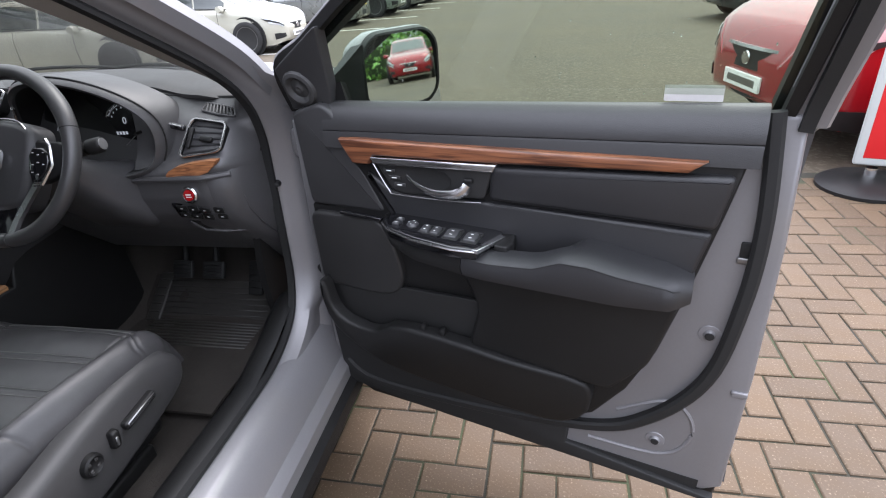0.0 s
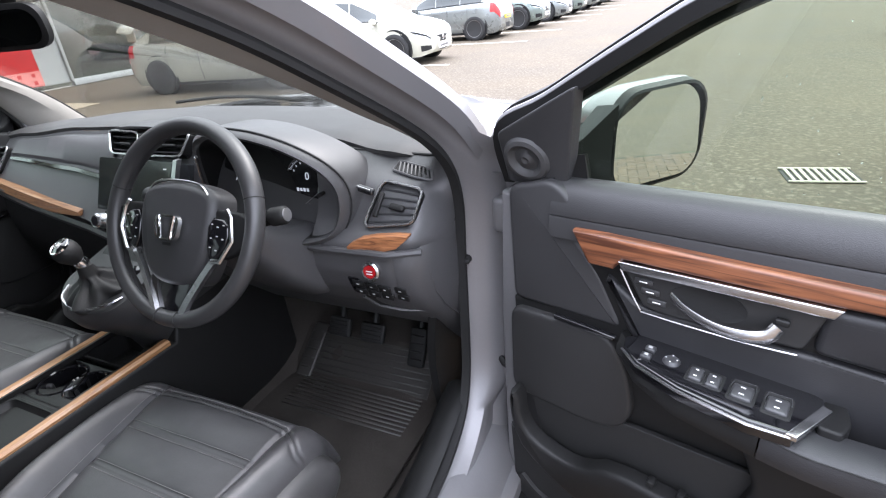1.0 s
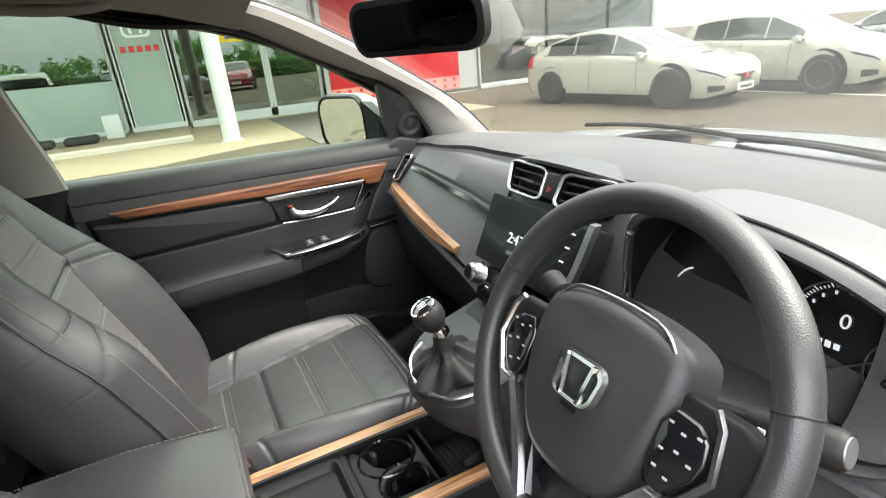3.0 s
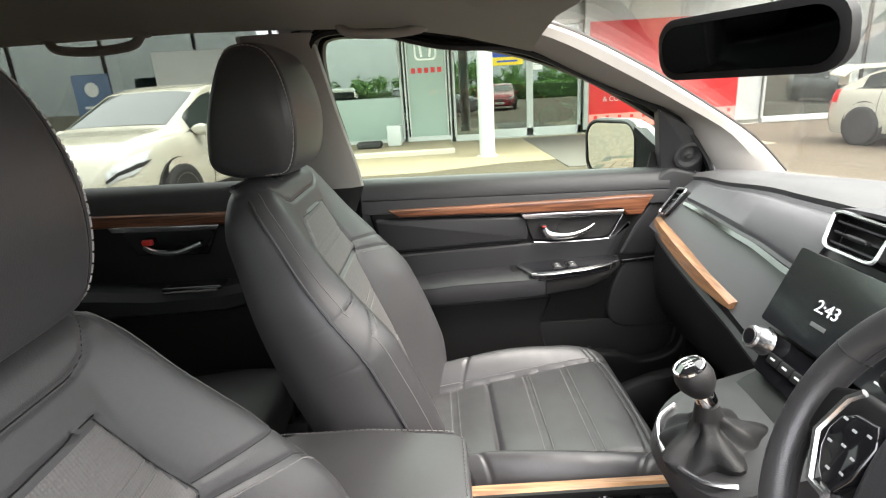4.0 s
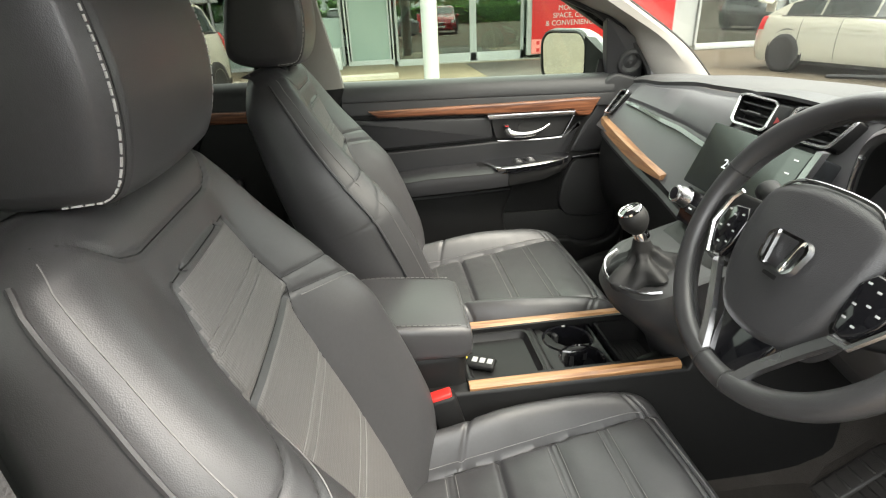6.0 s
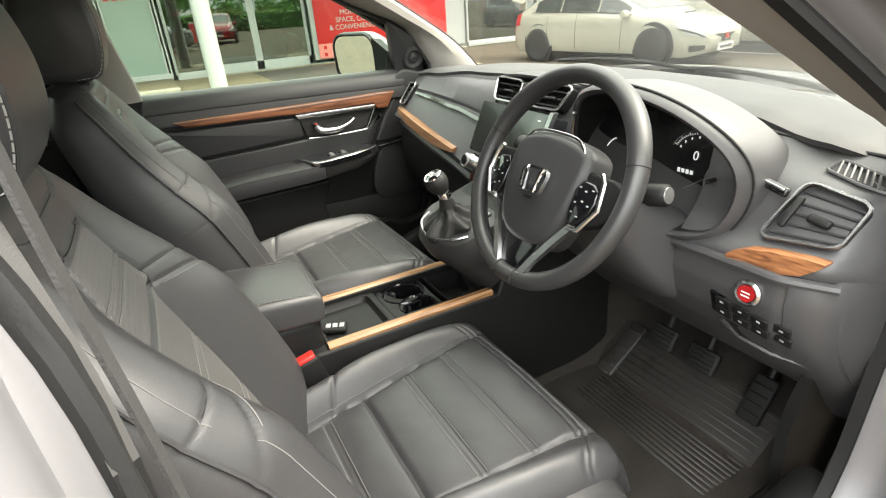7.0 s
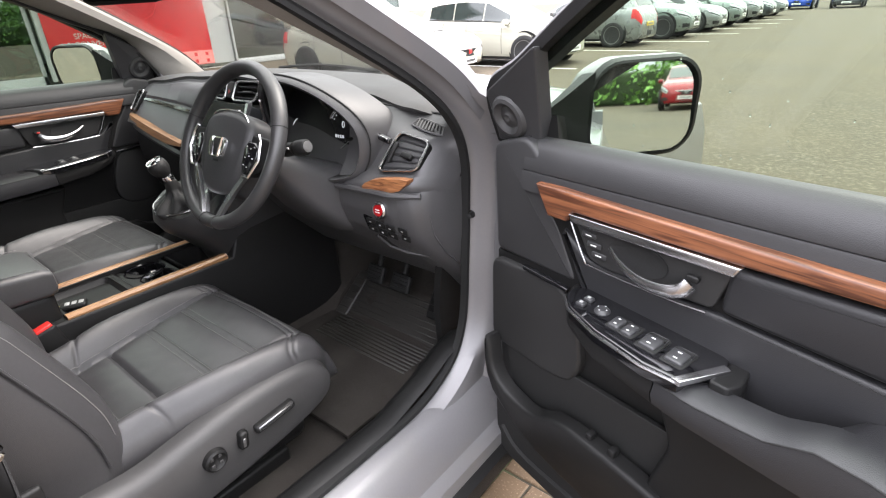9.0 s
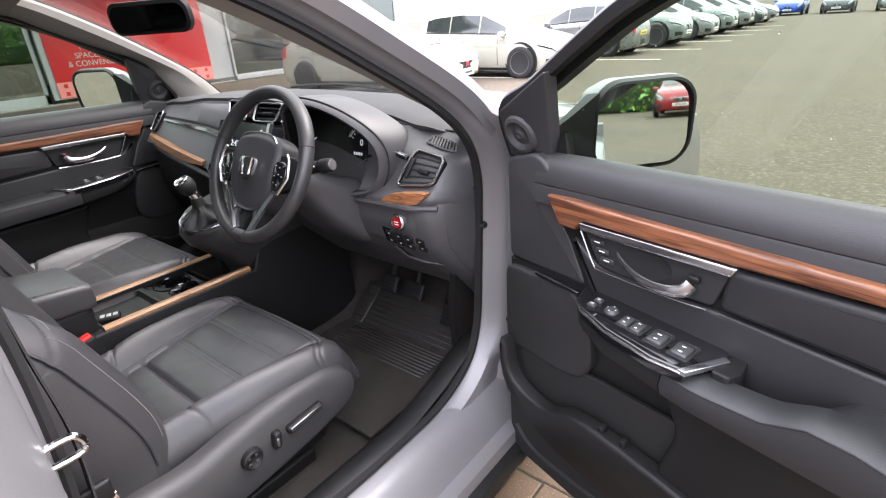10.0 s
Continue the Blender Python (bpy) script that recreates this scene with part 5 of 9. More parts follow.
        if s < 0.447:
            z -= 0.0034 * bump_at(ax, mw, 0.0034)
        # band over the bolster, between the two shoulder seams
        if ax > mw:
            k = max(0.0, ax - 0.118)
            for c_, dep in ((0.334 - 0.30 * k, 0.0026), (0.310 - 0.42 * k + 1.5 * max(0.0, ax - 0.20) ** 1.5 * -2, 0.0034)):
                z += seam(c_, dep, 0.0030)
        # yoke seam, turning up to the shoulders
        yk = 0.482 + 0.9 * max(0.0, ax - 0.085) ** 1.3 + (0.6 * max(0.0, ax - 0.115))
        z -= 0.0030 * bump_at(s, yk, 0.0032) * (1 if s < 0.54 else 0)
        return z + 0.0012 * noise.noise(V(x * 9, s * 9, seed))

    def back_pt(x, s, lift=0.0):
        return p0 + dirn * s + nrm * (face(x, s) + lift) + V(x, 0, 0)

    nx, ns = 130, 190
    rings = []
    for s in np.linspace(-0.14, 0.548, ns + 1):
        hw = back_w(s)
        row = [back_pt(u * hw, s) for u in np.linspace(-1, 1, nx + 1)]
        c = p0 + dirn * s
        th = pc(s, [(-0.14, 0.11), (0.25, 0.12), (0.46, 0.11), (0.548, 0.075)])
        e_ = (row[-1] - c).dot(nrm)
        side_out = [V(hw * 1.03 + 0.004, 0, 0) + c + nrm * (e_ - 0.022), V(hw * 1.03 + 0.002, 0, 0) + c + nrm * lerp(e_, -th, 0.6), V(hw * 0.97, 0, 0) + c - nrm * th * 0.9, V(hw * 0.85, 0, 0) + c - nrm * th]
        rings.append(row + side_out + [V(-p.x, p.y, p.z) for p in side_out][::-1])
    br = part("back_rest", loft(rings), LEATHER, st, "black leather back rest with stitched bolsters", sharp=60)
    # perforated leather in the middle, split by the cross seam
    br.data.materials.append(LEATHER_PERF)
    for f in br.data.polygons:
        c = f.center - p0
        s = c.dot(dirn)
        if -0.13 < s < 0.441 and abs(c.x) < mid_w(s) - 0.004 and c.dot(nrm) > -0.02 and abs(s - 0.315) > 0.006:
            f.material_index = 1

    for c_ in (0.105, 0.22, 0.377):
        for o_ in (-0.0088, 0.0088):
            sew([back_pt(x, c_ + o_, 0.0005) for x in np.linspace(-mid_w(c_) + 0.008, mid_w(c_) - 0.008, 50)])
    # thin dark seam lines
    def seam_line(pts, r=0.0008):
        part("seam", tube(pts, r, 5), RUBBER, st)

    yk_ = lambda x: 0.482 + 0.9 * max(0.0, abs(x) - 0.085) ** 1.3 + 0.6 * max(0.0, abs(x) - 0.115)
    seam_line([back_pt(x, yk_(x), 0.0003) for x in np.linspace(-0.150, 0.150, 60)])
    seam_line([back_pt(x, 0.4465, 0.0003) for x in np.linspace(-0.082, 0.082, 30)])
    seam_line([back_pt(x, 0.315, 0.0006) for x in np.linspace(-0.115, 0.115, 40)])
    for sgn in (-1, 1):
        seam_line([back_pt(sgn * mid_w(s), s, 0.0003) for s in np.linspace(-0.10, 0.4445, 110)])
        seam_line([back_pt(sgn * x, 0.334 - 0.30 * max(0, x - 0.118), 0.0003) for x in np.linspace(0.118, 0.228, 40)])
        seam_line([back_pt(sgn * x, 0.310 - 0.42 * max(0, x - 0.118) - 3.0 * max(0.0, x - 0.20) ** 1.5, 0.0003) for x in np.linspace(0.118, 0.232, 40)])
        seam_line([V(sgn * panel_w(y), y, top_z(panel_w(y), y) + 0.0006) for y in np.linspace(-0.46, 0.0, 90)])
    seam_line([V(x, -0.285, top_z(x, -0.285) + 0.0006) for x in np.linspace(-0.142, 0.142, 60)])
    seam_line([V(x, front_y(x) + 0.002, top_z(x, front_y(x) + 0.002) + 0.0004) for x in np.linspace(-0.225, 0.225, 90)])
    for sgn in (-1, 1):
        sew([back_pt(sgn * x, 0.310 - 0.42 * max(0, x - 0.118) - 3.0 * max(0.0, x - 0.20) ** 1.5 - 0.009, 0.0005) for x in np.linspace(0.122, 0.222, 40)])
        sew([back_pt(sgn * back_w(s) * 0.93, s, 0.0005) for s in np.linspace(-0.05, 0.245, 80)])
        sew([back_pt(sgn * back_w(s) * 0.955, s, 0.0005) for s in np.linspace(0.29, 0.52, 70)])
        # piped edge, running on down the side
        pip = [p0 + dirn * s + V(sgn * (back_w(s) * 1.02 + 0.002), 0, 0) + nrm * (face(back_w(s), s) - 0.006) for s in np.linspace(-0.08, 0.515, 70)]
        part("piping", tube(pip, 0.0028, 6), LEATHER, st)
    # seam that divides the side of the back rest, and the hard shell behind
    part("back_shell", loft([[p0 + dirn * s + V(u * back_w(s) * 0.80, 0, 0) - nrm * (d_ + pc(s, [(-0.14, 0.10), (0.25, 0.105), (0.46, 0.085), (0.548, 0.055)])) for u, d_ in ((-1, -0.01), (-0.96, 0.008), (0.96, 0.008), (1, -0.01))] for s in np.linspace(-0.12, 0.50, 12)]), HARD, st, "black plastic back shell")
    # --- head rest on two posts
    top = p0 + dirn * 0.53
    hc = V(0, -0.668, 1.308)
    for sgn in (-1, 1):
        part("post", tube([top + V(sgn * 0.062, -0.025, -0.06), V(sgn * 0.062, -0.668, 1.26)], 0.006, 10), BRIGHT, st, "chrome post")
        part("post_sleeve", lathe([(0.0, 0.012), (0.012, 0.012), (0.016, 0.006), (0.018, 0.0), (0.0, 0.0)], 14, aim(top + V(sgn * 0.062, -0.022, -0.012), (0, -0.1, 1))), HARD, st)

    prof = spline([(0.040, -0.098, 0), (0.056, -0.055, 0), (0.058, 0.0, 0), (0.045, 0.060, 0), (0.022, 0.096, 0), (-0.014, 0.106, 0), (-0.048, 0.090, 0), (-0.076, 0.020, 0), (-0.092, -0.050, 0), (-0.090, -0.090, 0), (-0.050, -0.106, 0), (0.010, -0.106, 0)], 60, closed=True)

    def head_pt(k, u, lift=0.0):
        """Point k of the side profile, u from -1 to 1 across."""
        p_ = prof[k % len(prof)]
        wide = 0.134 - 0.020 * max(0.0, p_.y / 0.106) ** 1.5 - 0.010 * max(0.0, -p_.x / 0.09) - 0.006 * max(0.0, -p_.y / 0.106) ** 2
        a_ = min(1.0, abs(u))
        shrink = 1 - 0.16 * max(0.0, (a_ - 0.80) / 0.20) ** 2.4
        sag = 0.006 * (1 - a_ * a_)
        crease = 0.0022 * math.exp(-((a_ - 0.86) / 0.020) ** 2) if p_.x > -0.02 else 0.0
        y, z = p_.x * shrink - 0.012 * (1 - shrink), p_.y * shrink
        out_ = Vector((p_.x, p_.y)).normalized() * (lift + sag - crease)
        return hc + V(u * wide, y + out_.x, z + out_.y)

    rings = [[head_pt(k, u) for k in range(len(prof))] for u in np.concatenate([np.linspace(-1, -0.78, 12), np.linspace(-0.7, 0.7, 12), np.linspace(0.78, 1, 12)])]
    part("head_rest", loft(rings), LEATHER, st, "black leather head rest with side seams", sharp=70)
    front_run = [k % len(prof) for k in range(-6, 31)]
    for sgn in (-1, 1):
        part("stitching", stitches([head_pt(k, sgn * 0.905, 0.0006) for k in front_run], 0.0042, 0.0022, 0.0007), THREAD, st, "pale stitching")
        part("seam", tube([head_pt(k, sgn * 0.86, 0.0002) for k in front_run], 0.0009, 5), RUBBER, st)
    return st


front_seat("driver_car_seat", "black leather driver seat with stitched bolsters and side switches", (0.336, 0, 0), True)
front_seat("passenger_car_seat", "black leather seat with stitched bolsters beside the driver seat", (-0.372, 0.052, 0.036), False)

# belt buckles
for nm, x, y, z, lb in (("belt_buckle", 0.116, -0.356, 0.652, "black belt buckle with a red button by the driver seat"), ("belt_buckle", -0.122, -0.31, 0.665, "black belt buckle with a red button by the passenger seat")):
    bk = thing(nm, lb, "belt buckle", group="belt buckles")
    m = Matrix.Translation((x, y, z)) @ pose(0, 0, 0, 14, 0, 0)
    part("body", rbox(0.030, 0.050, 0.115, 0.008, m), HARD, bk)
    part("button", rbox(0.022, 0.040, 0.016, 0.004, m @ Matrix.Translation((0, 0.0, 0.056))), RED_PLASTIC, bk, "red release button")

# rear bench
rb = thing("rear_bench", "black leather rear bench seat", "rear seat")
sec = [(-0.78, 0.45), (-0.76, 0.60), (-0.80, 0.645), (-1.0, 0.63), (-1.25, 0.60), (-1.25, 0.45)]
part("cushion", loft([[V(x, y, z + 0.02 * math.cos(x * 9)) for y, z in smooth_line(sec, 2, True)] for x in np.linspace(-0.66, 0.66, 24)]), LEATHER, rb)
sec = [(-1.20, 0.60), (-1.30, 0.85), (-1.40, 1.10), (-1.46, 1.13), (-1.52, 1.10), (-1.40, 0.60)]
part("back_rest", loft([[V(x, y, z + 0.01 * math.cos(x * 9)) for y, z in smooth_line(sec, 2, True)] for x in np.linspace(-0.64, 0.64, 24)]), LEATHER, rb)
for x in (-0.42, 0.42):
    part("head_rest", rbox(0.26, 0.11, 0.18, 0.045, Matrix.Translation((x, -1.50, 1.23)) @ pose(0, 0, 0, 12)), LEATHER, rb)
    for d in (-0.06, 0.06):
        part("post", tube([(x + d, -1.47, 1.08), (x + d, -1.49, 1.16)], 0.006, 8), BRIGHT, rb)

# ---- dashboard ----
dash = thing("dashboard", "dark grey dashboard with wood strips, air vents and a dark screen", "dashboard")
# stations across: x, edge y, edge z, face foot y, face foot z
ST = [(-0.735, 0.335, 1.105, 0.226, 0.985), (-0.60, 0.329, 1.118, 0.216, 0.982), (-0.30, 0.315, 1.143, 0.190, 0.955), (-0.13, 0.305, 1.150, 0.180, 0.935), (0.14, 0.30, 1.150, 0.205, 0.88),
      (0.30, 0.31, 1.150, 0.22, 0.90), (0.50, 0.315, 1.135, 0.235, 0.93), (0.60, 0.335, 1.108, 0.235, 0.945), (0.70, 0.385, 1.080, 0.255, 0.965), (0.738, 0.42, 1.06, 0.29, 0.97)]


def station(x):
    return [sm(x, [(s[0], s[k]) for s in ST]) for k in range(1, 5)]


def screen_base(x):
    k = min(1.0, abs(x) / 0.735)
    return 0.555 + 0.28 * (1 - k * k)


def top_pt(u, v):
    x = lerp(-0.700, 0.738, u)
    ye, ze, yf, zf = station(x)
    yb = screen_base(x) + 0.02
    y = lerp(ye, yb, v)
    z = lerp(ze, 1.075, v ** 1.5) + 0.012 * math.sin(math.pi * min(1, v * 1.15)) - 0.006 * math.exp(-(v / 0.035) ** 2)
    return (x, y, z)


part("top_pad", surface(top_pt, 60, 22, -0.01), DASH_TOP, dash, "dark grey grained top pad", sharp=60)


def face_pt(x, v, lift=0.0):
    ye, ze, yf, zf = station(x)
    p = V(x, lerp(ye - 0.002, yf, v), lerp(ze - 0.006, zf, v))
    n = V(0, -(ze - zf), -(yf - ye) * 1.0).normalized()
    return p + n * (lift + 0.006 * math.sin(math.pi * v))


part("face", surface(lambda u, v: face_pt(lerp(-0.700, 0.50, u), v), 70, 12, -0.012), FASCIA, dash, "soft black fascia")
# passenger side: padded panel, gloss line, wood strip, lower lip
def strip(x0, x1, v0a, v0b, v1a, v1b, lift, name, mt, lb="", n=24, r=0.004, par=None, taper=0.0):
    """A raised band on the fascia between two heights, from x0 to x1."""
    rings = []
    for i in range(n + 1):
        s = i / n
        x = lerp(x0, x1, s)
        a_, b_ = lerp(v0a, v1a, s), lerp(v0b, v1b, s)
        k = min(1.0, min(s, 1 - s) * n / 1.5) if taper else 1.0
        m_ = (a_ + b_) / 2
        a_, b_ = m_ + (a_ - m_) * max(k, 0.3), m_ + (b_ - m_) * max(k, 0.3)
        rings.append([face_pt(x, a_, 0.0), face_pt(x, a_ + 0.02, lift - r), face_pt(x, lerp(a_, b_, 0.12), lift), face_pt(x, lerp(a_, b_, 0.88), lift), face_pt(x, b_ - 0.02, lift - r), face_pt(x, b_, 0.0)])
    return part(name, loft(rings), mt, par or dash, lb)


strip(-0.615, -0.125, 0.04, 0.38, 0.04, 0.45, 0.008, "upper_pad", FASCIA, "padded dark panel")
strip(-0.605, -0.125, 0.41, 0.47, 0.48, 0.535, 0.010, "gloss_line", GLOSS, "gloss black line")
wp = spline([(-0.676, 0.238, 1.014), (-0.60, 0.226, 1.006), (-0.45, 0.208, 0.990), (-0.225, 0.190, 0.966)], 24)
rings = []
for i, p in enumerate(wp):
    k = min(1.0, 0.35 + 0.65 * min(i / 2.0, (len(wp) - 1 - i) / 5.0))
    p = p + V(0, -0.006, 0.0)
    rings.append([p + V(0, 0.02, 0.002), p + V(0, 0.002, 0.0), p + V(0, -0.003, -0.003), p + V(0, -0.004, -0.031 * k), p + V(0, 0.002, -0.036 * k), p + V(0, 0.03, -0.036 * k)])
part("wood_strip", loft(rings), OAK_DASH, dash, "light brown wood-look strip")
part("lower_lip", sweep([p + V(0, 0.010, -0.046) for p in wp] + [V(-0.12, 0.19, 0.905)], [(-0.02, -0.012), (0.012, -0.014), (0.018, 0.0), (0.012, 0.010), (-0.02, 0.010)]), SOFT, dash, "black lower lip")
# glove box and lower passenger panel
part("glove_box", loft([[V(x, y, z) for y, z in smooth_line([(0.25, zf - 0.03), (0.240, 0.88), (0.26, 0.76), (0.33, 0.66), (0.46, 0.62), (0.60, 0.70), (0.60, 0.9)], 1)] for x, zf in ((-0.70, 0.985), (-0.60, 0.975), (-0.40, 0.955), (-0.14, 0.93))], closed=False, cap=False), HARD, dash, "black plastic glove box")
part("glove_box_line", tube([(-0.66, 0.262, 0.90), (-0.18, 0.245, 0.845)], 0.003, 6), RUBBER, dash)


# vents
VENT_EDGE = [(u + 0.5, v + 0.5) for u, v in rrect(1.0, 1.0, 0.16, 4)]


def vent(name, pts, slats, tab=True, depth=0.03, flip=False, divider=None):
    """A framed outlet: pts are its corners top-left, top-right, bottom-right, bottom-left as seen by the driver."""
    tl, tr, br, bl = [V(*p) for p in pts]
    n = (tr - tl).cross(bl - tl).normalized()
    if n.y > 0:
        n.negate()
    vt = part(name, slab([(0.03, 0.03), (0.97, 0.03), (0.97, 0.97), (0.03, 0.97)], lambda u, v, w: tl.lerp(tr, u).lerp(bl.lerp(br, u), v) - n * (depth * 0.7 + w), 0.01, 0.002), RUBBER, dash, "air vent")
    ring = [tl.lerp(tr, u).lerp(bl.lerp(br, u), v) + n * 0.002 for u, v in VENT_EDGE]
    rim = [tl.lerp(tr, u).lerp(bl.lerp(br, u), v) for u, v in VENT_EDGE]
    part("rim", tube([p + n * 0.003 for p in rim], 0.0032, 6, closed=True, up=n), CHROME, vt, "chrome rim")
    part("well", loft([[p + n * 0.002 for p in rim], [p - n * depth for p in rim]], cap=False), HARD, vt)
    for i in range(slats):
        v = (i + 0.75) / (slats + 0.5)
        a_, b_ = tl.lerp(bl, v).lerp(tr.lerp(br, v), 0.05), tl.lerp(bl, v).lerp(tr.lerp(br, v), 0.95)
        d = (bl - tl).normalized()
        part("slat", loft([[p - n * 0.002 + d * 0.0, p + d * 0.003 - n * 0.003, p + d * 0.004 - n * 0.022, p - d * 0.002 - n * 0.022] for p in (a_, b_)]), SOFT, vt)
    if tab:
        c = tl.lerp(tr, 0.55).lerp(bl.lerp(br, 0.55), 0.55)
        e1, e2 = (tr - tl).normalized(), (bl - tl).normalized()
        m = Matrix((( e1.x, e2.x, n.x, c.x), (e1.y, e2.y, n.y, c.y), (e1.z, e2.z, n.z, c.z), (0, 0, 0, 1)))
        part("tab", rbox((tr - tl).length * 0.36, (bl - tl).length * 0.13, 0.012, 0.004, m), HARD, vt)
    return vt


FASC = [(0.49, (0.262, 0.262, 0.256, 0.236, 0.216, 0.202, 0.202), (1.147, 1.10, 1.05, 1.0, 0.975, 0.952, 0.930)),
        (0.575, (0.335, 0.310, 0.282, 0.236, 0.213, 0.201, 0.202), (1.108, 1.085, 1.058, 0.990, 0.972, 0.955, 0.932)),
        (0.64, (0.362, 0.330, 0.292, 0.239, 0.219, 0.204, 0.206), (1.097, 1.076, 1.060, 0.992, 0.975, 0.958, 0.935)),
        (0.70, (0.366, 0.335, 0.297, 0.246, 0.229, 0.219, 0.226), (1.094, 1.068, 1.053, 0.995, 0.982, 0.965, 0.940)),
        (0.735, (0.40, 0.37, 0.335, 0.290, 0.275, 0.268, 0.275), (1.080, 1.055, 1.035, 0.990, 0.975, 0.960, 0.942)),
        (0.748, (0.46, 0.43, 0.400, 0.350, 0.340, 0.330, 0.335), (1.070, 1.045, 1.025, 0.985, 0.970, 0.955, 0.940))]


def fascia_pt(x, row, lift=0.0):
    """The panel between the instruments and the door: row 0 is its upper seam, row 6 its lower edge."""
    p_ = V(x, *[pc(row, [(k, pc(x, [(f[0], f[c][k]) for f in FASC])) for k in range(7)]) for c in (1, 2)])
    return p_ + V(0.1, -0.75, 0.65).normalized() * lift


part("side_fascia", surface(lambda u, v: fascia_pt(lerp(0.49, 0.748, u), 6 * v), 44, 36, -0.012), FASCIA, dash, "satin dark grey panel round the side vent", sharp=60)
part("fascia_seam", tube(spline([(0.470, 0.245, 1.157), (0.490, 0.263, 1.149), (0.535, 0.302, 1.124), (0.575, 0.336, 1.109), (0.64, 0.362, 1.098), (0.70, 0.366, 1.095), (0.735, 0.398, 1.082)], 40), 0.0028, 6), RUBBER, dash)
vent("driver_vent", [(0.630, 0.283, 1.066), (0.716, 0.283, 1.052), (0.707, 0.240, 0.998), (0.605, 0.226, 0.988)], 5)
part("vent_slider", rbox(0.010, 0.008, 0.05, 0.003, Matrix.Translation((0.632, 0.250, 1.028)) @ pose(0, 0, 0, -35, 12)), HARD, dash)
part("wood_strip", slab(smooth_line([(0.0, 0.35), (0.30, 0.0), (1.0, 0.10), (0.98, 0.35), (0.72, 1.0), (0.0, 0.85)], 1, True), lambda u, v, w: V(0.580, 0.194, 0.974).lerp(V(0.710, 0.208, 0.992), u) + V(0, 0.004, -0.036) * v + V(0, w, 0), 0.02, 0.004), WOOD_DASH, dash, "brown wood-look strip")
vent("passenger_vent", [(-0.684, 0.290, 1.084), (-0.630, 0.288, 1.090), (-0.640, 0.240, 1.026), (-0.686, 0.244, 1.022)], 4, False)
vent("centre_vent", [(-0.132, 0.278, 1.150), (-0.015, 0.270, 1.150), (-0.012, 0.245, 1.102), (-0.112, 0.250, 1.102)], 3)
vent("centre_vent", [(0.028, 0.270, 1.150), (0.145, 0.278, 1.150), (0.125, 0.250, 1.102), (0.025, 0.245, 1.102)], 3)
part("vent_hood", loft([[V(x, 0.275 + 0.04 * (x / 0.16) ** 2 + dy, 1.158 - 0.02 * (x / 0.16) ** 2 + dz) for dy, dz in ((0.0, 0.0), (-0.012, 0.002), (-0.012, 0.008), (0.05, 0.008))] for x in np.linspace(-0.16, 0.17, 14)]), SOFT, dash)
hz = part("hazard_switch", rbox(0.036, 0.02, 0.046, 0.005, Matrix.Translation((0.006, 0.262, 1.126)) @ pose(0, 0, 0, -22)), HARD, dash)
part("warning_mark", lathe([(0.0, 0.001), (0.007, 0.001), (0.007, 0.0), (0.0, 0.0)], 3, aim((0.006, 0.2505, 1.124), (0, -1, 0.4))), WARN_RED, hz, "red triangle")
# screen
S0, S1, S2 = V(-0.112, 0.228, 1.098), V(0.152, 0.222, 1.098), V(-0.112, 0.178, 0.985)


def scr(u, v, w):
    n = (S1 - S0).cross(S2 - S0).normalized()
    n = n if n.y < 0 else -n
    return S0 + (S1 - S0) * u + (S2 - S0) * v - n * w


sc = part("screen", slab(rrect(1, 1, 0.03), lambda u, v, w: scr(u + 0.5, v + 0.5, w - 0.012), 0.05, 0.004), SCREEN, dash, "dark glossy touch screen")
tm = Matrix.Translation(scr(0.40, 0.52, -0.0135)) @ ((S1 - S0).normalized().to_track_quat('X', 'Z').to_matrix().to_4x4())
tm = Matrix.Translation(scr(0.40, 0.52, -0.013)) @ pose(0, 0, 0, 66)
bezier_text("2:43", 0.025, tm, SCREEN_TEXT, sc, "clock_digits")
part("text_bar", rbox(0.028, 0.006, 0.0006, 0.0002, Matrix.Translation(scr(0.40, 0.72, -0.013)) @ pose(0, 0, 0, 66), 1), DARK_METAL, sc)
part("screen_bar", loft([[scr(u, v, -0.017) + d for d in (V(-0.006, 0, 0), V(0.006, 0, 0), V(0.007, 0.012, 0), V(-0.006, 0.012, 0))] for u, v in ((1.02, -0.03), (1.0, 0.5), (0.955, 1.0))]), CHROME, dash, "satin chrome bar beside the screen")
part("screen_keys", slab([(0.84, 0.03), (0.985, 0.03), (0.94, 0.97), (0.80, 0.97)], lambda u, v, w: scr(u, v, w - 0.0165), 0.006, 0.001), GLOSS, sc)
for k in range(5):
    part("key_mark", rbox(0.010, 0.0025, 0.0006, 0.0002, Matrix.Translation(scr(0.905 - 0.012 * k, 0.14 + 0.18 * k, -0.0172)) @ pose(0, 0, 0, 66), 1), WHITE_MARK, sc)
# heater panel below the screen
cl = part("climate_panel", slab([(0.06, 0.0), (0.94, 0.0), (0.90, 1.0), (0.12, 1.0)], lambda u, v, w: scr(u, 1.06 + 0.52 * v, w - 0.004), 0.04, 0.004), GLOSS, dash, "gloss black heater panel")
for u in (0.10, 0.90):
    c = scr(u, 1.22, -0.006)
    kb = part("dial", lathe([(0.0, 0.026), (0.015, 0.027), (0.018, 0.024), (0.020, 0.004), (0.023, 0.0), (0.0, 0.0)], 26, aim(c, (0, -1, 0.42))), CHROME, cl, "satin chrome dial")
    part("dial_face", lathe([(0.0, 0.0015), (0.012, 0.0015), (0.013, 0.0), (0.0, 0.0)], 20, aim(c + V(0, -0.0245, 0.0105), (0, -1, 0.42))), GLOSS, kb)
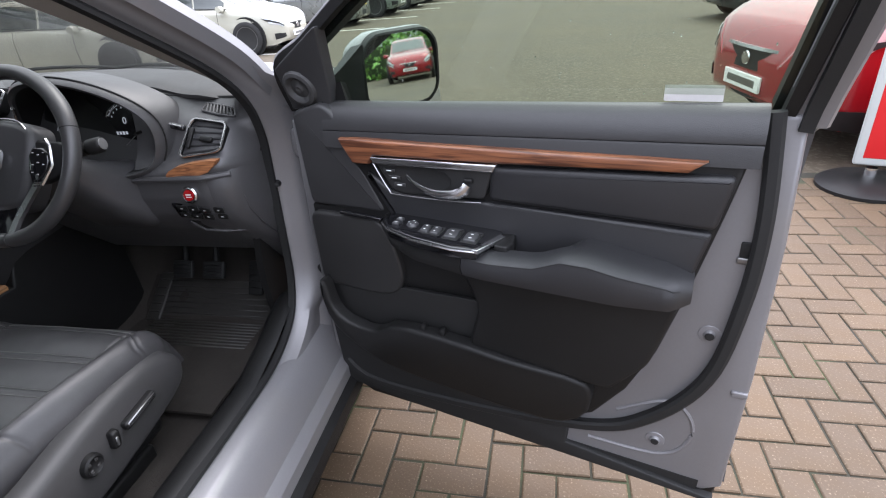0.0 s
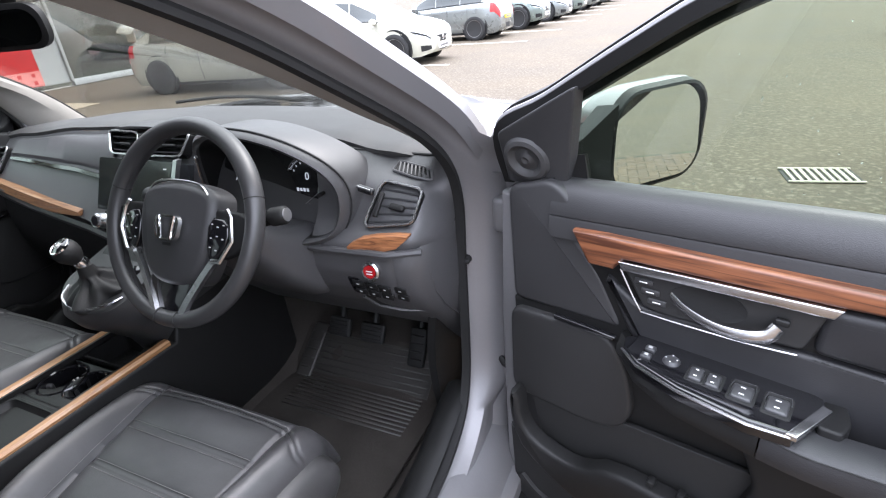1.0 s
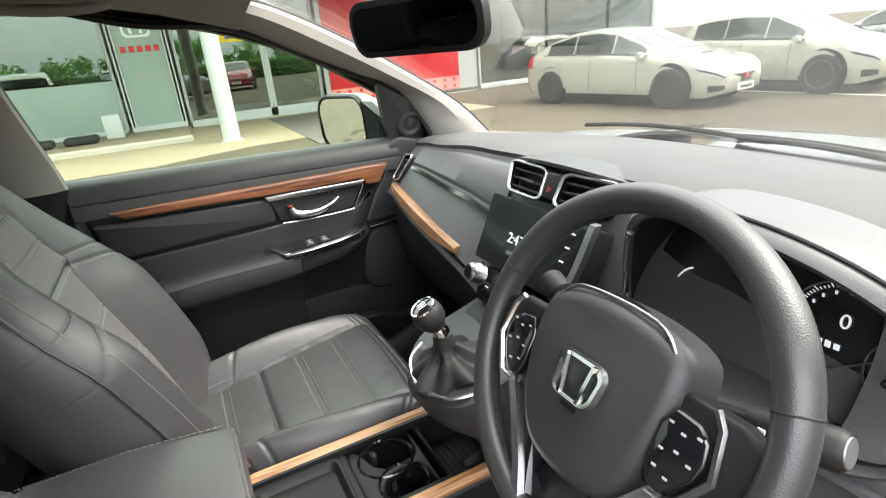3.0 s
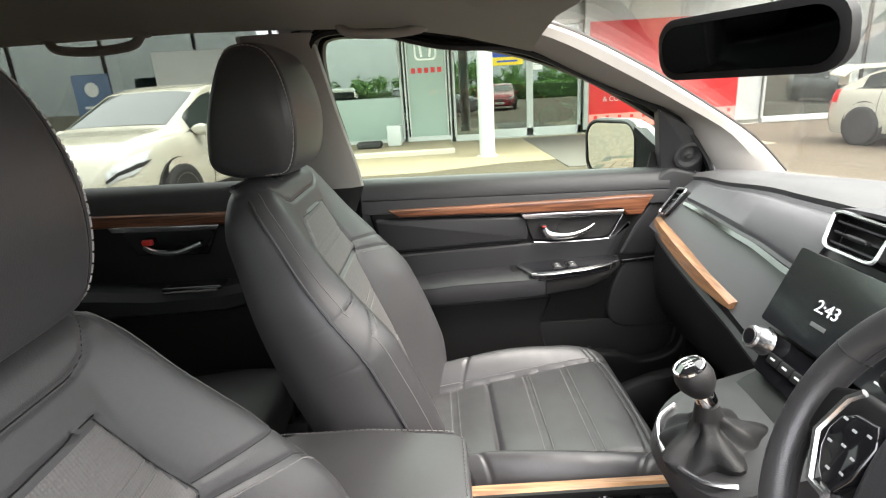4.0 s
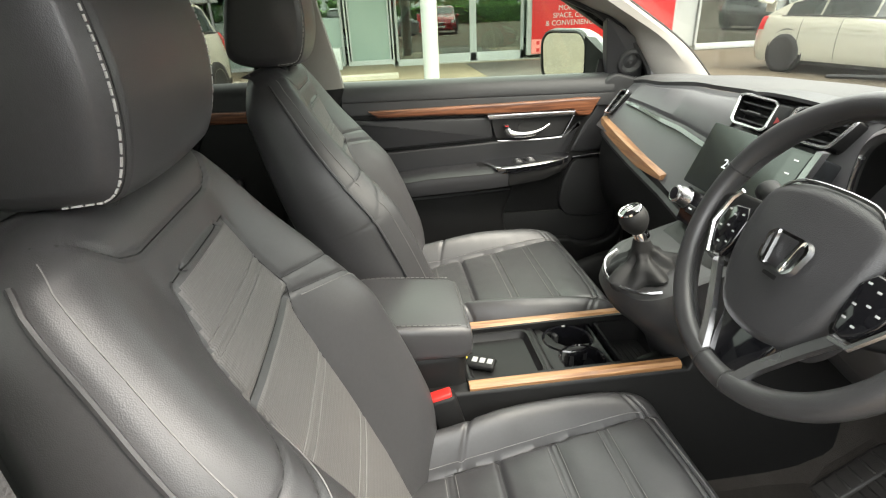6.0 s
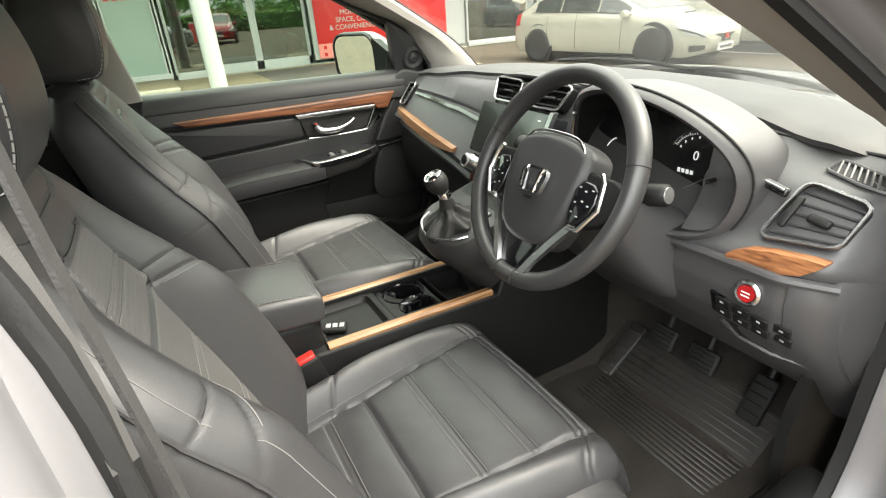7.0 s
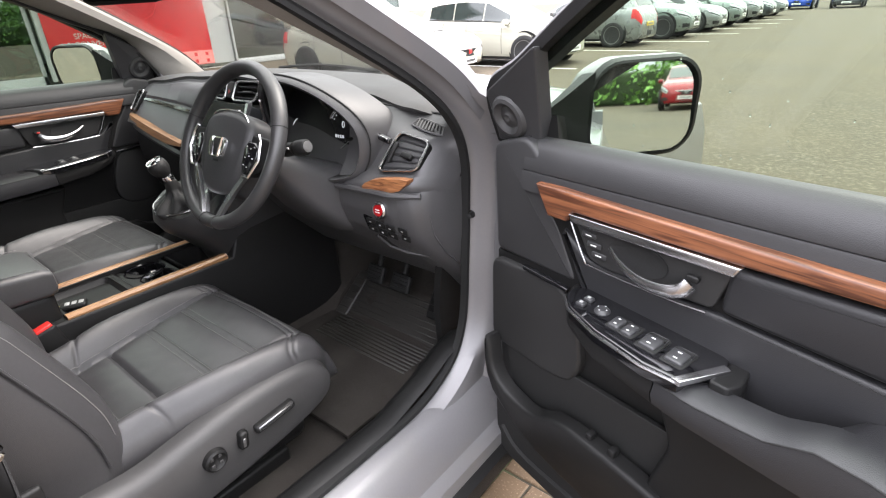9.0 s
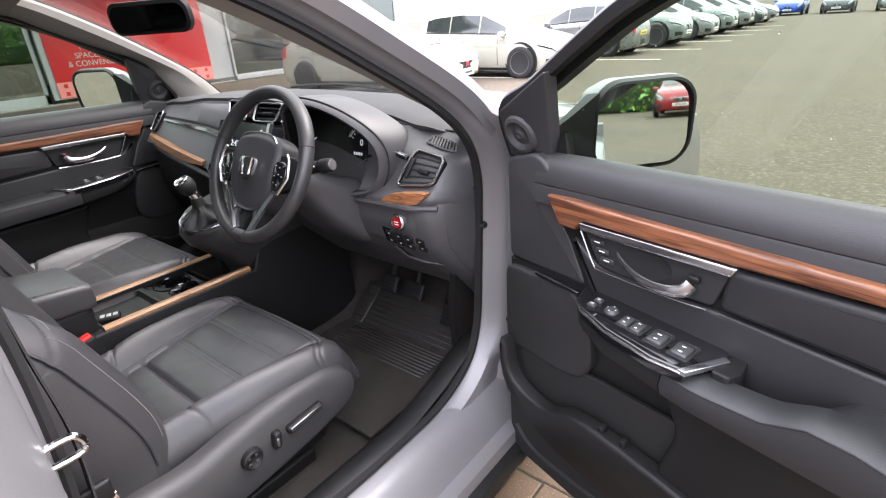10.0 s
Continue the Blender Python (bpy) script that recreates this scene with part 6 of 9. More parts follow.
for k in range(6):
    b_ = part("button", rbox(0.026, 0.016, 0.006, 0.002, Matrix.Translation(scr(0.24 + 0.105 * k, 1.34, -0.006)) @ pose(0, 0, 0, 66)), HARD, cl)
    part("mark", rbox(0.010, 0.003, 0.0006, 0.0002, Matrix.Translation(scr(0.24 + 0.105 * k, 1.33, -0.0098)) @ pose(0, 0, 0, 66), 1), WHITE_MARK, b_)

# instrument hood: a raised arch over the dials


mouth = [(p[0], p[1]) for p in [(q.x, q.y) for q in spline([(0.205, 0.975, 0), (0.205, 1.06, 0), (0.24, 1.135, 0), (0.32, 1.172, 0), (0.41, 1.176, 0), (0.485, 1.155, 0), (0.544, 1.112, 0), (0.569, 1.062, 0), (0.558, 1.000, 0), (0.519, 0.966, 0), (0.40, 0.958, 0), (0.26, 0.955, 0)], 72, closed=True)]]


def hood_y(x, z):
    return 0.150 + 0.06 * ((x - 0.40) / 0.19) ** 2 + (1.18 - z) * 0.10


hood_ring = lambda d, push, up_: [V(x, hood_y(x, z) + push, z + up_) for x, z in inset(mouth, -d)]
part("instrument_hood", loft([hood_ring(*r_) for r_ in ((0.020, 0.115, -0.012), (0.018, 0.06, -0.004), (0.015, 0.02, 0.0), (0.010, 0.002, 0.002), (0.003, -0.004, 0.002), (-0.002, 0.002, 0.0), (-0.003, 0.010, 0.0))], cap=False), FASCIA, dash, "dark grey hood over the instruments", sharp=50)
part("hood_lining", loft([hood_ring(*r_) for r_ in ((-0.0032, 0.010, 0.0), (-0.005, 0.04, 0.0), (-0.012, 0.10, 0.0), (-0.016, 0.15, 0.0))], cap=False), HARD, dash, "black inner wall")
part("hood_seam", tube([V(x, hood_y(x, z) + 0.012, z + 0.001) for x, z in inset(mouth, -0.0145)[12:52]], 0.0020, 6), RUBBER, dash)
g = part("gauge_panel", slab(inset(mouth, 0.013), lambda u, v, w: V(u, 0.275 + (1.08 - v) * -0.18 + w, v), 0.01, 0.002), GAUGE, dash, "dark instrument panel")
part("gauge_lip", tube([V(x, hood_y(x, z) + 0.055, z) for x, z in inset(mouth, 0.008)[56:72] + inset(mouth, 0.008)[0:1]], 0.003, 6), CHROME, g)
gy = lambda z: 0.273 + (1.08 - z) * -0.18
dial_pt = lambda q, f=1.0: V(0.462 + 0.050 * f * math.cos(q), gy(1.068 + 0.036 * f * math.sin(q)), 1.068 + 0.036 * f * math.sin(q))
part("rev_band", tube([dial_pt(q, 1.16) for q in np.linspace(2.9, 0.1, 26)], 0.0009, 6), DARK_METAL, g)
for k, q in enumerate(np.linspace(2.8, 0.1, 33)):
    part("rev_mark", tube([dial_pt(q, 1.0), dial_pt(q, 1.13 if k % 4 == 0 else 1.07)], 0.0007, 4), RED_BUTTON if k > 26 else SCREEN_TEXT, g)
    if k % 4 == 0:
        part("rev_figure", rbox(0.0026, 0.0008, 0.0042, 0.0003, Matrix.Translation(dial_pt(q, 0.86)), 1), RED_BUTTON if k > 26 else SCREEN_TEXT, g)
part("dial_edge", tube([V(x, gy(z) - 0.002, z) for x, z in ((0.447, 1.012), (0.470, 1.028), (0.492, 1.044))], 0.0011, 6), DARK_METAL, g)
bezier_text("0", 0.022, Matrix.Translation((0.455, gy(1.068) - 0.001, 1.068)) @ pose(0, 0, 0, 80), SCREEN_TEXT, g, "speed_digit")
for k in range(4):
    part("info_icon", rbox(0.006, 0.001, 0.008 - 0.001 * (k % 2), 0.0012, Matrix.Translation((0.428 + 0.0085 * k, gy(1.040), 1.040)), 1), SCREEN_TEXT, g)
part("info_bar", rbox(0.026, 0.001, 0.004, 0.0003, Matrix.Translation((0.445, gy(1.01), 1.010)), 1), DARK_METAL, g)
part("bezel_strip", tube([V(x_, hood_y(x_, z_) - 0.002, z_) for x_, z_ in ((0.214, 0.985), (0.208, 1.02), (0.210, 1.055), (0.219, 1.09), (0.236, 1.122))], 0.004, 8), CHROME, dash, "satin chrome strip beside the dials")
for x0 in (0.285, 0.510):
    part("side_dial", tube([(x0 + 0.030 * math.cos(q), gy(1.035 + 0.034 * math.sin(q)), 1.035 + 0.034 * math.sin(q)) for q in np.linspace(1.9, 4.4, 14)], 0.0014, 6), SCREEN_TEXT if x0 < 0.3 else DARK_METAL, g)
part("reset_stalk", lathe([(0.0, 0.02), (0.004, 0.018), (0.004, 0.0), (0.0, 0.0)], 10, aim((0.515, 0.24, 1.048), (0, -1, 0))), HARD, g)
part("vent_line", rbox(0.052, 0.012, 0.015, 0.004, Matrix.Translation((0.592, 0.262, 1.054)) @ pose(0, 0, 0, -20, 14, 0)), GLOSS, dash)
part("vent_line_chrome", rbox(0.034, 0.004, 0.004, 0.001, Matrix.Translation((0.598, 0.2545, 1.058)) @ pose(0, 0, 0, -20, 14, 0)), CHROME, dash)
# side window demister
dem = lambda u, v, w=0.0: fascia_pt(lerp(0.632, 0.716, u), lerp(1.55, 0.50, v), 0.003 - w)
DEM_EDGE = soft([(0.0, 0.30), (0.06, 0.95), (0.88, 0.72), (1.0, 0.0), (0.55, 0.0)], 0.10)
dg = part("demist_grille", slab(DEM_EDGE, dem, 0.006, 0.001), RUBBER, dash, "side window demister")
part("rim", tube([dem(u, v, -0.001) for u, v in DEM_EDGE], 0.0026, 6, closed=True), FASCIA, dg)
for i in range(8):
    k = (i + 0.7) / 8.4
    part("slat", tube([dem(lerp(0.03, 0.86, k), lerp(0.92, 0.70, k), -0.001), dem(lerp(0.10, 1.0, k), lerp(0.22, 0.04, k), -0.001)], 0.0020, 5), FASCIA, dg)
# driver's lower panel, with start button and switch bank
def low_pt(u, v):
    x = lerp(0.15, 0.730, u)
    y = pw(v, [(0, 0.222), (0.12, 0.205), (0.35, 0.206), (0.55, 0.222), (0.72, 0.262), (1.0, 0.395)]) + 0.05 * max(0, x - 0.66) / 0.07 * (1 - 0.3 * v)
    z = pw(v, [(0, 0.958), (0.12, 0.945), (0.35, 0.895), (0.55, 0.845), (0.72, 0.79), (1.0, 0.66)])
    return (x, y, z)


part("lower_panel", surface(low_pt, 40, 30, -0.015), FASCIA, dash, "black lower fascia")
part("lower_lip", tube([(lerp(0.48, 0.725, k / 16), 0.2 + 0.03 * max(0, (k - 12) / 4), 0.944 + 0.004 * k / 16) for k in range(17)], 0.0075, 8), FASCIA, dash)
nb = V(0, -1, 0.12).normalized()
sb = part("start_button", lathe([(0.0, 0.009), (0.013, 0.010), (0.0135, 0.006), (0.0, 0.006)], 28, aim((0.622, 0.207, 0.905), nb)), RED_BUTTON, dash, "red engine start button")
part("button_ring", lathe([(0.0, 0.0), (0.021, 0.0), (0.0205, 0.007), (0.017, 0.010), (0.0142, 0.009), (0.0142, 0.0)], 28, aim((0.622, 0.207, 0.905), nb)), CHROME, sb, "chrome ring")
for k in range(2):
    part("button_text", rbox(0.014, 0.0006, 0.0022, 0.0002, Matrix.Translation((0.622, 0.1964, 0.908 - 0.006 * k)), 1), WHITE_MARK, sb)
def low_at(x, z, lift=0.0):
    """A point on the lower panel at a height, lifted towards the driver."""
    u = (x - 0.15) / 0.58
    v = pw(z, [(0.66, 1.0), (0.79, 0.72), (0.845, 0.55), (0.895, 0.35), (0.945, 0.12), (0.958, 0.0)])
    return V(*low_pt(u, v)) + V(0, -1.0, -0.25).normalized() * lift


rings = []
for z in (0.965, 0.94, 0.90, 0.85, 0.80, 0.74, 0.68, 0.62, 0.57):
    y0 = low_at(0.672, max(0.665, z)).y - 0.004 + 0.9 * max(0.0, 0.665 - z)
    rings.append([V(0.672, y0, z), V(0.700, y0 + 0.006, z), V(0.720, y0 + 0.022, z), V(0.734, y0 + 0.05, z), V(0.744, y0 + 0.10, z), V(0.746, y0 + 0.22, z)])
part("end_panel", loft(rings, closed=False, cap=False), FASCIA, dash, "dark grey end panel", sharp=60)
bank_z = lambda u: -0.10 * u
bank = part("switch_bank", slab(rrect(0.132, 0.046, 0.005), lambda u, v, w: low_at(0.624 + u, 0.853 + v + bank_z(u), 0.003 - w), 0.010, 0.002), GLOSS, dash, "gloss black switch bank")
for i in range(4):
    for j in range(2):
        c = low_at(0.582 + 0.030 * i, 0.864 - 0.020 * j + bank_z(-0.042 + 0.030 * i), 0.0042)
        s_ = part("switch", rbox(0.027, 0.004, 0.017, 0.002, Matrix.Translation(c) @ pose(0, 0, 0, 16, 5, 0)), HARD, bank)
        part("mark", rbox(0.0060, 0.001, 0.0030, 0.0002, Matrix.Translation(c + V(0, -0.0028, 0)) @ pose(0, 0, 0, 16, 5, 0), 1), GREY_KEY, s_)
part("coin_tray", slab(soft([(-0.062, 0.016), (0.068, 0.004), (0.066, -0.034), (-0.045, -0.022)], 0.008), lambda u, v, w: low_at(0.630 + u, 0.808 + v, 0.003 - w), 0.010, 0.002), RUBBER, dash, "dark open coin tray")
part("tray_edge", tube([low_at(x, z, 0.004) for x, z in ((0.572, 0.822), (0.588, 0.786), (0.64, 0.779), (0.696, 0.773))], 0.004, 6), FASCIA, dash)
# steering column cowl
rings = []
for y, zc, w_, h_ in ((0.055, 1.030, 0.115, 0.085), (0.09, 0.995, 0.15, 0.12), (0.14, 0.950, 0.18, 0.16), (0.20, 0.905, 0.20, 0.19), (0.27, 0.88, 0.21, 0.20)):
    rings.append([V(0.385 + u, y - 0.25 * v, zc + v) for u, v in rrect(w_, h_, 0.045, 4)])
part("column_cowl", loft(rings), FASCIA, dash, "black steering column cowl")

# ---- steering wheel ----
WC, WT = V(0.378, 0.016, 1.066), 27.0
wm = Matrix.Translation(WC) @ pose(0, 0, 0, 90 - WT)      # local x right, y up in the wheel's plane, z towards the driver
wheel = thing("steering_wheel", "black leather steering wheel with chrome accents", "steering wheel", wm)
R = 0.168
rim = [V(R * math.cos(q), R * math.sin(q), 0) for q in np.linspace(0, 2 * math.pi, 96, endpoint=False)]


def grip(s):
    q = (s * 360) % 360
    return 1.0 + 0.10 * (math.exp(-(((q - 40 + 180) % 360 - 180) / 22) ** 2) + math.exp(-(((q - 140 + 180) % 360 - 180) / 22) ** 2))


part("rim", sweep(rim, circle(0.0148, 16, 0.0165), closed=True, scale=grip), WHEEL, wheel, "black leather rim")
for q in (18, 162, 262, 278):
    a_ = radians(q)
    part("rim_seam", tube([V((R + 0.0152 * math.cos(b_)) * math.cos(a_), (R + 0.0152 * math.cos(b_)) * math.sin(a_), 0.0168 * math.sin(b_)) for b_ in np.linspace(0, 2 * math.pi, 14)], 0.0012, 5), RUBBER, wheel)
for q0, q1 in ((25, 70), (110, 160), (195, 255)):
    part("stitching", stitches([V((R - 0.0148) * math.cos(radians(q)), (R - 0.0148) * math.sin(radians(q)), 0.002) for q in np.linspace(q0, q1, 30)], 0.006, 0.004, 0.0011), SOFT, wheel)
padp = smooth_line([(-0.092, 0.030), (-0.078, 0.062), (0.0, 0.074), (0.078, 0.062), (0.092, 0.030), (0.082, -0.050), (0.060, -0.098), (0.030, -0.112), (-0.030, -0.112), (-0.060, -0.098), (-0.082, -0.050)], 2, True)
part("hub_pad", slab(padp, lambda u, v, w: V(u, v, 0.026 - w - 1.6 * (u * u + v * v) * 0.9), 0.05, 0.016, steps=5), SOFT, wheel, "black airbag cover")
bd = part("emblem", loft([[V(0.0 + u * (1 + 0.12 * (v > 0)), -0.010 + v, z) for u, v in rr] for rr, z in ((rrect(0.054, 0.044, 0.012), 0.022), (rrect(0.052, 0.042, 0.012), 0.029), (rrect(0.045, 0.035, 0.010), 0.029), (rrect(0.044, 0.034, 0.010), 0.022))], cap=False), BRIGHT, wheel, "chrome emblem")
for sx in (-1, 1):
    part("emblem_bar", loft([[V(sx * 0.016 + dx + sx * 0.002, 0.010, 0.028 + dz) for dx, dz in ((-0.003, 0), (0.003, 0), (0.002, 0.004), (-0.002, 0.004))], [V(sx * 0.012 + dx, -0.029, 0.027 + dz) for dx, dz in ((-0.003, 0), (0.003, 0), (0.002, 0.004), (-0.002, 0.004))]]), BRIGHT, bd)
part("pad_text", rbox(0.020, 0.005, 0.0006, 0.0002, Matrix.Translation((0, -0.038, 0.0235)), 1), HARD, wheel)
for sx in (-1, 1):
    spk = smooth_line([(sx * 0.060, 0.030), (sx * 0.160, 0.026), (sx * 0.166, -0.018), (sx * 0.120, -0.050), (sx * 0.068, -0.060)], 1, True)
    sp_ = part("spoke", slab(spk, lambda u, v, w: V(u, v, 0.008 - w - 0.03 * abs(u)), 0.018, 0.005), HARD, wheel, "black spoke with buttons")
    pod = smooth_line([(sx * 0.080, 0.016), (sx * 0.122, 0.012), (sx * 0.128, -0.020), (sx * 0.106, -0.054), (sx * 0.082, -0.050)], 1, True)
    part("button_pod", slab(pod, lambda u, v, w: V(u, v, 0.018 - w - 0.03 * abs(u)), 0.018, 0.004), GLOSS, sp_)
    part("chrome_line", tube([V(x, y, 0.016 - 0.03 * abs(x)) for x, y in ((sx * 0.118, 0.030), (sx * 0.127, 0.018), (sx * 0.134, -0.020), (sx * 0.112, -0.057), (sx * 0.092, -0.058))], 0.0036, 6), CHROME, sp_)
    for k in range(8):
        part("button_mark", rbox(0.0045, 0.0022, 0.0008, 0.0002, Matrix.Translation((sx * (0.091 + 0.0125 * (k % 3)), 0.004 - 0.019 * (k // 3) - 0.004 * (k % 2), 0.0178 - 0.0027)), 1), GREY_KEY, sp_)
part("top_chrome", tube(spline([(-0.075, 0.044, 0.010), (-0.045, 0.068, 0.013), (0.045, 0.068, 0.013), (0.075, 0.044, 0.010)], 20), 0.0022, 6), CHROME, wheel)
part("lower_spoke", slab(smooth_line([(-0.055, -0.06), (0.055, -0.06), (0.030, -0.155), (0.020, -0.163), (-0.020, -0.163), (-0.030, -0.155)], 1, True), lambda u, v, w: V(u, v, 0.004 - w), 0.014, 0.004), GLOSS, wheel, "gloss black lower spoke")
for sx in (-1, 1):
    part("spoke_chrome", loft([[V(sx * (x + d), y, z) for d, z in ((-0.004, 0.004), (0.013, 0.004), (0.011, 0.011), (-0.002, 0.012))] for x, y in ((0.094, -0.052), (0.070, -0.085), (0.042, -0.128), (0.026, -0.160))]), CHROME, wheel, "satin chrome spoke trim")
part("boss", lathe([(0.0, 0.0), (0.075, 0.0), (0.07, -0.03), (0.05, -0.07), (0.0, -0.07)], 24), HARD, wheel)


# stalks
def stalk(name, p, q, label):
    s_ = thing(name, label, "stalk")
    p, q = V(*p), V(*q)
    d = (q - p).normalized()
    part("lever", tube([p, p.lerp(q, 0.72)], 0.008, 12), HARD, s_)
    kb = part("knob", lathe([(0.0, 0.034), (0.013, 0.034), (0.016, 0.030), (0.0165, 0.004), (0.012, 0.0), (0.0, 0.0)], 20, aim(p.lerp(q, 0.72), d)), HARD, s_)
    part("collar", lathe([(0.0, 0.028), (0.0135, 0.028), (0.015, 0.0), (0.0, 0.0)], 16, aim(p.lerp(q, 0.40), d)), HARD, s_)
    part("end_cap", lathe([(0.0, 0.0015), (0.0115, 0.001), (0.012, 0.0), (0.0, 0.0)], 20, aim(p.lerp(q, 0.72) + d * 0.034, d)), DARK_METAL, kb)
    for k in range(3):
        part("marking", rbox(0.006, 0.002, 0.004, 0.0003, Matrix.Translation(p.lerp(q, 0.45 + 0.10 * k) + V(0, -0.0155, 0.004)), 1), WHITE_MARK, s_)


stalk("light_stalk", (0.445, 0.075, 1.045), (0.548, 0.088, 1.066), "black light stalk with a rotary end")
stalk("wiper_stalk", (0.315, 0.075, 1.045), (0.215, 0.088, 1.080), "black wiper stalk with white markings")

# ---- interior mirror, visors, handles ----
im = thing("interior_mirror", "black-framed rear view mirror hanging at the windscreen", "mirror")
mm = Matrix.Translation((-0.028, 0.05, 1.394)) @ pose(0, 0, 0, 8, 0, 23)
part("housing", loft([[mm @ V(u, y, v) for u, v in rrect(w_, h_, 0.03, 5)] for y, w_, h_ in ((-0.012, 0.236, 0.068), (-0.010, 0.246, 0.078), (0.005, 0.246, 0.078), (0.022, 0.20, 0.05), (0.03, 0.12, 0.03))]), HARD, im)
part("mirror_glass", loft([[mm @ V(u, y, v) for u, v in rrect(0.228, 0.060, 0.026, 5)] for y in (-0.0135, -0.0115)]), mat("dimmed_mirror", (0.10, 0.11, 0.11), 0.04, metal=1.0, var=0.02, rvar=0.01), im, "dimmed mirror glass")
part("stem", tube(spline([mm @ V(0, 0.02, 0), (0.0, 0.09, 1.43), (0.0, 0.10, 1.47)], 10), 0.012, 10), HARD, im)
part("sensor_box", rbox(0.11, 0.12, 0.05, 0.02, Matrix.Translation((0.0, 0.09, 1.475)) @ pose(0, 0, 0, -28)), HARD, im)
for x, lb in ((-0.34, "light grey sun visor folded up on the passenger side"), (0.34, "light grey sun visor folded up on the driver side")):
    vs_ = thing("sun_visor", lb, "sun visor", group="sun visors")
    part("flap", slab(rrect(0.40, 0.17, 0.03), lambda u, v, w: V(x + u, -0.185 + v * 0.94, 1.502 - 0.26 * v + w + 0.02 * (u / 0.2) ** 2 * -1), 0.022, 0.009), LINING, vs_)
    part("mirror_cover", slab(rrect(0.14, 0.07, 0.006), lambda u, v, w: V(x + u, -0.185 + v * 0.94, 1.500 - 0.26 * v + w), 0.004, 0.002), LINING, vs_)
    part("label", slab(rrect(0.05, 0.035, 0.002), lambda u, v, w: V(x + 0.12 + u, -0.185 + v * 0.94, 1.4995 - 0.26 * v + w), 0.003, 0.0005), mat("paper_label", (0.75, 0.70, 0.45), 0.7), vs_, "small printed label")
gh = thing("grab_handle", "light grey roof grab handle above the passenger door", "grab handle")
part("grip", tube(spline([(-0.585, -0.32, 1.515), (-0.575, -0.34, 1.49), (-0.57, -0.42, 1.482), (-0.575, -0.50, 1.49), (-0.585, -0.52, 1.515)], 20), 0.010, 10), LINING, gh)
for y in (-0.32, -0.52):
    part("mount", rbox(0.03, 0.04, 0.02, 0.008, Matrix.Translation((-0.585, y, 1.515))), LINING, gh)
gh2 = copy_thing(gh, Matrix.Translation((0, -0.62, 0)))
gh2["label"] = "light grey roof grab handle above the rear door"

# ---- centre console ----
con = thing("centre_console", "black centre console with wood rails and cup holders", "centre console")
XL, XR, ZC = -0.098, 0.086, 0.692
# outer walls
for x, sgn in ((XL - 0.020, -1), (XR + 0.020, 1)):
    shape = [(0.14, 0.80), (0.10, ZC), (-0.30, ZC + 0.006), (-0.62, ZC + 0.01), (-0.64, 0.40), (0.46, 0.40), (0.46, 0.80)]
    part("side_wall", slab(shape, lambda u, v, w: V(x - sgn * w + sgn * 0.06 * max(0, 0.66 - v), u, v), 0.03, 0.008), HARD, con, "black plastic side")
for x in (XL - 0.004, XR + 0.004):
    sec = [(-0.011, -0.008), (0.011, -0.008), (0.012, 0.002), (0.006, 0.007), (-0.006, 0.007), (-0.012, 0.002)]
    part("wood_rail", sweep([(x, y, ZC + 0.008 - 0.01 * (y + 0.3) * 0.4 + (0.0 if y < 0.05 else -0.0)) for y in np.linspace(-0.315, 0.088, 14)], sec), WOOD_LIGHT, con, "light brown wood-look rail")
    part("rail_edge", sweep([(x + (0.014 if x < 0 else -0.014), y, ZC + 0.004) for y in np.linspace(-0.315, 0.085, 10)], [(-0.004, -0.006), (0.004, -0.006), (0.004, 0.006), (-0.004, 0.006)]), HARD, con)
part("floor_plate", rbox(XR - XL + 0.01, 0.74, 0.02, 0.004, Matrix.Translation(((XL + XR) / 2, -0.26, ZC - 0.085))), HARD, con)
# rear tray with rim
cx = (XL + XR) / 2
ty, tw_, td = -0.235, 0.138, 0.135
outer, inner_ = rrect(tw_ + 0.024, td + 0.024, 0.018, 5), rrect(tw_, td, 0.014, 5)
part("tray", loft([[V(cx + u, ty + v, z) for u, v in pl] for pl, z in ((outer, ZC - 0.03), (outer, ZC - 0.002), (rrect(tw_ + 0.016, td + 0.016, 0.016, 5), ZC + 0.002), (rrect(tw_ + 0.006, td + 0.006, 0.015, 5), ZC + 0.001), (inner_, ZC - 0.006), (rrect(tw_ - 0.01, td - 0.01, 0.012, 5), ZC - 0.012))]), HARD, con, "shallow black tray")
part("tray_front", rbox(XR - XL - 0.02, 0.02, 0.03, 0.008, Matrix.Translation((cx, -0.155, ZC - 0.014))), HARD, con)
# cup holders: a plate with two deep wells
for k, (x, y, r) in enumerate(((cx - 0.032, -0.085, 0.044), (cx + 0.036, -0.078, 0.038))):
    n = 28
    ring = lambda rr, z: [V(x + rr * math.cos(2 * math.pi * i / n), y + rr * math.sin(2 * math.pi * i / n) * 1.05, z) for i in range(n)]
    cw = part("cup_holder", loft([ring(r + 0.007, ZC - 0.012), ring(r + 0.006, ZC - 0.004), ring(r + 0.003, ZC - 0.001), ring(r, ZC - 0.004), ring(r - 0.002, ZC - 0.075)], cap=False), GLOSS, con, "black cup holder")
    part("well_floor", lathe([(0.0, 0.002), (r, 0.002), (r, 0.0), (0.0, 0.0)], 24, Matrix.Translation((x, y, ZC - 0.076))), RUBBER, cw)
    for q in (200, 320):
        a_ = radians(q)
        part("grip_tab", rbox(0.018, 0.012, 0.03, 0.005, Matrix.Translation((x + (r - 0.004) * math.cos(a_), y + (r - 0.004) * math.sin(a_), ZC - 0.03)) @ pose(0, 0, 0, 0, 0, q)), SOFT, cw)
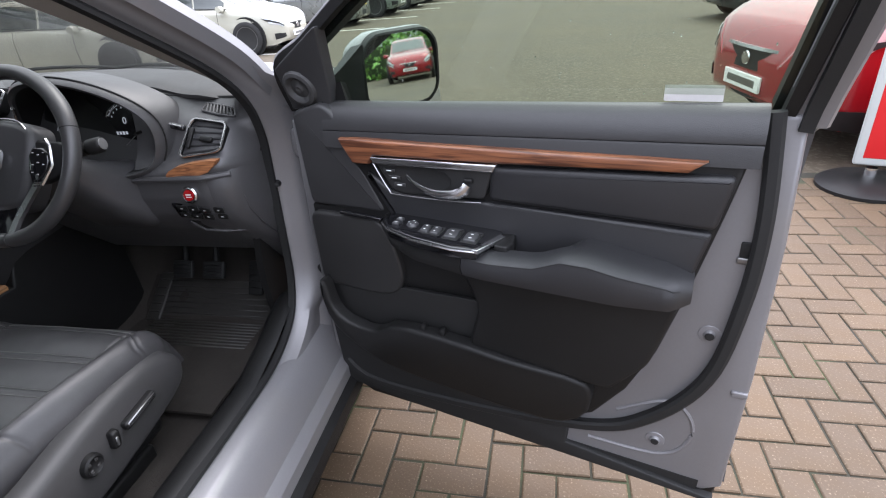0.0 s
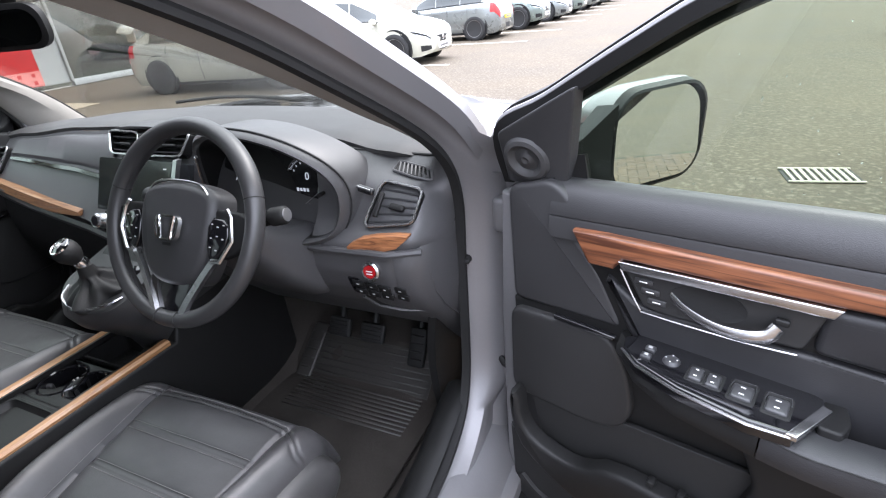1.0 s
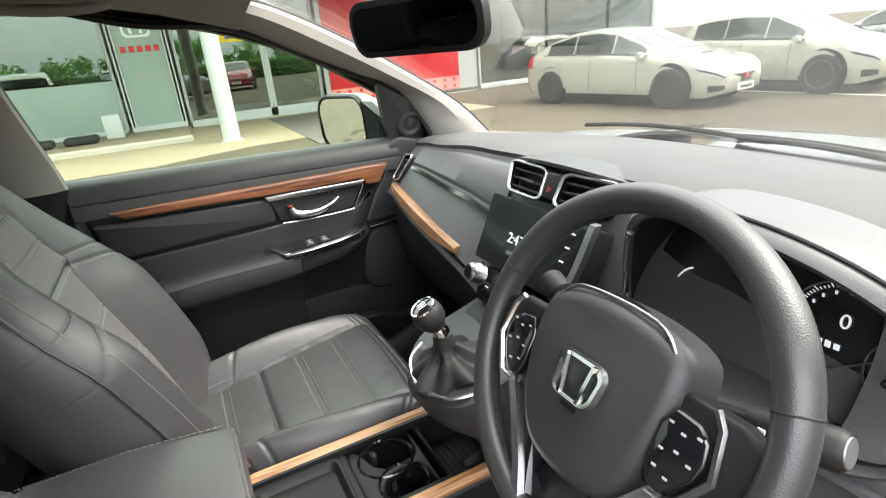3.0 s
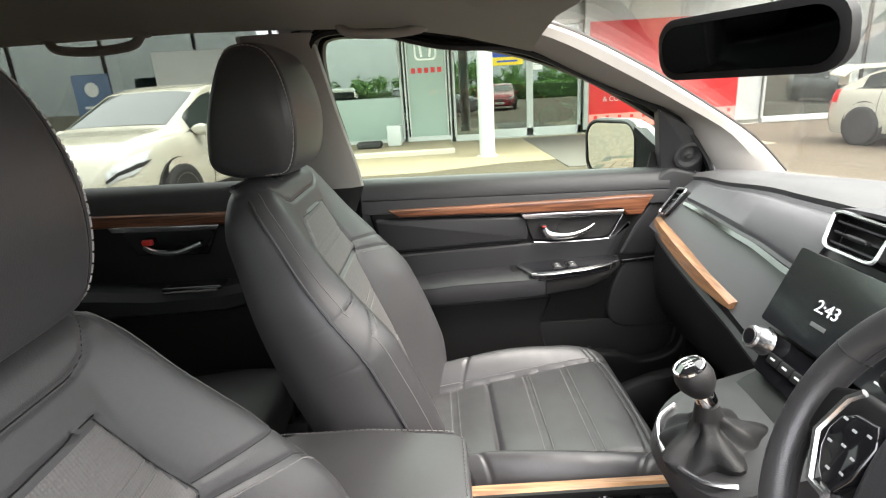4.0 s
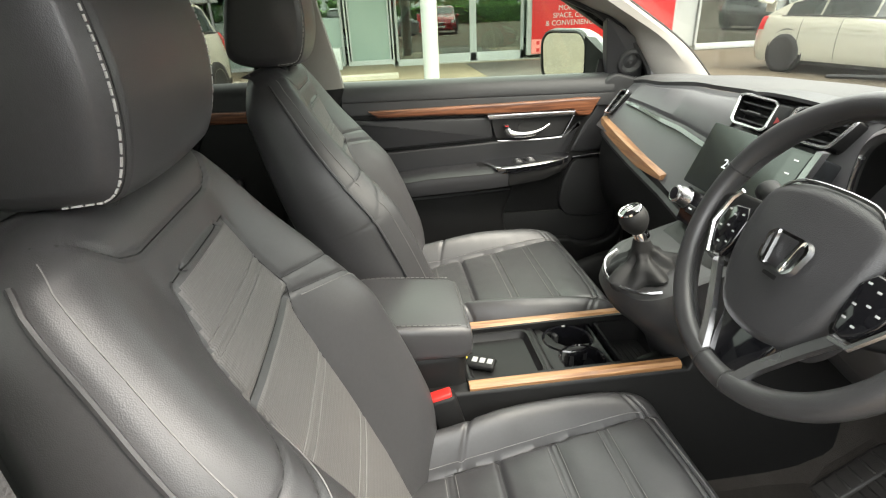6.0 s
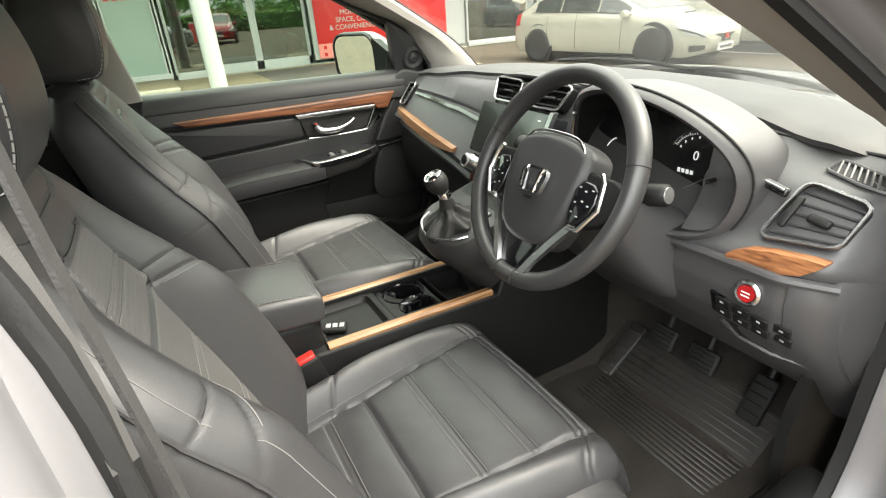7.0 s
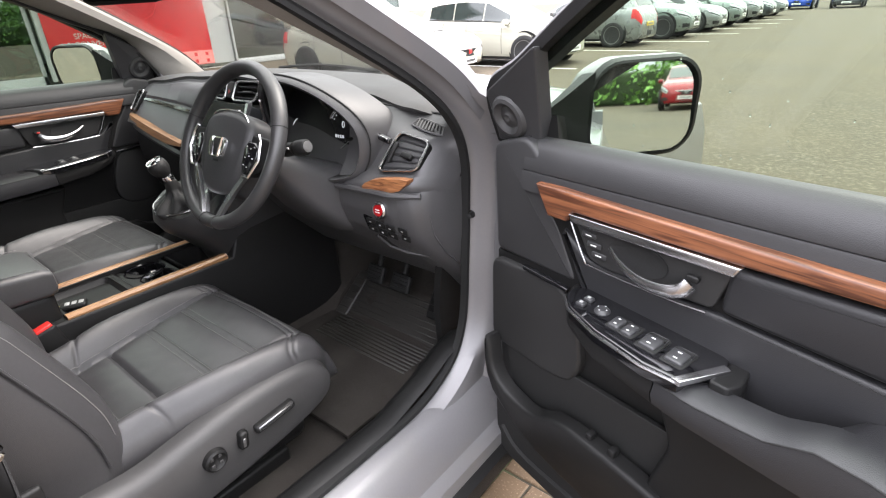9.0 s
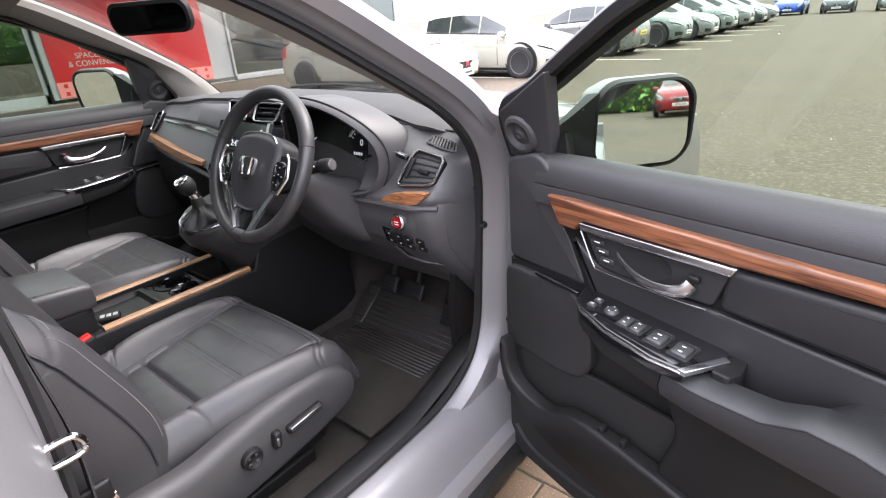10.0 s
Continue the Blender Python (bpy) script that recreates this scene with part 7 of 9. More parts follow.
part("holder_bridge", slab(smooth_line([(-0.085, -0.148), (0.085, -0.148), (0.078, -0.125), (0.010, -0.105), (0.004, -0.06), (0.012, -0.032), (0.08, -0.028), (0.085, -0.018), (-0.085, -0.018), (-0.08, -0.028), (-0.012, -0.030), (-0.01, -0.06), (-0.008, -0.105), (-0.075, -0.125)], 1, True), lambda u, v, w: V(cx + u, v, ZC - 0.004 - w), 0.03, 0.005), HARD, con)
# front bin
part("front_bin", loft([[V(cx + u, 0.045 + v, z) for u, v in rrect(w_, d_, 0.01)] for w_, d_, z in ((0.165, 0.112, ZC - 0.010), (0.165, 0.112, ZC - 0.002), (0.150, 0.10, ZC - 0.004), (0.142, 0.092, ZC - 0.055), (0.10, 0.05, ZC - 0.056), (0.02, 0.01, ZC - 0.056))], cap=False), HARD, con, "open black bin")
for i in range(7):
    part("bin_rib", rbox(0.12, 0.003, 0.002, 0.0008, Matrix.Translation((cx, 0.012 + i * 0.011, ZC - 0.055)), 1), RUBBER, con)
part("socket", lathe([(0.0, 0.006), (0.011, 0.007), (0.014, 0.004), (0.015, 0.0), (0.0, 0.0)], 18, aim((cx + 0.045, 0.088, ZC - 0.03), (0, -1, 0.25))), HARD, con, "power socket cover")
# arm rest box
lid = [(-0.305, 0.815), (-0.318, 0.822), (-0.46, 0.838), (-0.60, 0.836), (-0.62, 0.82)]
rings = []
for y, zt, zb, hw in ((-0.304, 0.806, 0.770, 0.086), (-0.308, 0.818, 0.762, 0.094), (-0.325, 0.826, 0.758, 0.098), (-0.46, 0.842, 0.765, 0.100), (-0.58, 0.842, 0.768, 0.100), (-0.625, 0.835, 0.77, 0.095), (-0.635, 0.815, 0.78, 0.085)):
    rings.append([V(cx + u, y, (zt + zb) / 2 + v) for u, v in rrect(hw * 2, zt - zb, 0.016, 4)])
ar = part("arm_rest", loft(rings), LEATHER, con, "padded black leather arm rest")
for sgn in (-1, 1):
    part("stitching", stitches([(cx + sgn * 0.090, y, 0.8275 + 0.014 * min(1, (-0.32 - y) / 0.14)) for y in np.linspace(-0.325, -0.61, 30)], 0.0045, 0.003, 0.0007), STITCH, ar)
part("stitching", stitches([(x, -0.312, 0.8205) for x in np.linspace(cx - 0.085, cx + 0.085, 20)], 0.0045, 0.003, 0.0007), STITCH, ar)
part("arm_rest_box", rbox(0.176, 0.30, 0.14, 0.02, Matrix.Translation((cx, -0.465, 0.70))), HARD, con)
# gear lever tower
rings = []
for k, (z, y0, y1, hw) in enumerate(((0.60, 0.11, 0.30, 0.080), (0.70, 0.07, 0.30, 0.096), (0.755, 0.020, 0.30, 0.108), (0.785, -0.014, 0.30, 0.114), (0.815, -0.030, 0.30, 0.116), (0.838, -0.026, 0.30, 0.113), (0.847, -0.010, 0.30, 0.104))):
    ring = []
    for q in np.linspace(0, math.pi, 18):
        ring.append(V(0.004 + hw * math.cos(q), y0 + (0.075) * (1 - math.sin(q)) + 0.0, z + 0.55 * max(0, (0.075) * (1 - math.sin(q)) - 0.02) * (1 if k > 3 else 0.6)))
    ring += [V(0.004 - hw, y1, z + 0.10 * (1 if k > 3 else 0.4)), V(0.004 + hw, y1, z + 0.10 * (1 if k > 3 else 0.4))]
    rings.append(ring)
part("gear_tower", loft(rings), SOFT, con, "black gear lever housing")
part("tower_chrome", tube(spline([(0.096, 0.03, 0.858), (0.070, -0.006, 0.849), (0.004, -0.024, 0.843), (-0.062, -0.006, 0.849), (-0.088, 0.03, 0.858)], 24), 0.0035, 6), CHROME, con, "satin chrome rim")
part("tower_top", slab(smooth_line([(-0.088, 0.095), (0.092, 0.095), (0.095, 0.185), (-0.09, 0.185)], 1, True), lambda u, v, w: V(u, v, 0.875 + (v - 0.09) * 0.6 - w), 0.03, 0.006), HARD, con)
for k in range(3):
    part("console_switch", rbox(0.028, 0.022, 0.008, 0.003, Matrix.Translation((0.068, 0.035 + 0.03 * k, 0.852 + 0.016 * k)) @ pose(0, 0, 0, 30)), GLOSS, con, "small switch")
gl_ = thing("gear_lever", "black gear lever with a chrome-topped knob and leather boot", "gear lever")
rings = []
for k in range(25):
    s = k / 24
    r = pw(s, [(0, 0.062), (0.12, 0.066), (0.30, 0.062), (0.48, 0.044), (0.60, 0.026), (0.75, 0.019), (1.0, 0.0145)])
    fold = 0.013 * math.sin(math.pi * min(1, s * 1.35)) ** 0.7 if s < 0.74 else 0.0
    c = V(0.008, 0.042, 0.842).lerp(V(0.011, 0.026, 0.925), s)
    rings.append([c + V((r + fold * (0.6 * math.sin(5 * q + 5 * s) + 0.4 * math.sin(9 * q + 1.3))) * math.cos(q), (r * 1.05 + fold * (0.6 * math.sin(5 * q + 5 * s) + 0.4 * math.sin(9 * q + 1.3))) * math.sin(q), 0.006 * math.sin(4 * q + 7 * s) * (1 - s) + 0.012 * math.sin(q) * (1 - s) * 2) for q in np.linspace(0, 2 * math.pi, 64, endpoint=False)])
part("boot", loft(rings), BOOT, gl_, "folded black leather boot")
ax = V(-0.003, -0.028, 0.055).normalized()
k0 = V(0.011, 0.028, 0.925)
part("collar", lathe([(0.0, 0.02), (0.0125, 0.02), (0.0145, 0.014), (0.0145, 0.003), (0.012, 0.0), (0.0, 0.0)], 20, aim(k0, ax)), BRIGHT, gl_, "chrome collar")
kn = part("knob", lathe([(0.0, 0.0), (0.013, 0.0), (0.018, 0.006), (0.0245, 0.018), (0.0262, 0.030), (0.0245, 0.040), (0.020, 0.0465), (0.0, 0.048)], 26, aim(k0 + ax * 0.018, ax)), BOOT, gl_)
part("knob_cap", lathe([(0.0, 0.0025), (0.012, 0.0022), (0.019, 0.0), (0.0, -0.002)], 24, aim(k0 + ax * 0.0655, ax)), GLOSS, kn, "gloss black cap")
part("cap_ring", lathe([(0.0185, 0.0), (0.0195, 0.0016), (0.0215, 0.0012), (0.0222, -0.002)], 24, aim(k0 + ax * 0.0652, ax)), BRIGHT, kn, "bright ring")
cm = aim(k0 + ax * 0.0683, ax)
for u in (-0.006, 0.0, 0.006):
    part("shift_line", rbox(0.0014, 0.014, 0.0006, 0.0002, cm @ Matrix.Translation((u, 0, 0)), 1), WHITE_MARK, kn)
part("shift_line", rbox(0.0135, 0.0014, 0.0006, 0.0002, cm, 1), WHITE_MARK, kn)
ad = thing("power_adaptor", "small black adaptor plugged in at the console bin", "adaptor")
part("body", rbox(0.026, 0.050, 0.030, 0.005, Matrix.Translation((cx + 0.048, 0.060, ZC - 0.026)) @ pose(0, 0, 0, 18)), HARD, ad)
part("marking", rbox(0.012, 0.003, 0.006, 0.0005, Matrix.Translation((cx + 0.048, 0.0355, ZC - 0.028)) @ pose(0, 0, 0, 18), 1), GREY_KEY, ad)
# key in the tray
key = thing("car_key", "black car key with silver buttons and a yellow tag", "key")
km = Matrix.Translation((cx + 0.018, -0.278, ZC - 0.003)) @ pose(0, 0, 0, 0, 0, -25)
part("fob", rbox(0.034, 0.058, 0.013, 0.005, km), HARD, key)
for k in range(3):
    part("fob_button", rbox(0.016, 0.011, 0.002, 0.001, km @ Matrix.Translation((0, -0.012 + 0.015 * k, 0.0068)), 1), GREY_KEY, key)
part("tag", rbox(0.014, 0.024, 0.004, 0.001, km @ Matrix.Translation((-0.008, -0.042, -0.003))), YELLOW, key, "yellow key tag")
part("ring", tube([km @ V(0.008 * math.cos(q), -0.034 + 0.008 * math.sin(q), -0.002) for q in np.linspace(0, 6.28, 16, endpoint=False)], 0.0009, 6, closed=True), BRIGHT, key)

# ---- ground ----
TARMAC = mat("wet_tarmac", (0.076, 0.062, 0.044), 0.85, spec=0.25, bump=0.9, bump_scale=70, var=0.50, scale=0.5, fine=60, rvar=0.16, dirt=(0.175, 0.155, 0.115), dirt_scale=26, dirt_at=0.61)
SAND = mat("beige_paving", (0.235, 0.193, 0.132), 0.75, bump=0.4, bump_scale=40, var=0.16, scale=0.6, fine=30)
JOINT = mat("joint_sand", (0.024, 0.022, 0.014), 0.95, bump=0.8, bump_scale=180, var=0.4, dirt=(0.06, 0.085, 0.03), dirt_scale=3.0, dirt_at=0.6)
PAVER = mat("concrete_block", (0.076, 0.048, 0.0245), 0.72, bump=0.7, bump_scale=110, var=0.24, scale=9, fine=260, random=0.45, rvar=0.15, dirt=(0.32, 0.255, 0.17), dirt_scale=150, dirt_at=0.69)
KERB = mat("kerb_stone", (0.38, 0.35, 0.29), 0.8, bump=0.4, bump_scale=60)
LINE = mat("worn_white_line", (0.62, 0.61, 0.57), 0.7, var=0.25, scale=14, dirt=(0.2, 0.19, 0.16), dirt_scale=9, dirt_at=0.6)
WHITE_PAINT = mat("white_car_paint", (0.40, 0.392, 0.325), 0.18, var=0.03, scale=1.5, coat=0.7, rvar=0.04, spec=0.5)
RED_PAINT = mat("red_car_paint", (0.27, 0.008, 0.013), 0.22, metal=0.2, var=0.05, scale=1.5, coat=0.9, rvar=0.04)
GREY_PAINT = mat("grey_car_paint", (0.22, 0.235, 0.23), 0.28, metal=0.6, var=0.05, coat=0.7, rvar=0.04)
DARK_PAINT = mat("dark_car_paint", (0.05, 0.06, 0.065), 0.22, metal=0.4, var=0.05, coat=0.8, rvar=0.04)
BLUE_PAINT = mat("blue_car_paint", (0.02, 0.07, 0.42), 0.22, metal=0.3, var=0.05, coat=0.8, rvar=0.04)
GREEN_PAINT = mat("grey_green_paint", (0.20, 0.24, 0.22), 0.28, metal=0.6, var=0.05, coat=0.7, rvar=0.04)
FARGLASS = mat("dark_window", (0.022, 0.030, 0.028), 0.06, var=0.4, scale=3, spec=0.6, rvar=0.02, coat=0.3)
LAMP = mat("lamp_glass", (0.55, 0.57, 0.58), 0.10, var=0.25, scale=30, metal=0.4)
TAIL = mat("tail_lamp", (0.50, 0.015, 0.015), 0.15, var=0.2, scale=20)
TYRE = mat("tyre", (0.018, 0.018, 0.018), 0.8, bump=0.3, bump_scale=90)
ALLOY = mat("alloy_wheel", (0.42, 0.43, 0.44), 0.3, metal=0.8, var=0.08)
PLATE_W = mat("white_plate", (0.80, 0.80, 0.78), 0.4)
PLATE_Y = mat("yellow_plate", (0.72, 0.52, 0.05), 0.4)
FRAME_W = mat("white_frame", (0.42, 0.44, 0.43), 0.4, var=0.04)
SHOPGLASS = glass_mat("shop_glass", (0.55, 0.66, 0.60), 0.20)
FROSTED = mat("frosted_panel", (0.27, 0.345, 0.31), 0.35, var=0.06, scale=1.0)
PANEL_GREY = mat("grey_cladding", (0.30, 0.33, 0.32), 0.35, metal=0.2, var=0.06, scale=0.8)
SIGN_RED = mat("red_banner", (0.52, 0.014, 0.016), 0.4, var=0.06)
SIGN_BLUE = mat("blue_sign", (0.02, 0.07, 0.38), 0.4)
SIGN_YELLOW = mat("yellow_sign", (0.85, 0.60, 0.02), 0.4)
LEAF = mat("hedge_leaf", (0.12, 0.25, 0.045), 0.6, var=0.5, scale=8, random=0.5)
SHOPFLOOR = mat("shop_floor", (0.46, 0.45, 0.41), 0.25, var=0.08)
SHOPWALL = mat("shop_wall", (0.52, 0.56, 0.51), 0.7, var=0.08)

G0 = -0.010
tagged(part("ground", surface(lambda u, v: (lerp(-260, 260, u), lerp(-260, 260, v), G0), 8, 8), TARMAC, None), "pale wet tarmac of a car park", "ground", kind="structure")
tagged(part("forecourt", slab([(-30, -14), (-8.6, -14), (-8.6, -0.6), (-9.2, 0.9), (-9.6, 6.3), (-30, 6.3)], lambda u, v, w: V(u, v, 0.0 - w), 0.012, 0.004), SAND, None), "beige paving before the showroom", "pavement", kind="structure")
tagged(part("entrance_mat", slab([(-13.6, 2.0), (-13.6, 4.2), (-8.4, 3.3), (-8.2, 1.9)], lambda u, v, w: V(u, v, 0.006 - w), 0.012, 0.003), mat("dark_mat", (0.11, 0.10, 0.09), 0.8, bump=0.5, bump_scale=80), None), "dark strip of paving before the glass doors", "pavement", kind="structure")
kb = tagged(part("kerb", loft([[V(x, y, z) for x, z in ((-11.35, 0.0), (-11.35, 0.09), (-11.32, 0.11), (-11.22, 0.11), (-11.19, 0.08), (-11.19, 0.0))] for y in (-9.0, -4.0, 0.1)]), KERB, None), "pale concrete kerb", "kerb", kind="structure")
tagged(part("planter_bed", slab([(-13.8, -9), (-11.36, -9), (-11.36, 0.1), (-13.8, 0.1)], lambda u, v, w: V(u, v, 0.085 - w), 0.085, 0.004), SAND, None), "beige strip behind the kerb", "pavement", kind="structure")
for k, (x0, x1, y) in enumerate(((-8.6, -3.7, 10.2), (-8.6, -3.2, 14.4), (-8.6, -3.0, 17.6), (-8.6, -2.9, 21.0), (-8.6, -2.8, 24.2), (-8.6, -2.7, 27.5), (-8.6, -2.7, 31.0))):
    tagged(part("bay_line", slab([(x0, y - 0.05), (x1, y - 0.05), (x1, y + 0.05), (x0, y + 0.05)], lambda u, v, w: V(u, v, G0 + 0.004 - w), 0.003, 0.001), LINE, None), "worn white parking bay line", "road marking", kind="structure")
dr_ = thing("drain_grate", "dark iron drain grate set in the tarmac", "drain", Matrix.Translation((2.02, 3.75, G0)) @ pose(0, 0, 0, 0, 0, 8))
part("pit", slab(rrect(0.46, 0.30, 0.01), lambda u, v, w: V(u, v, 0.004 - w), 0.003, 0.001), RUBBER, dr_)
for k in range(9):
    part("bar", rbox(0.022, 0.27, 0.012, 0.003, Matrix.Translation((-0.19 + 0.0475 * k, 0, 0.010)), 1), KERB, dr_)
for s in (-1, 1):
    part("frame_bar", rbox(0.46, 0.02, 0.012, 0.003, Matrix.Translation((0, s * 0.145, 0.010)), 1), KERB, dr_)


# ---- parked cars: local x forwards, y to the left, z up ----
ROOFS = {
    "hatch": [(-0.5, 0.42), (-0.492, 0.56), (-0.462, 0.70), (-0.405, 0.905), (-0.30, 0.97), (-0.10, 1.0), (0.05, 0.965), (0.27, 0.665), (0.36, 0.615), (0.44, 0.560), (0.478, 0.495), (0.493, 0.42), (0.5, 0.34)],
    "fast": [(-0.5, 0.40), (-0.492, 0.56), (-0.472, 0.695), (-0.43, 0.75), (-0.33, 0.88), (-0.20, 0.975), (-0.07, 1.0), (0.03, 0.955), (0.255, 0.655), (0.35, 0.600), (0.43, 0.545), (0.474, 0.475), (0.492, 0.40), (0.5, 0.32)],
    "suv": [(-0.5, 0.45), (-0.494, 0.58), (-0.475, 0.70), (-0.425, 0.925), (-0.33, 0.975), (-0.10, 1.0), (0.02, 0.985), (0.09, 0.945), (0.275, 0.685), (0.36, 0.655), (0.44, 0.605), (0.478, 0.540), (0.493, 0.46), (0.5, 0.38)],
}
BELTS = {
    "hatch": [(-0.5, 0.40), (-0.492, 0.53), (-0.46, 0.655), (-0.35, 0.668), (0.0, 0.632), (0.25, 0.610), (0.36, 0.580), (0.44, 0.53), (0.478, 0.47), (0.493, 0.40), (0.5, 0.33)],
    "fast": [(-0.5, 0.38), (-0.492, 0.53), (-0.46, 0.66), (-0.35, 0.665), (0.0, 0.640), (0.25, 0.605), (0.36, 0.565), (0.44, 0.51), (0.474, 0.45), (0.492, 0.385), (0.5, 0.31)],
    "suv": [(-0.5, 0.43), (-0.494, 0.56), (-0.46, 0.665), (-0.35, 0.665), (0.0, 0.640), (0.25, 0.625), (0.36, 0.605), (0.44, 0.565), (0.478, 0.51), (0.493, 0.44), (0.5, 0.37)],
}
# where the windscreen and the rear glass lie along the car
SPANS = {"hatch": ((0.075, 0.255), (-0.453, -0.412)), "fast": ((0.05, 0.240), (-0.42, -0.23)), "suv": ((0.10, 0.262), (-0.467, -0.432))}
WIDTHS = [(-0.5, 0.72), (-0.49, 0.84), (-0.46, 0.93), (-0.38, 0.985), (-0.1, 1.0), (0.20, 1.0), (0.34, 0.985), (0.41, 0.94), (0.455, 0.855), (0.482, 0.74), (0.495, 0.62), (0.5, 0.52)]


def parked_car(name, label, m, paint, L=4.2, W=1.76, H=1.50, shape="hatch", group="parked cars", rims=None, cladding=False):
    """A parked car: one skin from sill to roof, with glass, lamps and trim laid on it."""
    cr = thing(name, label, "car", m, group=group)
    suv = shape == "suv"
    rims = rims or ALLOY
    clear = 0.23 if suv else 0.17
    roof_l, belt_l = ROOFS[shape], BELTS[shape]
    (w0, w1), (r0, r1) = SPANS[shape]

    def section(q):
        """The half section at q along the car: (y, z) from the sill to the middle of the roof."""
        zt, zb, hw = pw(q, roof_l) * H, pw(q, belt_l) * H, pw(q, WIDTHS) * W / 2
        lo = clear + pw(abs(q), [(0.44, 0.0), (0.48, 0.05), (0.5, 0.12)])
        g = max(0.0, min(1.0, (zt - zb) / (0.30 * H)))
        rw = hw * lerp(0.80, 0.715, g)
        edge = lerp(0.018, 0.055, g)
        return [(0.93 * hw, lo), (0.975 * hw, lerp(lo, zb, 0.16)), (0.995 * hw, lerp(lo, zb, 0.34)), (1.0 * hw, lerp(lo, zb, 0.56)), (0.985 * hw, lerp(lo, zb, 0.78)), (0.965 * hw, lerp(lo, zb, 0.90)),
                (0.925 * hw, zb), (lerp(0.90 * hw, rw, 0.18), lerp(zb + 0.012, zt - edge, 0.14)), (lerp(0.915 * hw, rw, 0.60), lerp(zb, zt - edge, 0.58)), (rw, zt - edge), (rw * 0.90, zt - edge * 0.42), (rw * 0.5, zt - edge * 0.10), (0.0, zt)]

    KNOTS = [0, 0.10, 0.22, 0.36, 0.47, 0.53, 0.58, 0.63, 0.74, 0.85, 0.89, 0.95, 1.0]

    def skin(q, t_, side=1, lift=0.0):
        """The point at q along and t_ round the car, lifted off the skin."""
        def raw(q_, k_):
            sec = section(q_)
            return V(q_ * L, pw(k_, list(zip(KNOTS, [p[0] for p in sec]))), pw(k_, list(zip(KNOTS, [p[1] for p in sec]))))
        p = raw(q, t_)
        if lift:
            n = (raw(min(0.5, q + 0.004), t_) - raw(max(-0.5, q - 0.004), t_)).cross(raw(q, min(1, t_ + 0.01)) - raw(q, max(0, t_ - 0.01)))
            if n.length > 1e-9:
                n.normalize()
                if n.dot(V(0, p.y, p.z - 0.55 * H)) < 0 and abs(q) < 0.48:
                    n.negate()
                if abs(q) >= 0.48 and n.x * q < 0:
                    n.negate()
                p = p + n * lift
        return V(p.x, p.y * side, p.z)

    rings = []
    for q in sorted({*np.round(np.linspace(-0.46, 0.46, 41), 4), -0.5, -0.498, -0.494, -0.488, -0.48, -0.47, 0.47, 0.478, 0.486, 0.493, 0.498, 0.5}):
        sec = section(q)
        half = spline([V(q * L, y, z) for y, z in sec], 36)
        rings.append(half + [V(p.x, -p.y, p.z) for p in half[-2::-1]])
    part("body", loft(rings), paint, cr, sharp=48)

    def patch(nm, q0, q1, t0, t1, mt, side, lift=0.008, nu=10, nv=6, parent=cr, lb="", slant=(0.0, 0.0), trim=None):
        """A pane or lamp that follows the skin; slant: shifts of its lower and upper ends along the car."""
        def f(u, v):
            k = lerp(t0, t1, v)
            if trim:
                k = min(k, trim(lerp(q0, q1, u)))
            return skin(lerp(q0 + slant[0] * (1 - v), q1 + slant[1] * v, u), k, side, lift)
        bm = surface(f, nu, nv, 0.003)
        if side < 0:
            bmesh.ops.reverse_faces(bm, faces=bm.faces[:])
        return part(nm, bm, mt, parent, lb)

    # side glass runs to a point at the foot of the windscreen pillar and at the tail
    def glass_top(q):
        g = (pw(q, roof_l) - pw(q, belt_l))
        return 0.625 + 0.20 * max(0.0, min(1.0, (g - 0.045) / 0.12))
    back = {"hatch": -0.36, "fast": -0.34, "suv": -0.40}[shape]
    for sd in (1, -1):
        for q0, q1 in ((w1 - 0.055, 0.035), (0.025, -0.175), (-0.185, back)):
            patch("side_glass", q0, q1, 0.612, 0.828, FARGLASS, sd, trim=glass_top)
        patch("window_line", w1 - 0.03, back - 0.02, 0.594, 0.606, RUBBER, sd, 0.010, 24, 1)
        patch("windscreen", w0, w1, 0.872, 1.0, FARGLASS, sd, 0.006, 10, 8)
        patch("rear_glass", r0, r1, 0.872, 1.0, FARGLASS, sd, 0.006, 8, 8)
        lamp = patch("headlamp", 0.395, 0.489, 0.425, 0.545, LAMP, sd, 0.010, 14, 5, lb="clear headlamp", slant=(0.045, 0.0))
        patch("lamp_bezel", 0.40, 0.491, 0.455, 0.485, RUBBER, sd, 0.013, 12, 2, parent=lamp, slant=(0.03, 0.0))
        patch("tail_lamp", -0.496, -0.43, 0.44, 0.60, TAIL, sd, 0.010, 10, 5, lb="red tail lamp", slant=(0.0, 0.0))
        patch("lower_intake", 0.452, 0.492, 0.10, 0.24, RUBBER, sd, 0.010, 8, 4)
        patch("sill_trim", -0.46 if cladding else -0.235, 0.455 if cladding else 0.235, 0.0, 0.13 if cladding else 0.05, RUBBER, sd, 0.010, 24, 3)
        for q in (0.165, -0.075, -0.245):
            patch("door_line", q - 0.0012, q + 0.0012, 0.10, 0.575, RUBBER, sd, 0.003, 1, 16, slant=(0.0, -0.0))
        for q in (0.0, -0.205):
            patch("door_handle", q, q + 0.045, 0.475, 0.49, paint, sd, 0.022, 6, 2)
        patch("crease", 0.36, -0.42, 0.425, 0.432, paint, sd, 0.006, 24, 1)
        c = skin(w1 - 0.055, 0.62, sd)
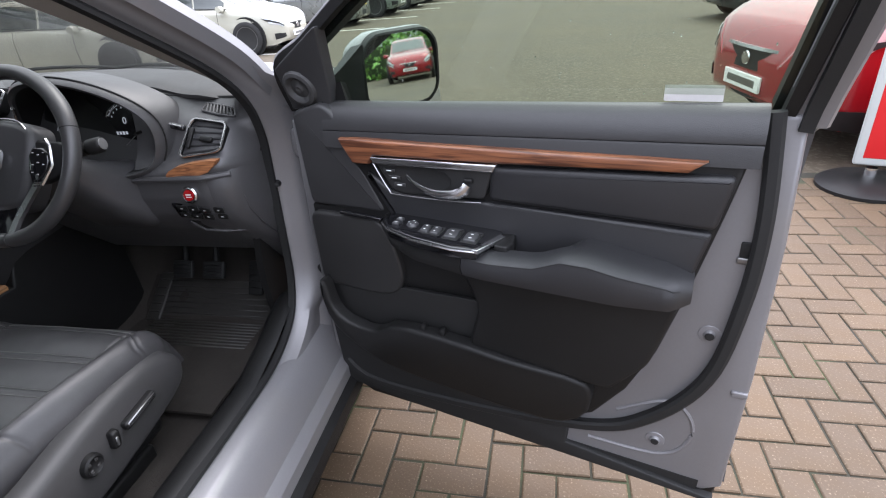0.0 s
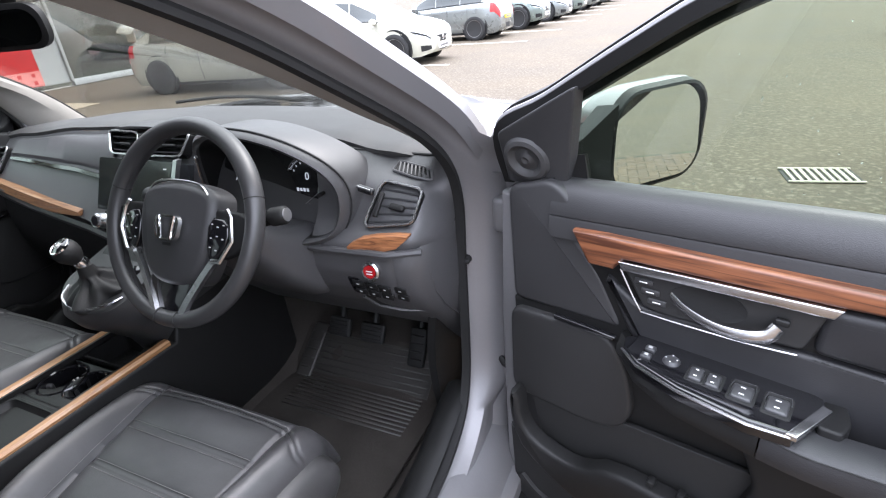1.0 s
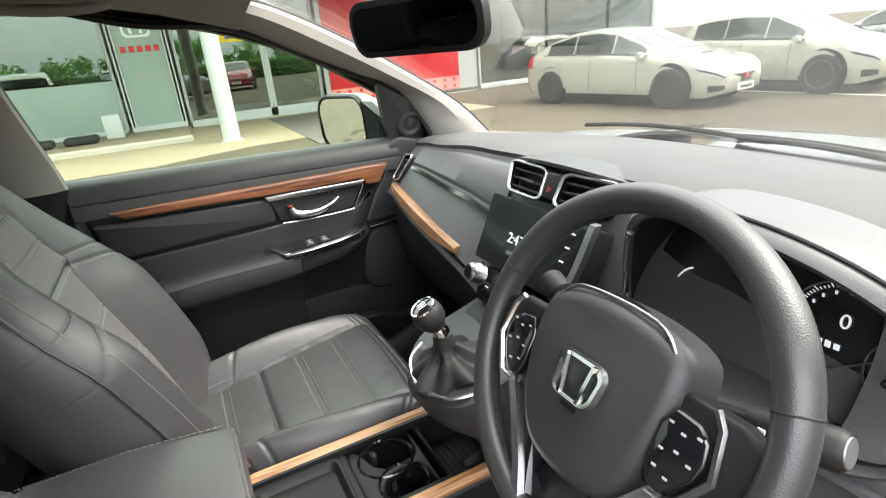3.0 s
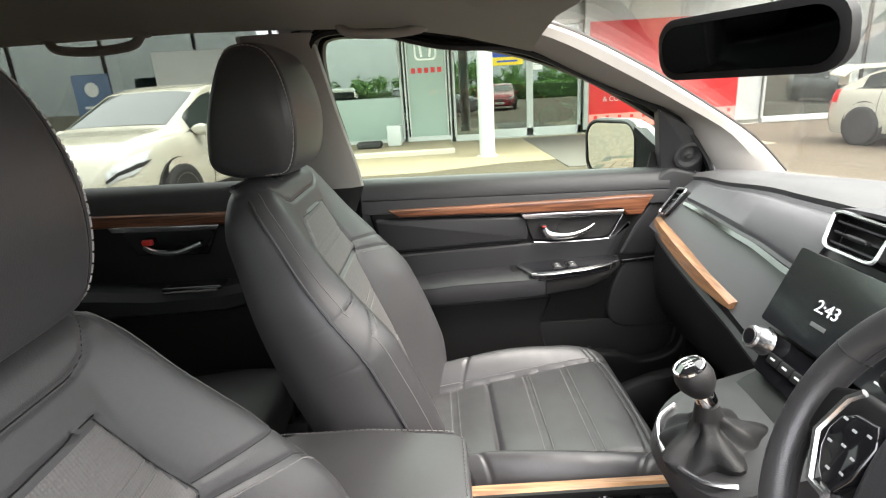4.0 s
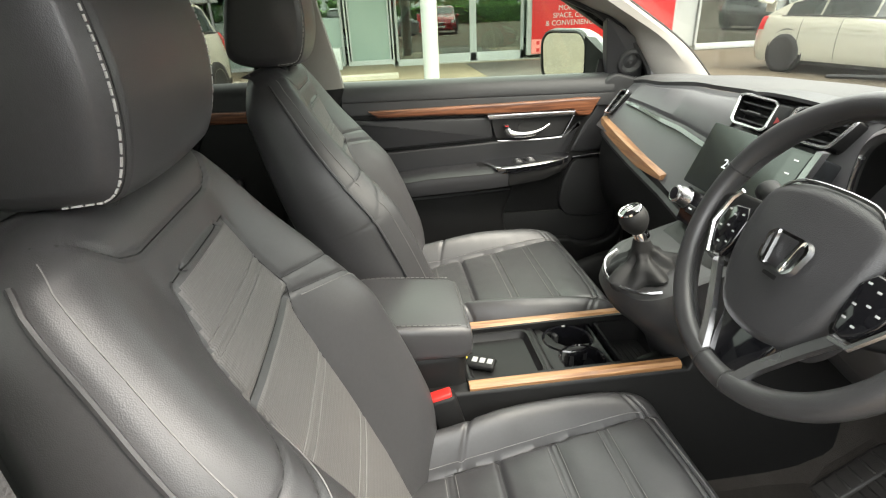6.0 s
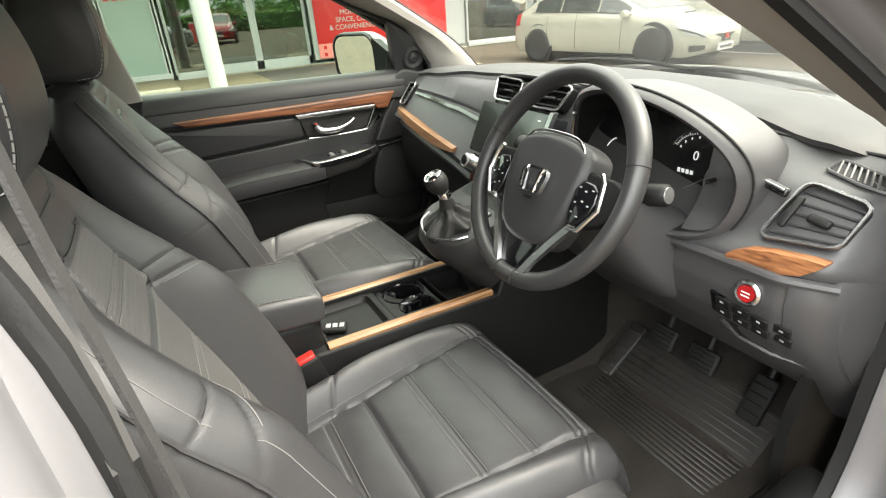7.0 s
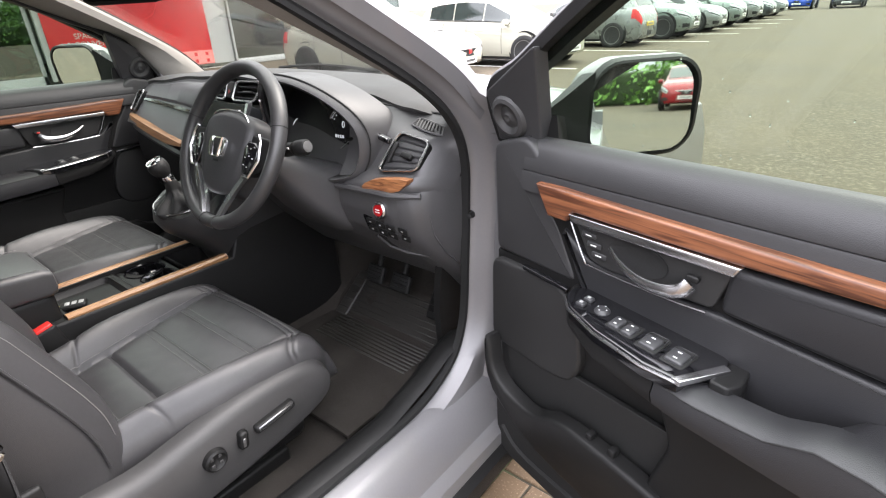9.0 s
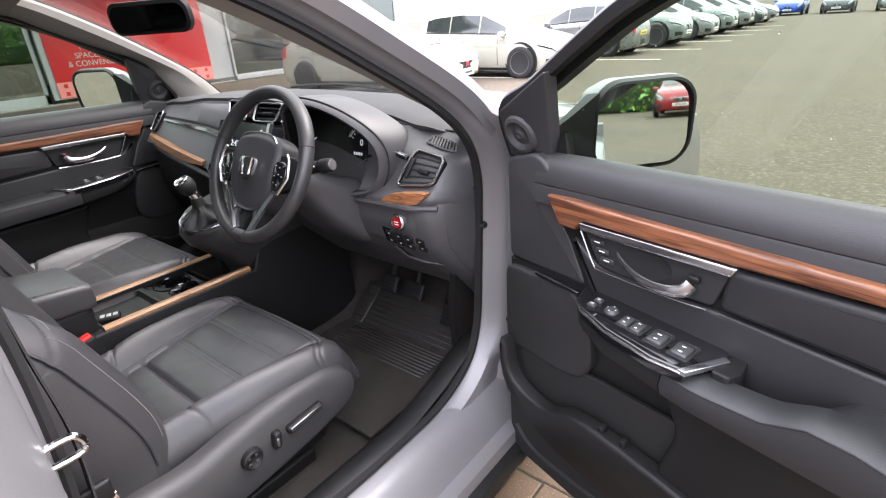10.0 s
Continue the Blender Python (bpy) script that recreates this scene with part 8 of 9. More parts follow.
        mh = part("door_mirror", loft([[c + V(dx + sd * 0.0, sd * dy, z) for dx, z in rrect(w_, h_, 0.04, 3)] for dy, w_, h_ in ((0.02, 0.06, 0.05), (0.07, 0.10, 0.11), (0.15, 0.13, 0.14), (0.22, 0.11, 0.11))]), paint, cr)
        part("mirror_foot", rbox(0.09, 0.06, 0.05, 0.015, Matrix.Translation(c + V(0, sd * 0.015, -0.02))), RUBBER, mh)
    # wheels in dark arches
    R_ = 0.365 if suv else 0.335
    for sx in (-0.302, 0.312):
        for sy in (-1, 1):
            c = V(sx * L, sy * (pw(sx, WIDTHS) * W / 2 - 0.010), R_)
            part("wheel_arch", lathe([(0.0, 0.006), (R_ + 0.030, 0.006), (R_ + 0.062, 0.014), (R_ + 0.070, 0.004), (R_ + 0.05, -0.10), (0.0, -0.10)], 32, aim(c + V(0, -sy * 0.010, 0.025), (0, sy, 0))), RUBBER, cr)
            c = c + V(0, sy * 0.030, 0)
            w_ = part("wheel", lathe([(R_ * 0.70, 0.020), (R_ * 0.74, 0.026), (R_ * 0.93, 0.026), (R_, 0.010), (R_, -0.10), (R_ * 0.7, -0.10)], 32, aim(c, (0, sy, 0))), TYRE, cr, "black tyre")
            part("rim", lathe([(0.0, -0.005), (R_ * 0.12, -0.002), (R_ * 0.64, -0.018), (R_ * 0.69, 0.022), (R_ * 0.725, 0.024), (R_ * 0.73, -0.06), (0.0, -0.06)], 28, aim(c, (0, sy, 0))), DARK_METAL if rims is ALLOY else rims, w_)
            for q in range(5):
                a_ = 2 * math.pi * q / 5 + 0.3
                d0, d1, d2 = [V(math.cos(a_ + o_), 0, math.sin(a_ + o_)) for o_ in (0.0, -0.17, 0.17)]
                o0, o1 = c + V(0, sy * 0.008, 0), c + V(0, sy * 0.020, 0)
                for d_ in (d1, d2):
                    ln = d_.cross(V(0, 1, 0)) * R_ * 0.045
                    part("spoke", loft([[o0 + d0 * R_ * 0.08 + ln, o0 + d0 * R_ * 0.08 - ln, o0 + d0 * R_ * 0.08 - ln - V(0, sy * 0.02, 0), o0 + d0 * R_ * 0.08 + ln - V(0, sy * 0.02, 0)], [o1 + d_ * R_ * 0.69 + ln, o1 + d_ * R_ * 0.69 - ln, o1 + d_ * R_ * 0.69 - ln - V(0, sy * 0.02, 0), o1 + d_ * R_ * 0.69 + ln - V(0, sy * 0.02, 0)]]), rims, w_)
    # nose: grille, emblem, intake and plate follow the bow of the bumper
    zn = pw(0.5, belt_l) * H
    bow = lambda y: L * 0.5 - 0.30 * abs(2 * y / W) ** 2.4

    def bowed(nm, hw, z0, z1, out, mt, lb="", parent=cr, n=16, taper=0.0):
        return part(nm, loft([[V(bow(y) + out - dx, y, z) for z, dx in ((z0 + taper * abs(y), 0.06), (z0 + taper * abs(y), 0.0), (z1, 0.004), (z1, 0.06))] for y in np.linspace(-hw, hw, n)]), mt, parent, lb)
    gr = bowed("grille", 0.30 * W if not suv else 0.27 * W, zn - 0.055, zn + (0.075 if not suv else 0.10), 0.006, RUBBER, "black grille")
    bowed("grille_bar", 0.30 * W, zn + (0.060 if not suv else 0.085), zn + (0.078 if not suv else 0.105), 0.012, CHROME if suv else RUBBER, "", gr)
    part("emblem", lathe([(0.0, 0.012), (0.045, 0.01), (0.05, 0.0), (0.0, 0.0)], 20, aim((L * 0.5 + 0.008, 0, zn + 0.02), (1, 0, 0))), CHROME, cr, "round emblem")
    bowed("intake", 0.30 * W, clear + 0.09, clear + 0.22, -0.004, RUBBER, "dark intake", taper=0.08)
    pl = part("number_plate", rbox(0.02, 0.52, 0.11, 0.004, Matrix.Translation((0.5 * L + 0.012, 0, zn - 0.14)), 1), PLATE_W, cr, "plain white plate")
    part("plate_bar", rbox(0.003, 0.40, 0.05, 0.001, Matrix.Translation((0.5 * L + 0.0235, 0, zn - 0.14)), 1), DARK_METAL, pl)
    pl = part("number_plate", rbox(0.02, 0.52, 0.11, 0.004, Matrix.Translation((-0.5 * L - 0.012, 0, 0.40 * H)), 1), PLATE_Y, cr, "plain yellow plate")
    part("plate_bar", rbox(0.003, 0.40, 0.05, 0.001, Matrix.Translation((-0.5 * L - 0.0235, 0, 0.40 * H)), 1), DARK_METAL, pl)
    part("rear_bumper_trim", loft([[V(-L * 0.5 - 0.006 + 0.22 * abs(2 * y / W) ** 2.4 + dx, y, z) for z, dx in ((clear + 0.12, 0.06), (clear + 0.12, 0.0), (clear + 0.25, 0.0), (clear + 0.25, 0.06))] for y in np.linspace(-0.3 * W, 0.3 * W, 12)]), RUBBER, cr)
    return cr


def at(x, y, deg):
    return Matrix.Translation((x, y, G0)) @ pose(0, 0, 0, 0, 0, deg)


hot = parked_car("hatchback", "cream white sports hatchback parked before the showroom", at(-7.5, 8.28, 8), WHITE_PAINT, 4.5, 1.88, 1.43, "fast", rims=TYRE)
wing_z = lambda y: 0.14 * (1 - (y / 0.8) ** 6)
part("rear_wing", loft([[V(x, y, z) for x, z in ((-1.95, 1.16 + wing_z(y)), (-2.28, 1.22 + wing_z(y)), (-2.28, 1.245 + wing_z(y)), (-1.95, 1.18 + wing_z(y)))] for y in np.linspace(-0.8, 0.8, 17)]), WHITE_PAINT, hot, "tall rear wing")
for sd in (-1, 1):
    part("wing_leg", rbox(0.22, 0.03, 0.22, 0.01, Matrix.Translation((-2.08, sd * 0.66, 1.14))), WHITE_PAINT, hot)
    for k in range(4):
        part("side_slot", rbox(0.05, 0.03, 0.035, 0.006, Matrix.Translation((1.97 - 0.015 * k, sd * 0.80, 0.33 + 0.075 * k)) @ pose(0, 0, 0, 0, 0, sd * -32), 1), RUBBER, hot)
part("red_emblem", rbox(0.03, 0.10, 0.08, 0.01, Matrix.Translation((2.262, 0, 0.47))), RED_PLASTIC, hot)
part("bonnet_scoop", rbox(0.05, 0.34, 0.03, 0.012, Matrix.Translation((1.52, 0, 0.865)) @ pose(0, 0, 0, 0, 12)), RUBBER, hot)
parked_car("hatchback", "white hatchback with a black lower grille in a parking bay", at(-6.2, 11.0, 0), WHITE_PAINT, 4.1, 1.75, 1.48)
parked_car("hatchback", "grey hatchback parked tail outwards in a bay", at(-6.25, 16.2, 180), GREY_PAINT, 3.85, 1.73, 1.5)
parked_car("suv", "grey-green crossover parked nose outwards in a bay", at(-6.0, 19.35, 0), GREEN_PAINT, 4.2, 1.8, 1.55, "suv")
for k, (y, pt, lb, sv) in enumerate(((22.6, GREY_PAINT, "grey hatchback in the row of parked cars", "hatch"), (25.8, GREEN_PAINT, "grey-green crossover in the row of parked cars", "suv"), (29.2, GREY_PAINT, "grey crossover in the row of parked cars", "suv"),
                                     (32.6, DARK_PAINT, "dark hatchback in the row of parked cars", "hatch"), (36.2, GREY_PAINT, "grey hatchback at the end of the row", "hatch"))):
    parked_car("suv" if sv == "suv" else "hatchback", lb, at(-5.9, y, 0), pt, 4.2, 1.78, 1.58 if sv == "suv" else 1.48, sv)
for x, pt, lb in ((-4.6, BLUE_PAINT, "blue hatchback in the far row"), (-1.8, DARK_PAINT, "dark car in the far row"), (1.2, GREY_PAINT, "grey car in the far row"), (4.2, DARK_PAINT, "dark crossover in the far row"), (7.2, WHITE_PAINT, "white car in the far row")):
    parked_car("hatchback", lb, at(x, 47.5, -90), pt, 4.2, 1.78, 1.5)
parked_car("suv", "red crossover with a black grille, wet with rain", at(4.96, 3.95, 190), RED_PAINT, 4.3, 1.82, 1.56, "suv", cladding=True)
parked_car("suv", "dark grey crossover parked in the car park", at(6.7, 11.9, 183), DARK_PAINT, 4.4, 1.82, 1.62, "suv")
parked_car("suv", "white SUV parked before the showroom", at(-7.12, -4.0, -8), WHITE_PAINT, 4.6, 1.82, 1.68, "suv", cladding=True)
parked_car("suv", "red crossover parked by the hedge across the car park", at(23.0, -2.1, 176), RED_PAINT, 4.3, 1.82, 1.6, "suv", cladding=True)
parked_car("hatchback", "red car standing inside the showroom", at(-18.5, 2.6, 70), RED_PAINT, 4.0, 1.75, 1.5)
parked_car("hatchback", "grey car standing inside the showroom", at(-18.0, -2.9, 80), GREY_PAINT, 4.0, 1.75, 1.5)

# hedge behind
hd = thing("hedge", "clipped green hedge along the car park edge", "hedge")
rng = random.Random(3)
verts, faces = [], []
for _ in range(9000):
    x, y, z = rng.gauss(27.5, 0.5), rng.uniform(-26, 22), rng.uniform(0.0, 1.7)
    s = rng.uniform(0.10, 0.20)
    ax_ = Vector((rng.gauss(0, 1), rng.gauss(0, 1), rng.gauss(0, 1))).normalized()
    b_ = ax_.orthogonal().normalized() * s
    c_ = ax_.cross(b_) * 0.6
    n = len(verts)
    p = V(x, y, z)
    verts += [p - b_, p - c_, p + b_, p + c_]
    faces.append((n, n + 1, n + 2, n + 3))
me = bpy.data.meshes.new("leaves")
me.from_pydata(verts, [], faces)
me.materials.append(LEAF)
lv = new("leaves", me)
lv.parent = hd
# added dark box: the shade deep between the leaves, put into its colour
part("core", rbox(0.9, 47.6, 1.5, 0.2, Matrix.Translation((27.5, -2, 0.75))), mat("hedge_inner_shade", (0.03, 0.05, 0.015), 0.9), hd)



def tree(at_, height, seed):
    """A tapered trunk with limbs and a crown of many leaf clumps."""
    rg = random.Random(seed)
    tr = thing("tree", "leafy green tree behind the hedge", "tree", Matrix.Translation(at_), group="trees behind the hedge")
    part("trunk", tube([V(0, 0, 0), V(0.05, 0.03, height * 0.3), V(0.0, 0.1, height * 0.75)], 0.16, 8, scale=lambda s: 1 - 0.75 * s), mat("bark", (0.10, 0.08, 0.06), 0.9, bump=0.8, bump_scale=30), tr)
    heads = []
    for k in range(9):
        q, up_ = rg.uniform(0, 6.28), rg.uniform(0.40, 0.85) * height
        e_ = V(math.cos(q) * rg.uniform(0.7, 1.9), math.sin(q) * rg.uniform(0.9, 2.3), up_)
        heads.append((e_, rg.uniform(0.6, 1.1)))
        part("limb", tube([V(0.02, 0.04, up_ * 0.62), e_ * 0.6 + V(0, 0, up_ * 0.36), e_], 0.05, 6, scale=lambda s: 1 - 0.7 * s), LEAF, tr)
    vs_, fs_ = [], []
    for e_, r_ in heads:
        for _ in range(170):
            d_ = V(rg.gauss(0, 1), rg.gauss(0, 1), rg.gauss(0, 0.8)).normalized() * r_ * rg.uniform(0.5, 1.05)
            a_ = V(rg.gauss(0, 1), rg.gauss(0, 1), rg.gauss(0, 1)).normalized()
            b_ = a_.orthogonal().normalized() * rg.uniform(0.10, 0.2)
            c_ = a_.cross(b_) * 0.7
            n_ = len(vs_)
            p_ = e_ + d_
            vs_ += [p_ - b_, p_ - c_, p_ + b_, p_ + c_]
            fs_.append((n_, n_ + 1, n_ + 2, n_ + 3))
    me_ = bpy.data.meshes.new("crown")
    me_.from_pydata(vs_, [], fs_)
    me_.materials.append(LEAF)
    cr_ = new("crown", me_)
    cr_.parent = tr
    return tr


for k in range(9):
    tree((29.5 + 0.8 * math.sin(k * 2.1), -22 + 5.0 * k, 0), 3.6 + 0.6 * math.sin(k * 1.7), 40 + k)

# ---- showroom ----
XF = -14.0
tagged(part("shop_floor", slab([(-24, -14), (XF, -14), (XF, 16), (-24, 16)], lambda u, v, w: V(u, v, 0.010 - w), 0.02, 0.002), SHOPFLOOR, None), "pale showroom floor", "floor", kind="structure")
tagged(part("wall_back", rbox(0.2, 30, 4.2, 0.01, Matrix.Translation((-24.1, 1, 2.1))), SHOPWALL, None), "grey-green showroom back wall", "wall", kind="structure")
tagged(part("wall_side", rbox(10, 0.2, 4.2, 0.01, Matrix.Translation((-19, -14.1, 2.1))), SHOPWALL, None), "showroom side wall", "wall", kind="structure")
tagged(part("wall_end", rbox(10, 0.2, 4.2, 0.01, Matrix.Translation((-19, 16.1, 2.1))), SHOPWALL, None), "showroom end wall", "wall", kind="structure")
tagged(part("showroom_ceiling", rbox(10.2, 30.4, 0.25, 0.02, Matrix.Translation((-19, 1, 4.3))), FRAME_W, None), "pale showroom ceiling", "ceiling", kind="structure")
tagged(part("fascia", rbox(0.4, 30.4, 1.1, 0.02, Matrix.Translation((XF + 0.1, 1, 4.4))), PANEL_GREY, None), "grey fascia above the showroom glass", "fascia", kind="structure")
# canopy over the forecourt, carried by the round column
tagged(part("canopy", rbox(4.6, 20.0, 0.35, 0.03, Matrix.Translation((-12.2, -2.0, 4.35))), FRAME_W, None), "white canopy over the forecourt", "canopy", kind="structure")
cl_ = thing("column", "round white steel column carrying the canopy", "column", Matrix.Translation((-10.35, 0.74, 0)))
part("shaft", lathe([(0.0, 4.2), (0.16, 4.2), (0.16, 0.03), (0.0, 0.03)], 28), FRAME_W, cl_)
part("base_plate", lathe([(0.0, 0.03), (0.21, 0.03), (0.22, 0.0), (0.0, 0.0)], 28), KERB, cl_)
w_no = 0


def window(y0, y1, z0=0.12, z1=4.0, low=None, x=XF):
    """One glazed bay with its frame; low: the height of a frosted lower panel."""
    global w_no
    w_no += 1
    wd_ = thing("window_%d" % w_no, "tall showroom window in a pale frame", "window", kind="structure")
    for y in (y0, y1):
        part("window_frame", rbox(0.10, 0.07, z1 - z0, 0.008, Matrix.Translation((x, y, (z0 + z1) / 2))), FRAME_W, wd_)
    for z in (z0, z1):
        part("window_frame", rbox(0.10, y1 - y0, 0.08, 0.008, Matrix.Translation((x, (y0 + y1) / 2, z))), FRAME_W, wd_)
    if low:
        part("frosted_panel", rbox(0.03, y1 - y0 - 0.08, low - z0, 0.004, Matrix.Translation((x - 0.01, (y0 + y1) / 2, (low + z0) / 2))), FROSTED, wd_, "frosted lower glass")
    pn_ = part("pane", rbox(0.012, y1 - y0 - 0.08, z1 - (low or z0) - 0.06, 0.002, Matrix.Translation((x, (y0 + y1) / 2, (z1 + (low or z0)) / 2)), 1), SHOPGLASS, wd_)
    pn_.visible_shadow = False
    part("plinth", rbox(0.14, y1 - y0, z0, 0.006, Matrix.Translation((x, (y0 + y1) / 2, z0 / 2))), FRAME_W, wd_)
    return wd_


for y0, y1 in ((-13.6, -11.2), (-11.2, -8.8), (-8.8, -6.4), (-6.4, -4.4), (-4.4, -1.15)):
    window(y0, y1, low=1.25 if y0 > -5 else None)
window(0.25, 0.95, low=None)
# illuminated entrance panel with emblem and red band
tp = thing("brand_panel", "pale frosted sign panel with a silver emblem and a red band", "sign", Matrix.Translation((XF + 0.20, -0.45, 0)))
for y in (-0.58, -0.50, 0.50, 0.58):
    part("rail", rbox(0.10, 0.04, 4.0, 0.006, Matrix.Translation((0, y, 2.1))), FRAME_W, tp)
part("board", rbox(0.05, 0.96, 3.8, 0.006, Matrix.Translation((0, 0, 2.1))), FROSTED, tp)
part("foot", rbox(0.16, 1.16, 0.20, 0.01, Matrix.Translation((0, 0, 0.10))), FRAME_W, tp)
ring_ = [(rrect(0.58, 0.52, 0.12, 6), 0.030), (rrect(0.56, 0.50, 0.12, 6), 0.05), (rrect(0.50, 0.44, 0.10, 6), 0.05), (rrect(0.48, 0.42, 0.10, 6), 0.030)]
part("emblem", loft([[V(z, u, 2.38 + v) for u, v in rr] for rr, z in ring_], cap=False), PLATE_W, tp, "pale rounded emblem")
for s in (-1, 1):
    part("emblem_bar", loft([[V(0.03 + dx, s * 0.15 + dy, 2.57) for dx, dy in ((0, -0.03), (0, 0.03), (0.02, 0.025), (0.02, -0.025))], [V(0.03 + dx, s * 0.10 + dy, 2.20) for dx, dy in ((0, -0.03), (0, 0.03), (0.02, 0.025), (0.02, -0.025))]]), PLATE_W, tp)
for k in range(5):
    part("red_letter_block", rbox(0.02, 0.11, 0.13, 0.004, Matrix.Translation((0.035, -0.34 + 0.17 * k, 1.88)), 1), SIGN_RED, tp, "red block")
# entrance doors, set back
XD = XF - 0.25
ent = thing("door_1", "double glass entrance door in a pale frame", "door", kind="structure")
for y0, y1 in ((0.95, 2.32), (2.32, 3.72)):
    lf = part("leaf_frame", rbox(0.06, 0.09, 2.9, 0.006, Matrix.Translation((XD, y0 + 0.045, 1.45))), FRAME_W, ent)
    part("stile", rbox(0.06, 0.09, 2.9, 0.006, Matrix.Translation((XD, y1 - 0.045, 1.45))), FRAME_W, ent)
    part("bottom_rail", rbox(0.06, y1 - y0, 0.22, 0.006, Matrix.Translation((XD, (y0 + y1) / 2, 0.12))), FRAME_W, ent)
    part("top_rail", rbox(0.06, y1 - y0, 0.12, 0.006, Matrix.Translation((XD, (y0 + y1) / 2, 2.9))), FRAME_W, ent)
    pn_ = part("pane", rbox(0.012, y1 - y0 - 0.16, 2.6, 0.002, Matrix.Translation((XD, (y0 + y1) / 2, 1.52)), 1), SHOPGLASS, ent)
    pn_.visible_shadow = False
part("over_panel", rbox(0.10, 2.9, 1.0, 0.006, Matrix.Translation((XD, 2.33, 3.45))), PANEL_GREY, ent)
sg = thing("door_sign", "blue and yellow sign board beside the door", "sign", Matrix.Translation((XD + 0.041, 1.72, 0)))
part("blue_board", rbox(0.02, 0.86, 0.30, 0.004, Matrix.Translation((0, 0, 2.27))), SIGN_BLUE, sg)
part("yellow_board", rbox(0.02, 0.86, 0.20, 0.004, Matrix.Translation((0.0, 0, 2.0))), SIGN_YELLOW, sg)
part("text_bar", rbox(0.004, 0.60, 0.10, 0.002, Matrix.Translation((0.012, 0.06, 2.28)), 1), FRAME_W, sg)
part("text_bar", rbox(0.004, 0.55, 0.05, 0.002, Matrix.Translation((0.012, 0.0, 2.0)), 1), SIGN_BLUE, sg)
pp = thing("paper_notice", "white paper notice on the glass door", "notice", Matrix.Translation((XD + 0.02, 2.52, 1.95)))
part("sheet", rbox(0.003, 0.30, 0.42, 0.001, None, 1), PLATE_W, pp)
for k in range(5):
    part("text_bar", rbox(0.002, 0.20, 0.012, 0.0005, Matrix.Translation((0.0025, 0, 0.12 - 0.05 * k)), 1), DARK_METAL, pp)
# red banner with white writing
bn_ = thing("banner", "red banner with white writing on the showroom wall", "banner", Matrix.Translation((XF + 0.02, 0, 0)))
part("backing_wall", rbox(0.10, 4.8, 4.0, 0.01, Matrix.Translation((-0.08, 6.15, 2.1))), FRAME_W, bn_)
part("cloth", rbox(0.02, 4.0, 2.7, 0.004, Matrix.Translation((0, 5.87, 1.47))), SIGN_RED, bn_)
for k, tx in enumerate(("MORE TE", "SPACE, COM", "& CONVENIENCE")):
    bezier_text(tx, 0.18, Matrix.Translation((0.014, 4.95, 1.24 - 0.185 * k)) @ Matrix(((0, 0, 1, 0), (1, 0, 0, 0), (0, 1, 0, 0), (0, 0, 0, 1))), FRAME_W, bn_, "white_writing", 0.002)
part("pattern_band", rbox(0.006, 4.0, 0.36, 0.002, Matrix.Translation((0.012, 5.87, 0.31)), 1), mat("pale_red", (0.75, 0.25, 0.22), 0.5), bn_)
for k in range(24):
    part("pattern_dot", rbox(0.006, 0.09, 0.09, 0.02, Matrix.Translation((0.018, 4.05 + 0.33 * (k % 12), 0.22 + 0.18 * (k // 12))), 1), SIGN_RED, bn_)
for y0, y1 in ((8.6, 11.2), (11.2, 13.8), (13.8, 15.9)):
    window(y0, y1)
for k, y in enumerate((-1.95, -2.75)):
    ft = thing("rubber_block", "dark grey rubber block lying on the paving", "rubber block", Matrix.Translation((-12.6, y, 0.085)))
    part("block", rbox(0.42, 0.62, 0.16, 0.06, Matrix.Translation((0, 0, 0.08))), TYRE, ft)
    part("socket", rbox(0.10, 0.10, 0.05, 0.01, Matrix.Translation((0, 0, 0.18))), DARK_METAL, ft)
bx = thing("white_box", "small white box standing by the glass", "box", Matrix.Translation((-13.0, -1.35, 0.085)))
part("carton", rbox(0.35, 0.35, 0.50, 0.02, Matrix.Translation((0, 0, 0.25))), FRAME_W, bx)
# flags and boards beyond the white SUV
fs = thing("sign_board", "white board standing on the forecourt", "sign", Matrix.Translation((-15.5, -5.4, 0)))
part("board", rbox(0.06, 3.2, 0.95, 0.01, Matrix.Translation((2.6, 0, 2.15))), FRAME_W, fs)
part("text_bar", rbox(0.01, 0.9, 0.16, 0.002, Matrix.Translation((2.64, 0.5, 2.0)), 1), DARK_METAL, fs)
for y in (-1.4, 1.4):
    part("leg", rbox(0.06, 0.06, 1.8, 0.01, Matrix.Translation((2.6, y, 0.9))), DARK_METAL, fs)
bs = thing("blue_sign", "dark blue sign board with a pale emblem on a post", "sign", Matrix.Translation((-12.6, -8.4, 0)))
part("board", rbox(0.06, 0.9, 1.2, 0.03, Matrix.Translation((0, 0, 1.6))), mat("slate_blue", (0.04, 0.08, 0.15), 0.4), bs)
part("emblem", lathe([(0.0, 0.02), (0.16, 0.02), (0.17, 0.0), (0.0, 0.0)], 20, aim((0.03, 0, 1.85), (1, 0, 0))), FRAME_W, bs)
part("text_bar", rbox(0.01, 0.5, 0.06, 0.002, Matrix.Translation((0.035, 0, 1.45)), 1), FRAME_W, bs)
part("post", rbox(0.06, 0.06, 1.0, 0.01, Matrix.Translation((0, 0, 0.5))), DARK_METAL, bs)

# red sign on a round foot near the open door
rs = thing("pavement_sign", "red pavement sign in a white frame on a black foot", "sign", Matrix.Translation((3.28, 2.50, 0.0)) @ pose(0, 0, 0, 0, 0, -18))
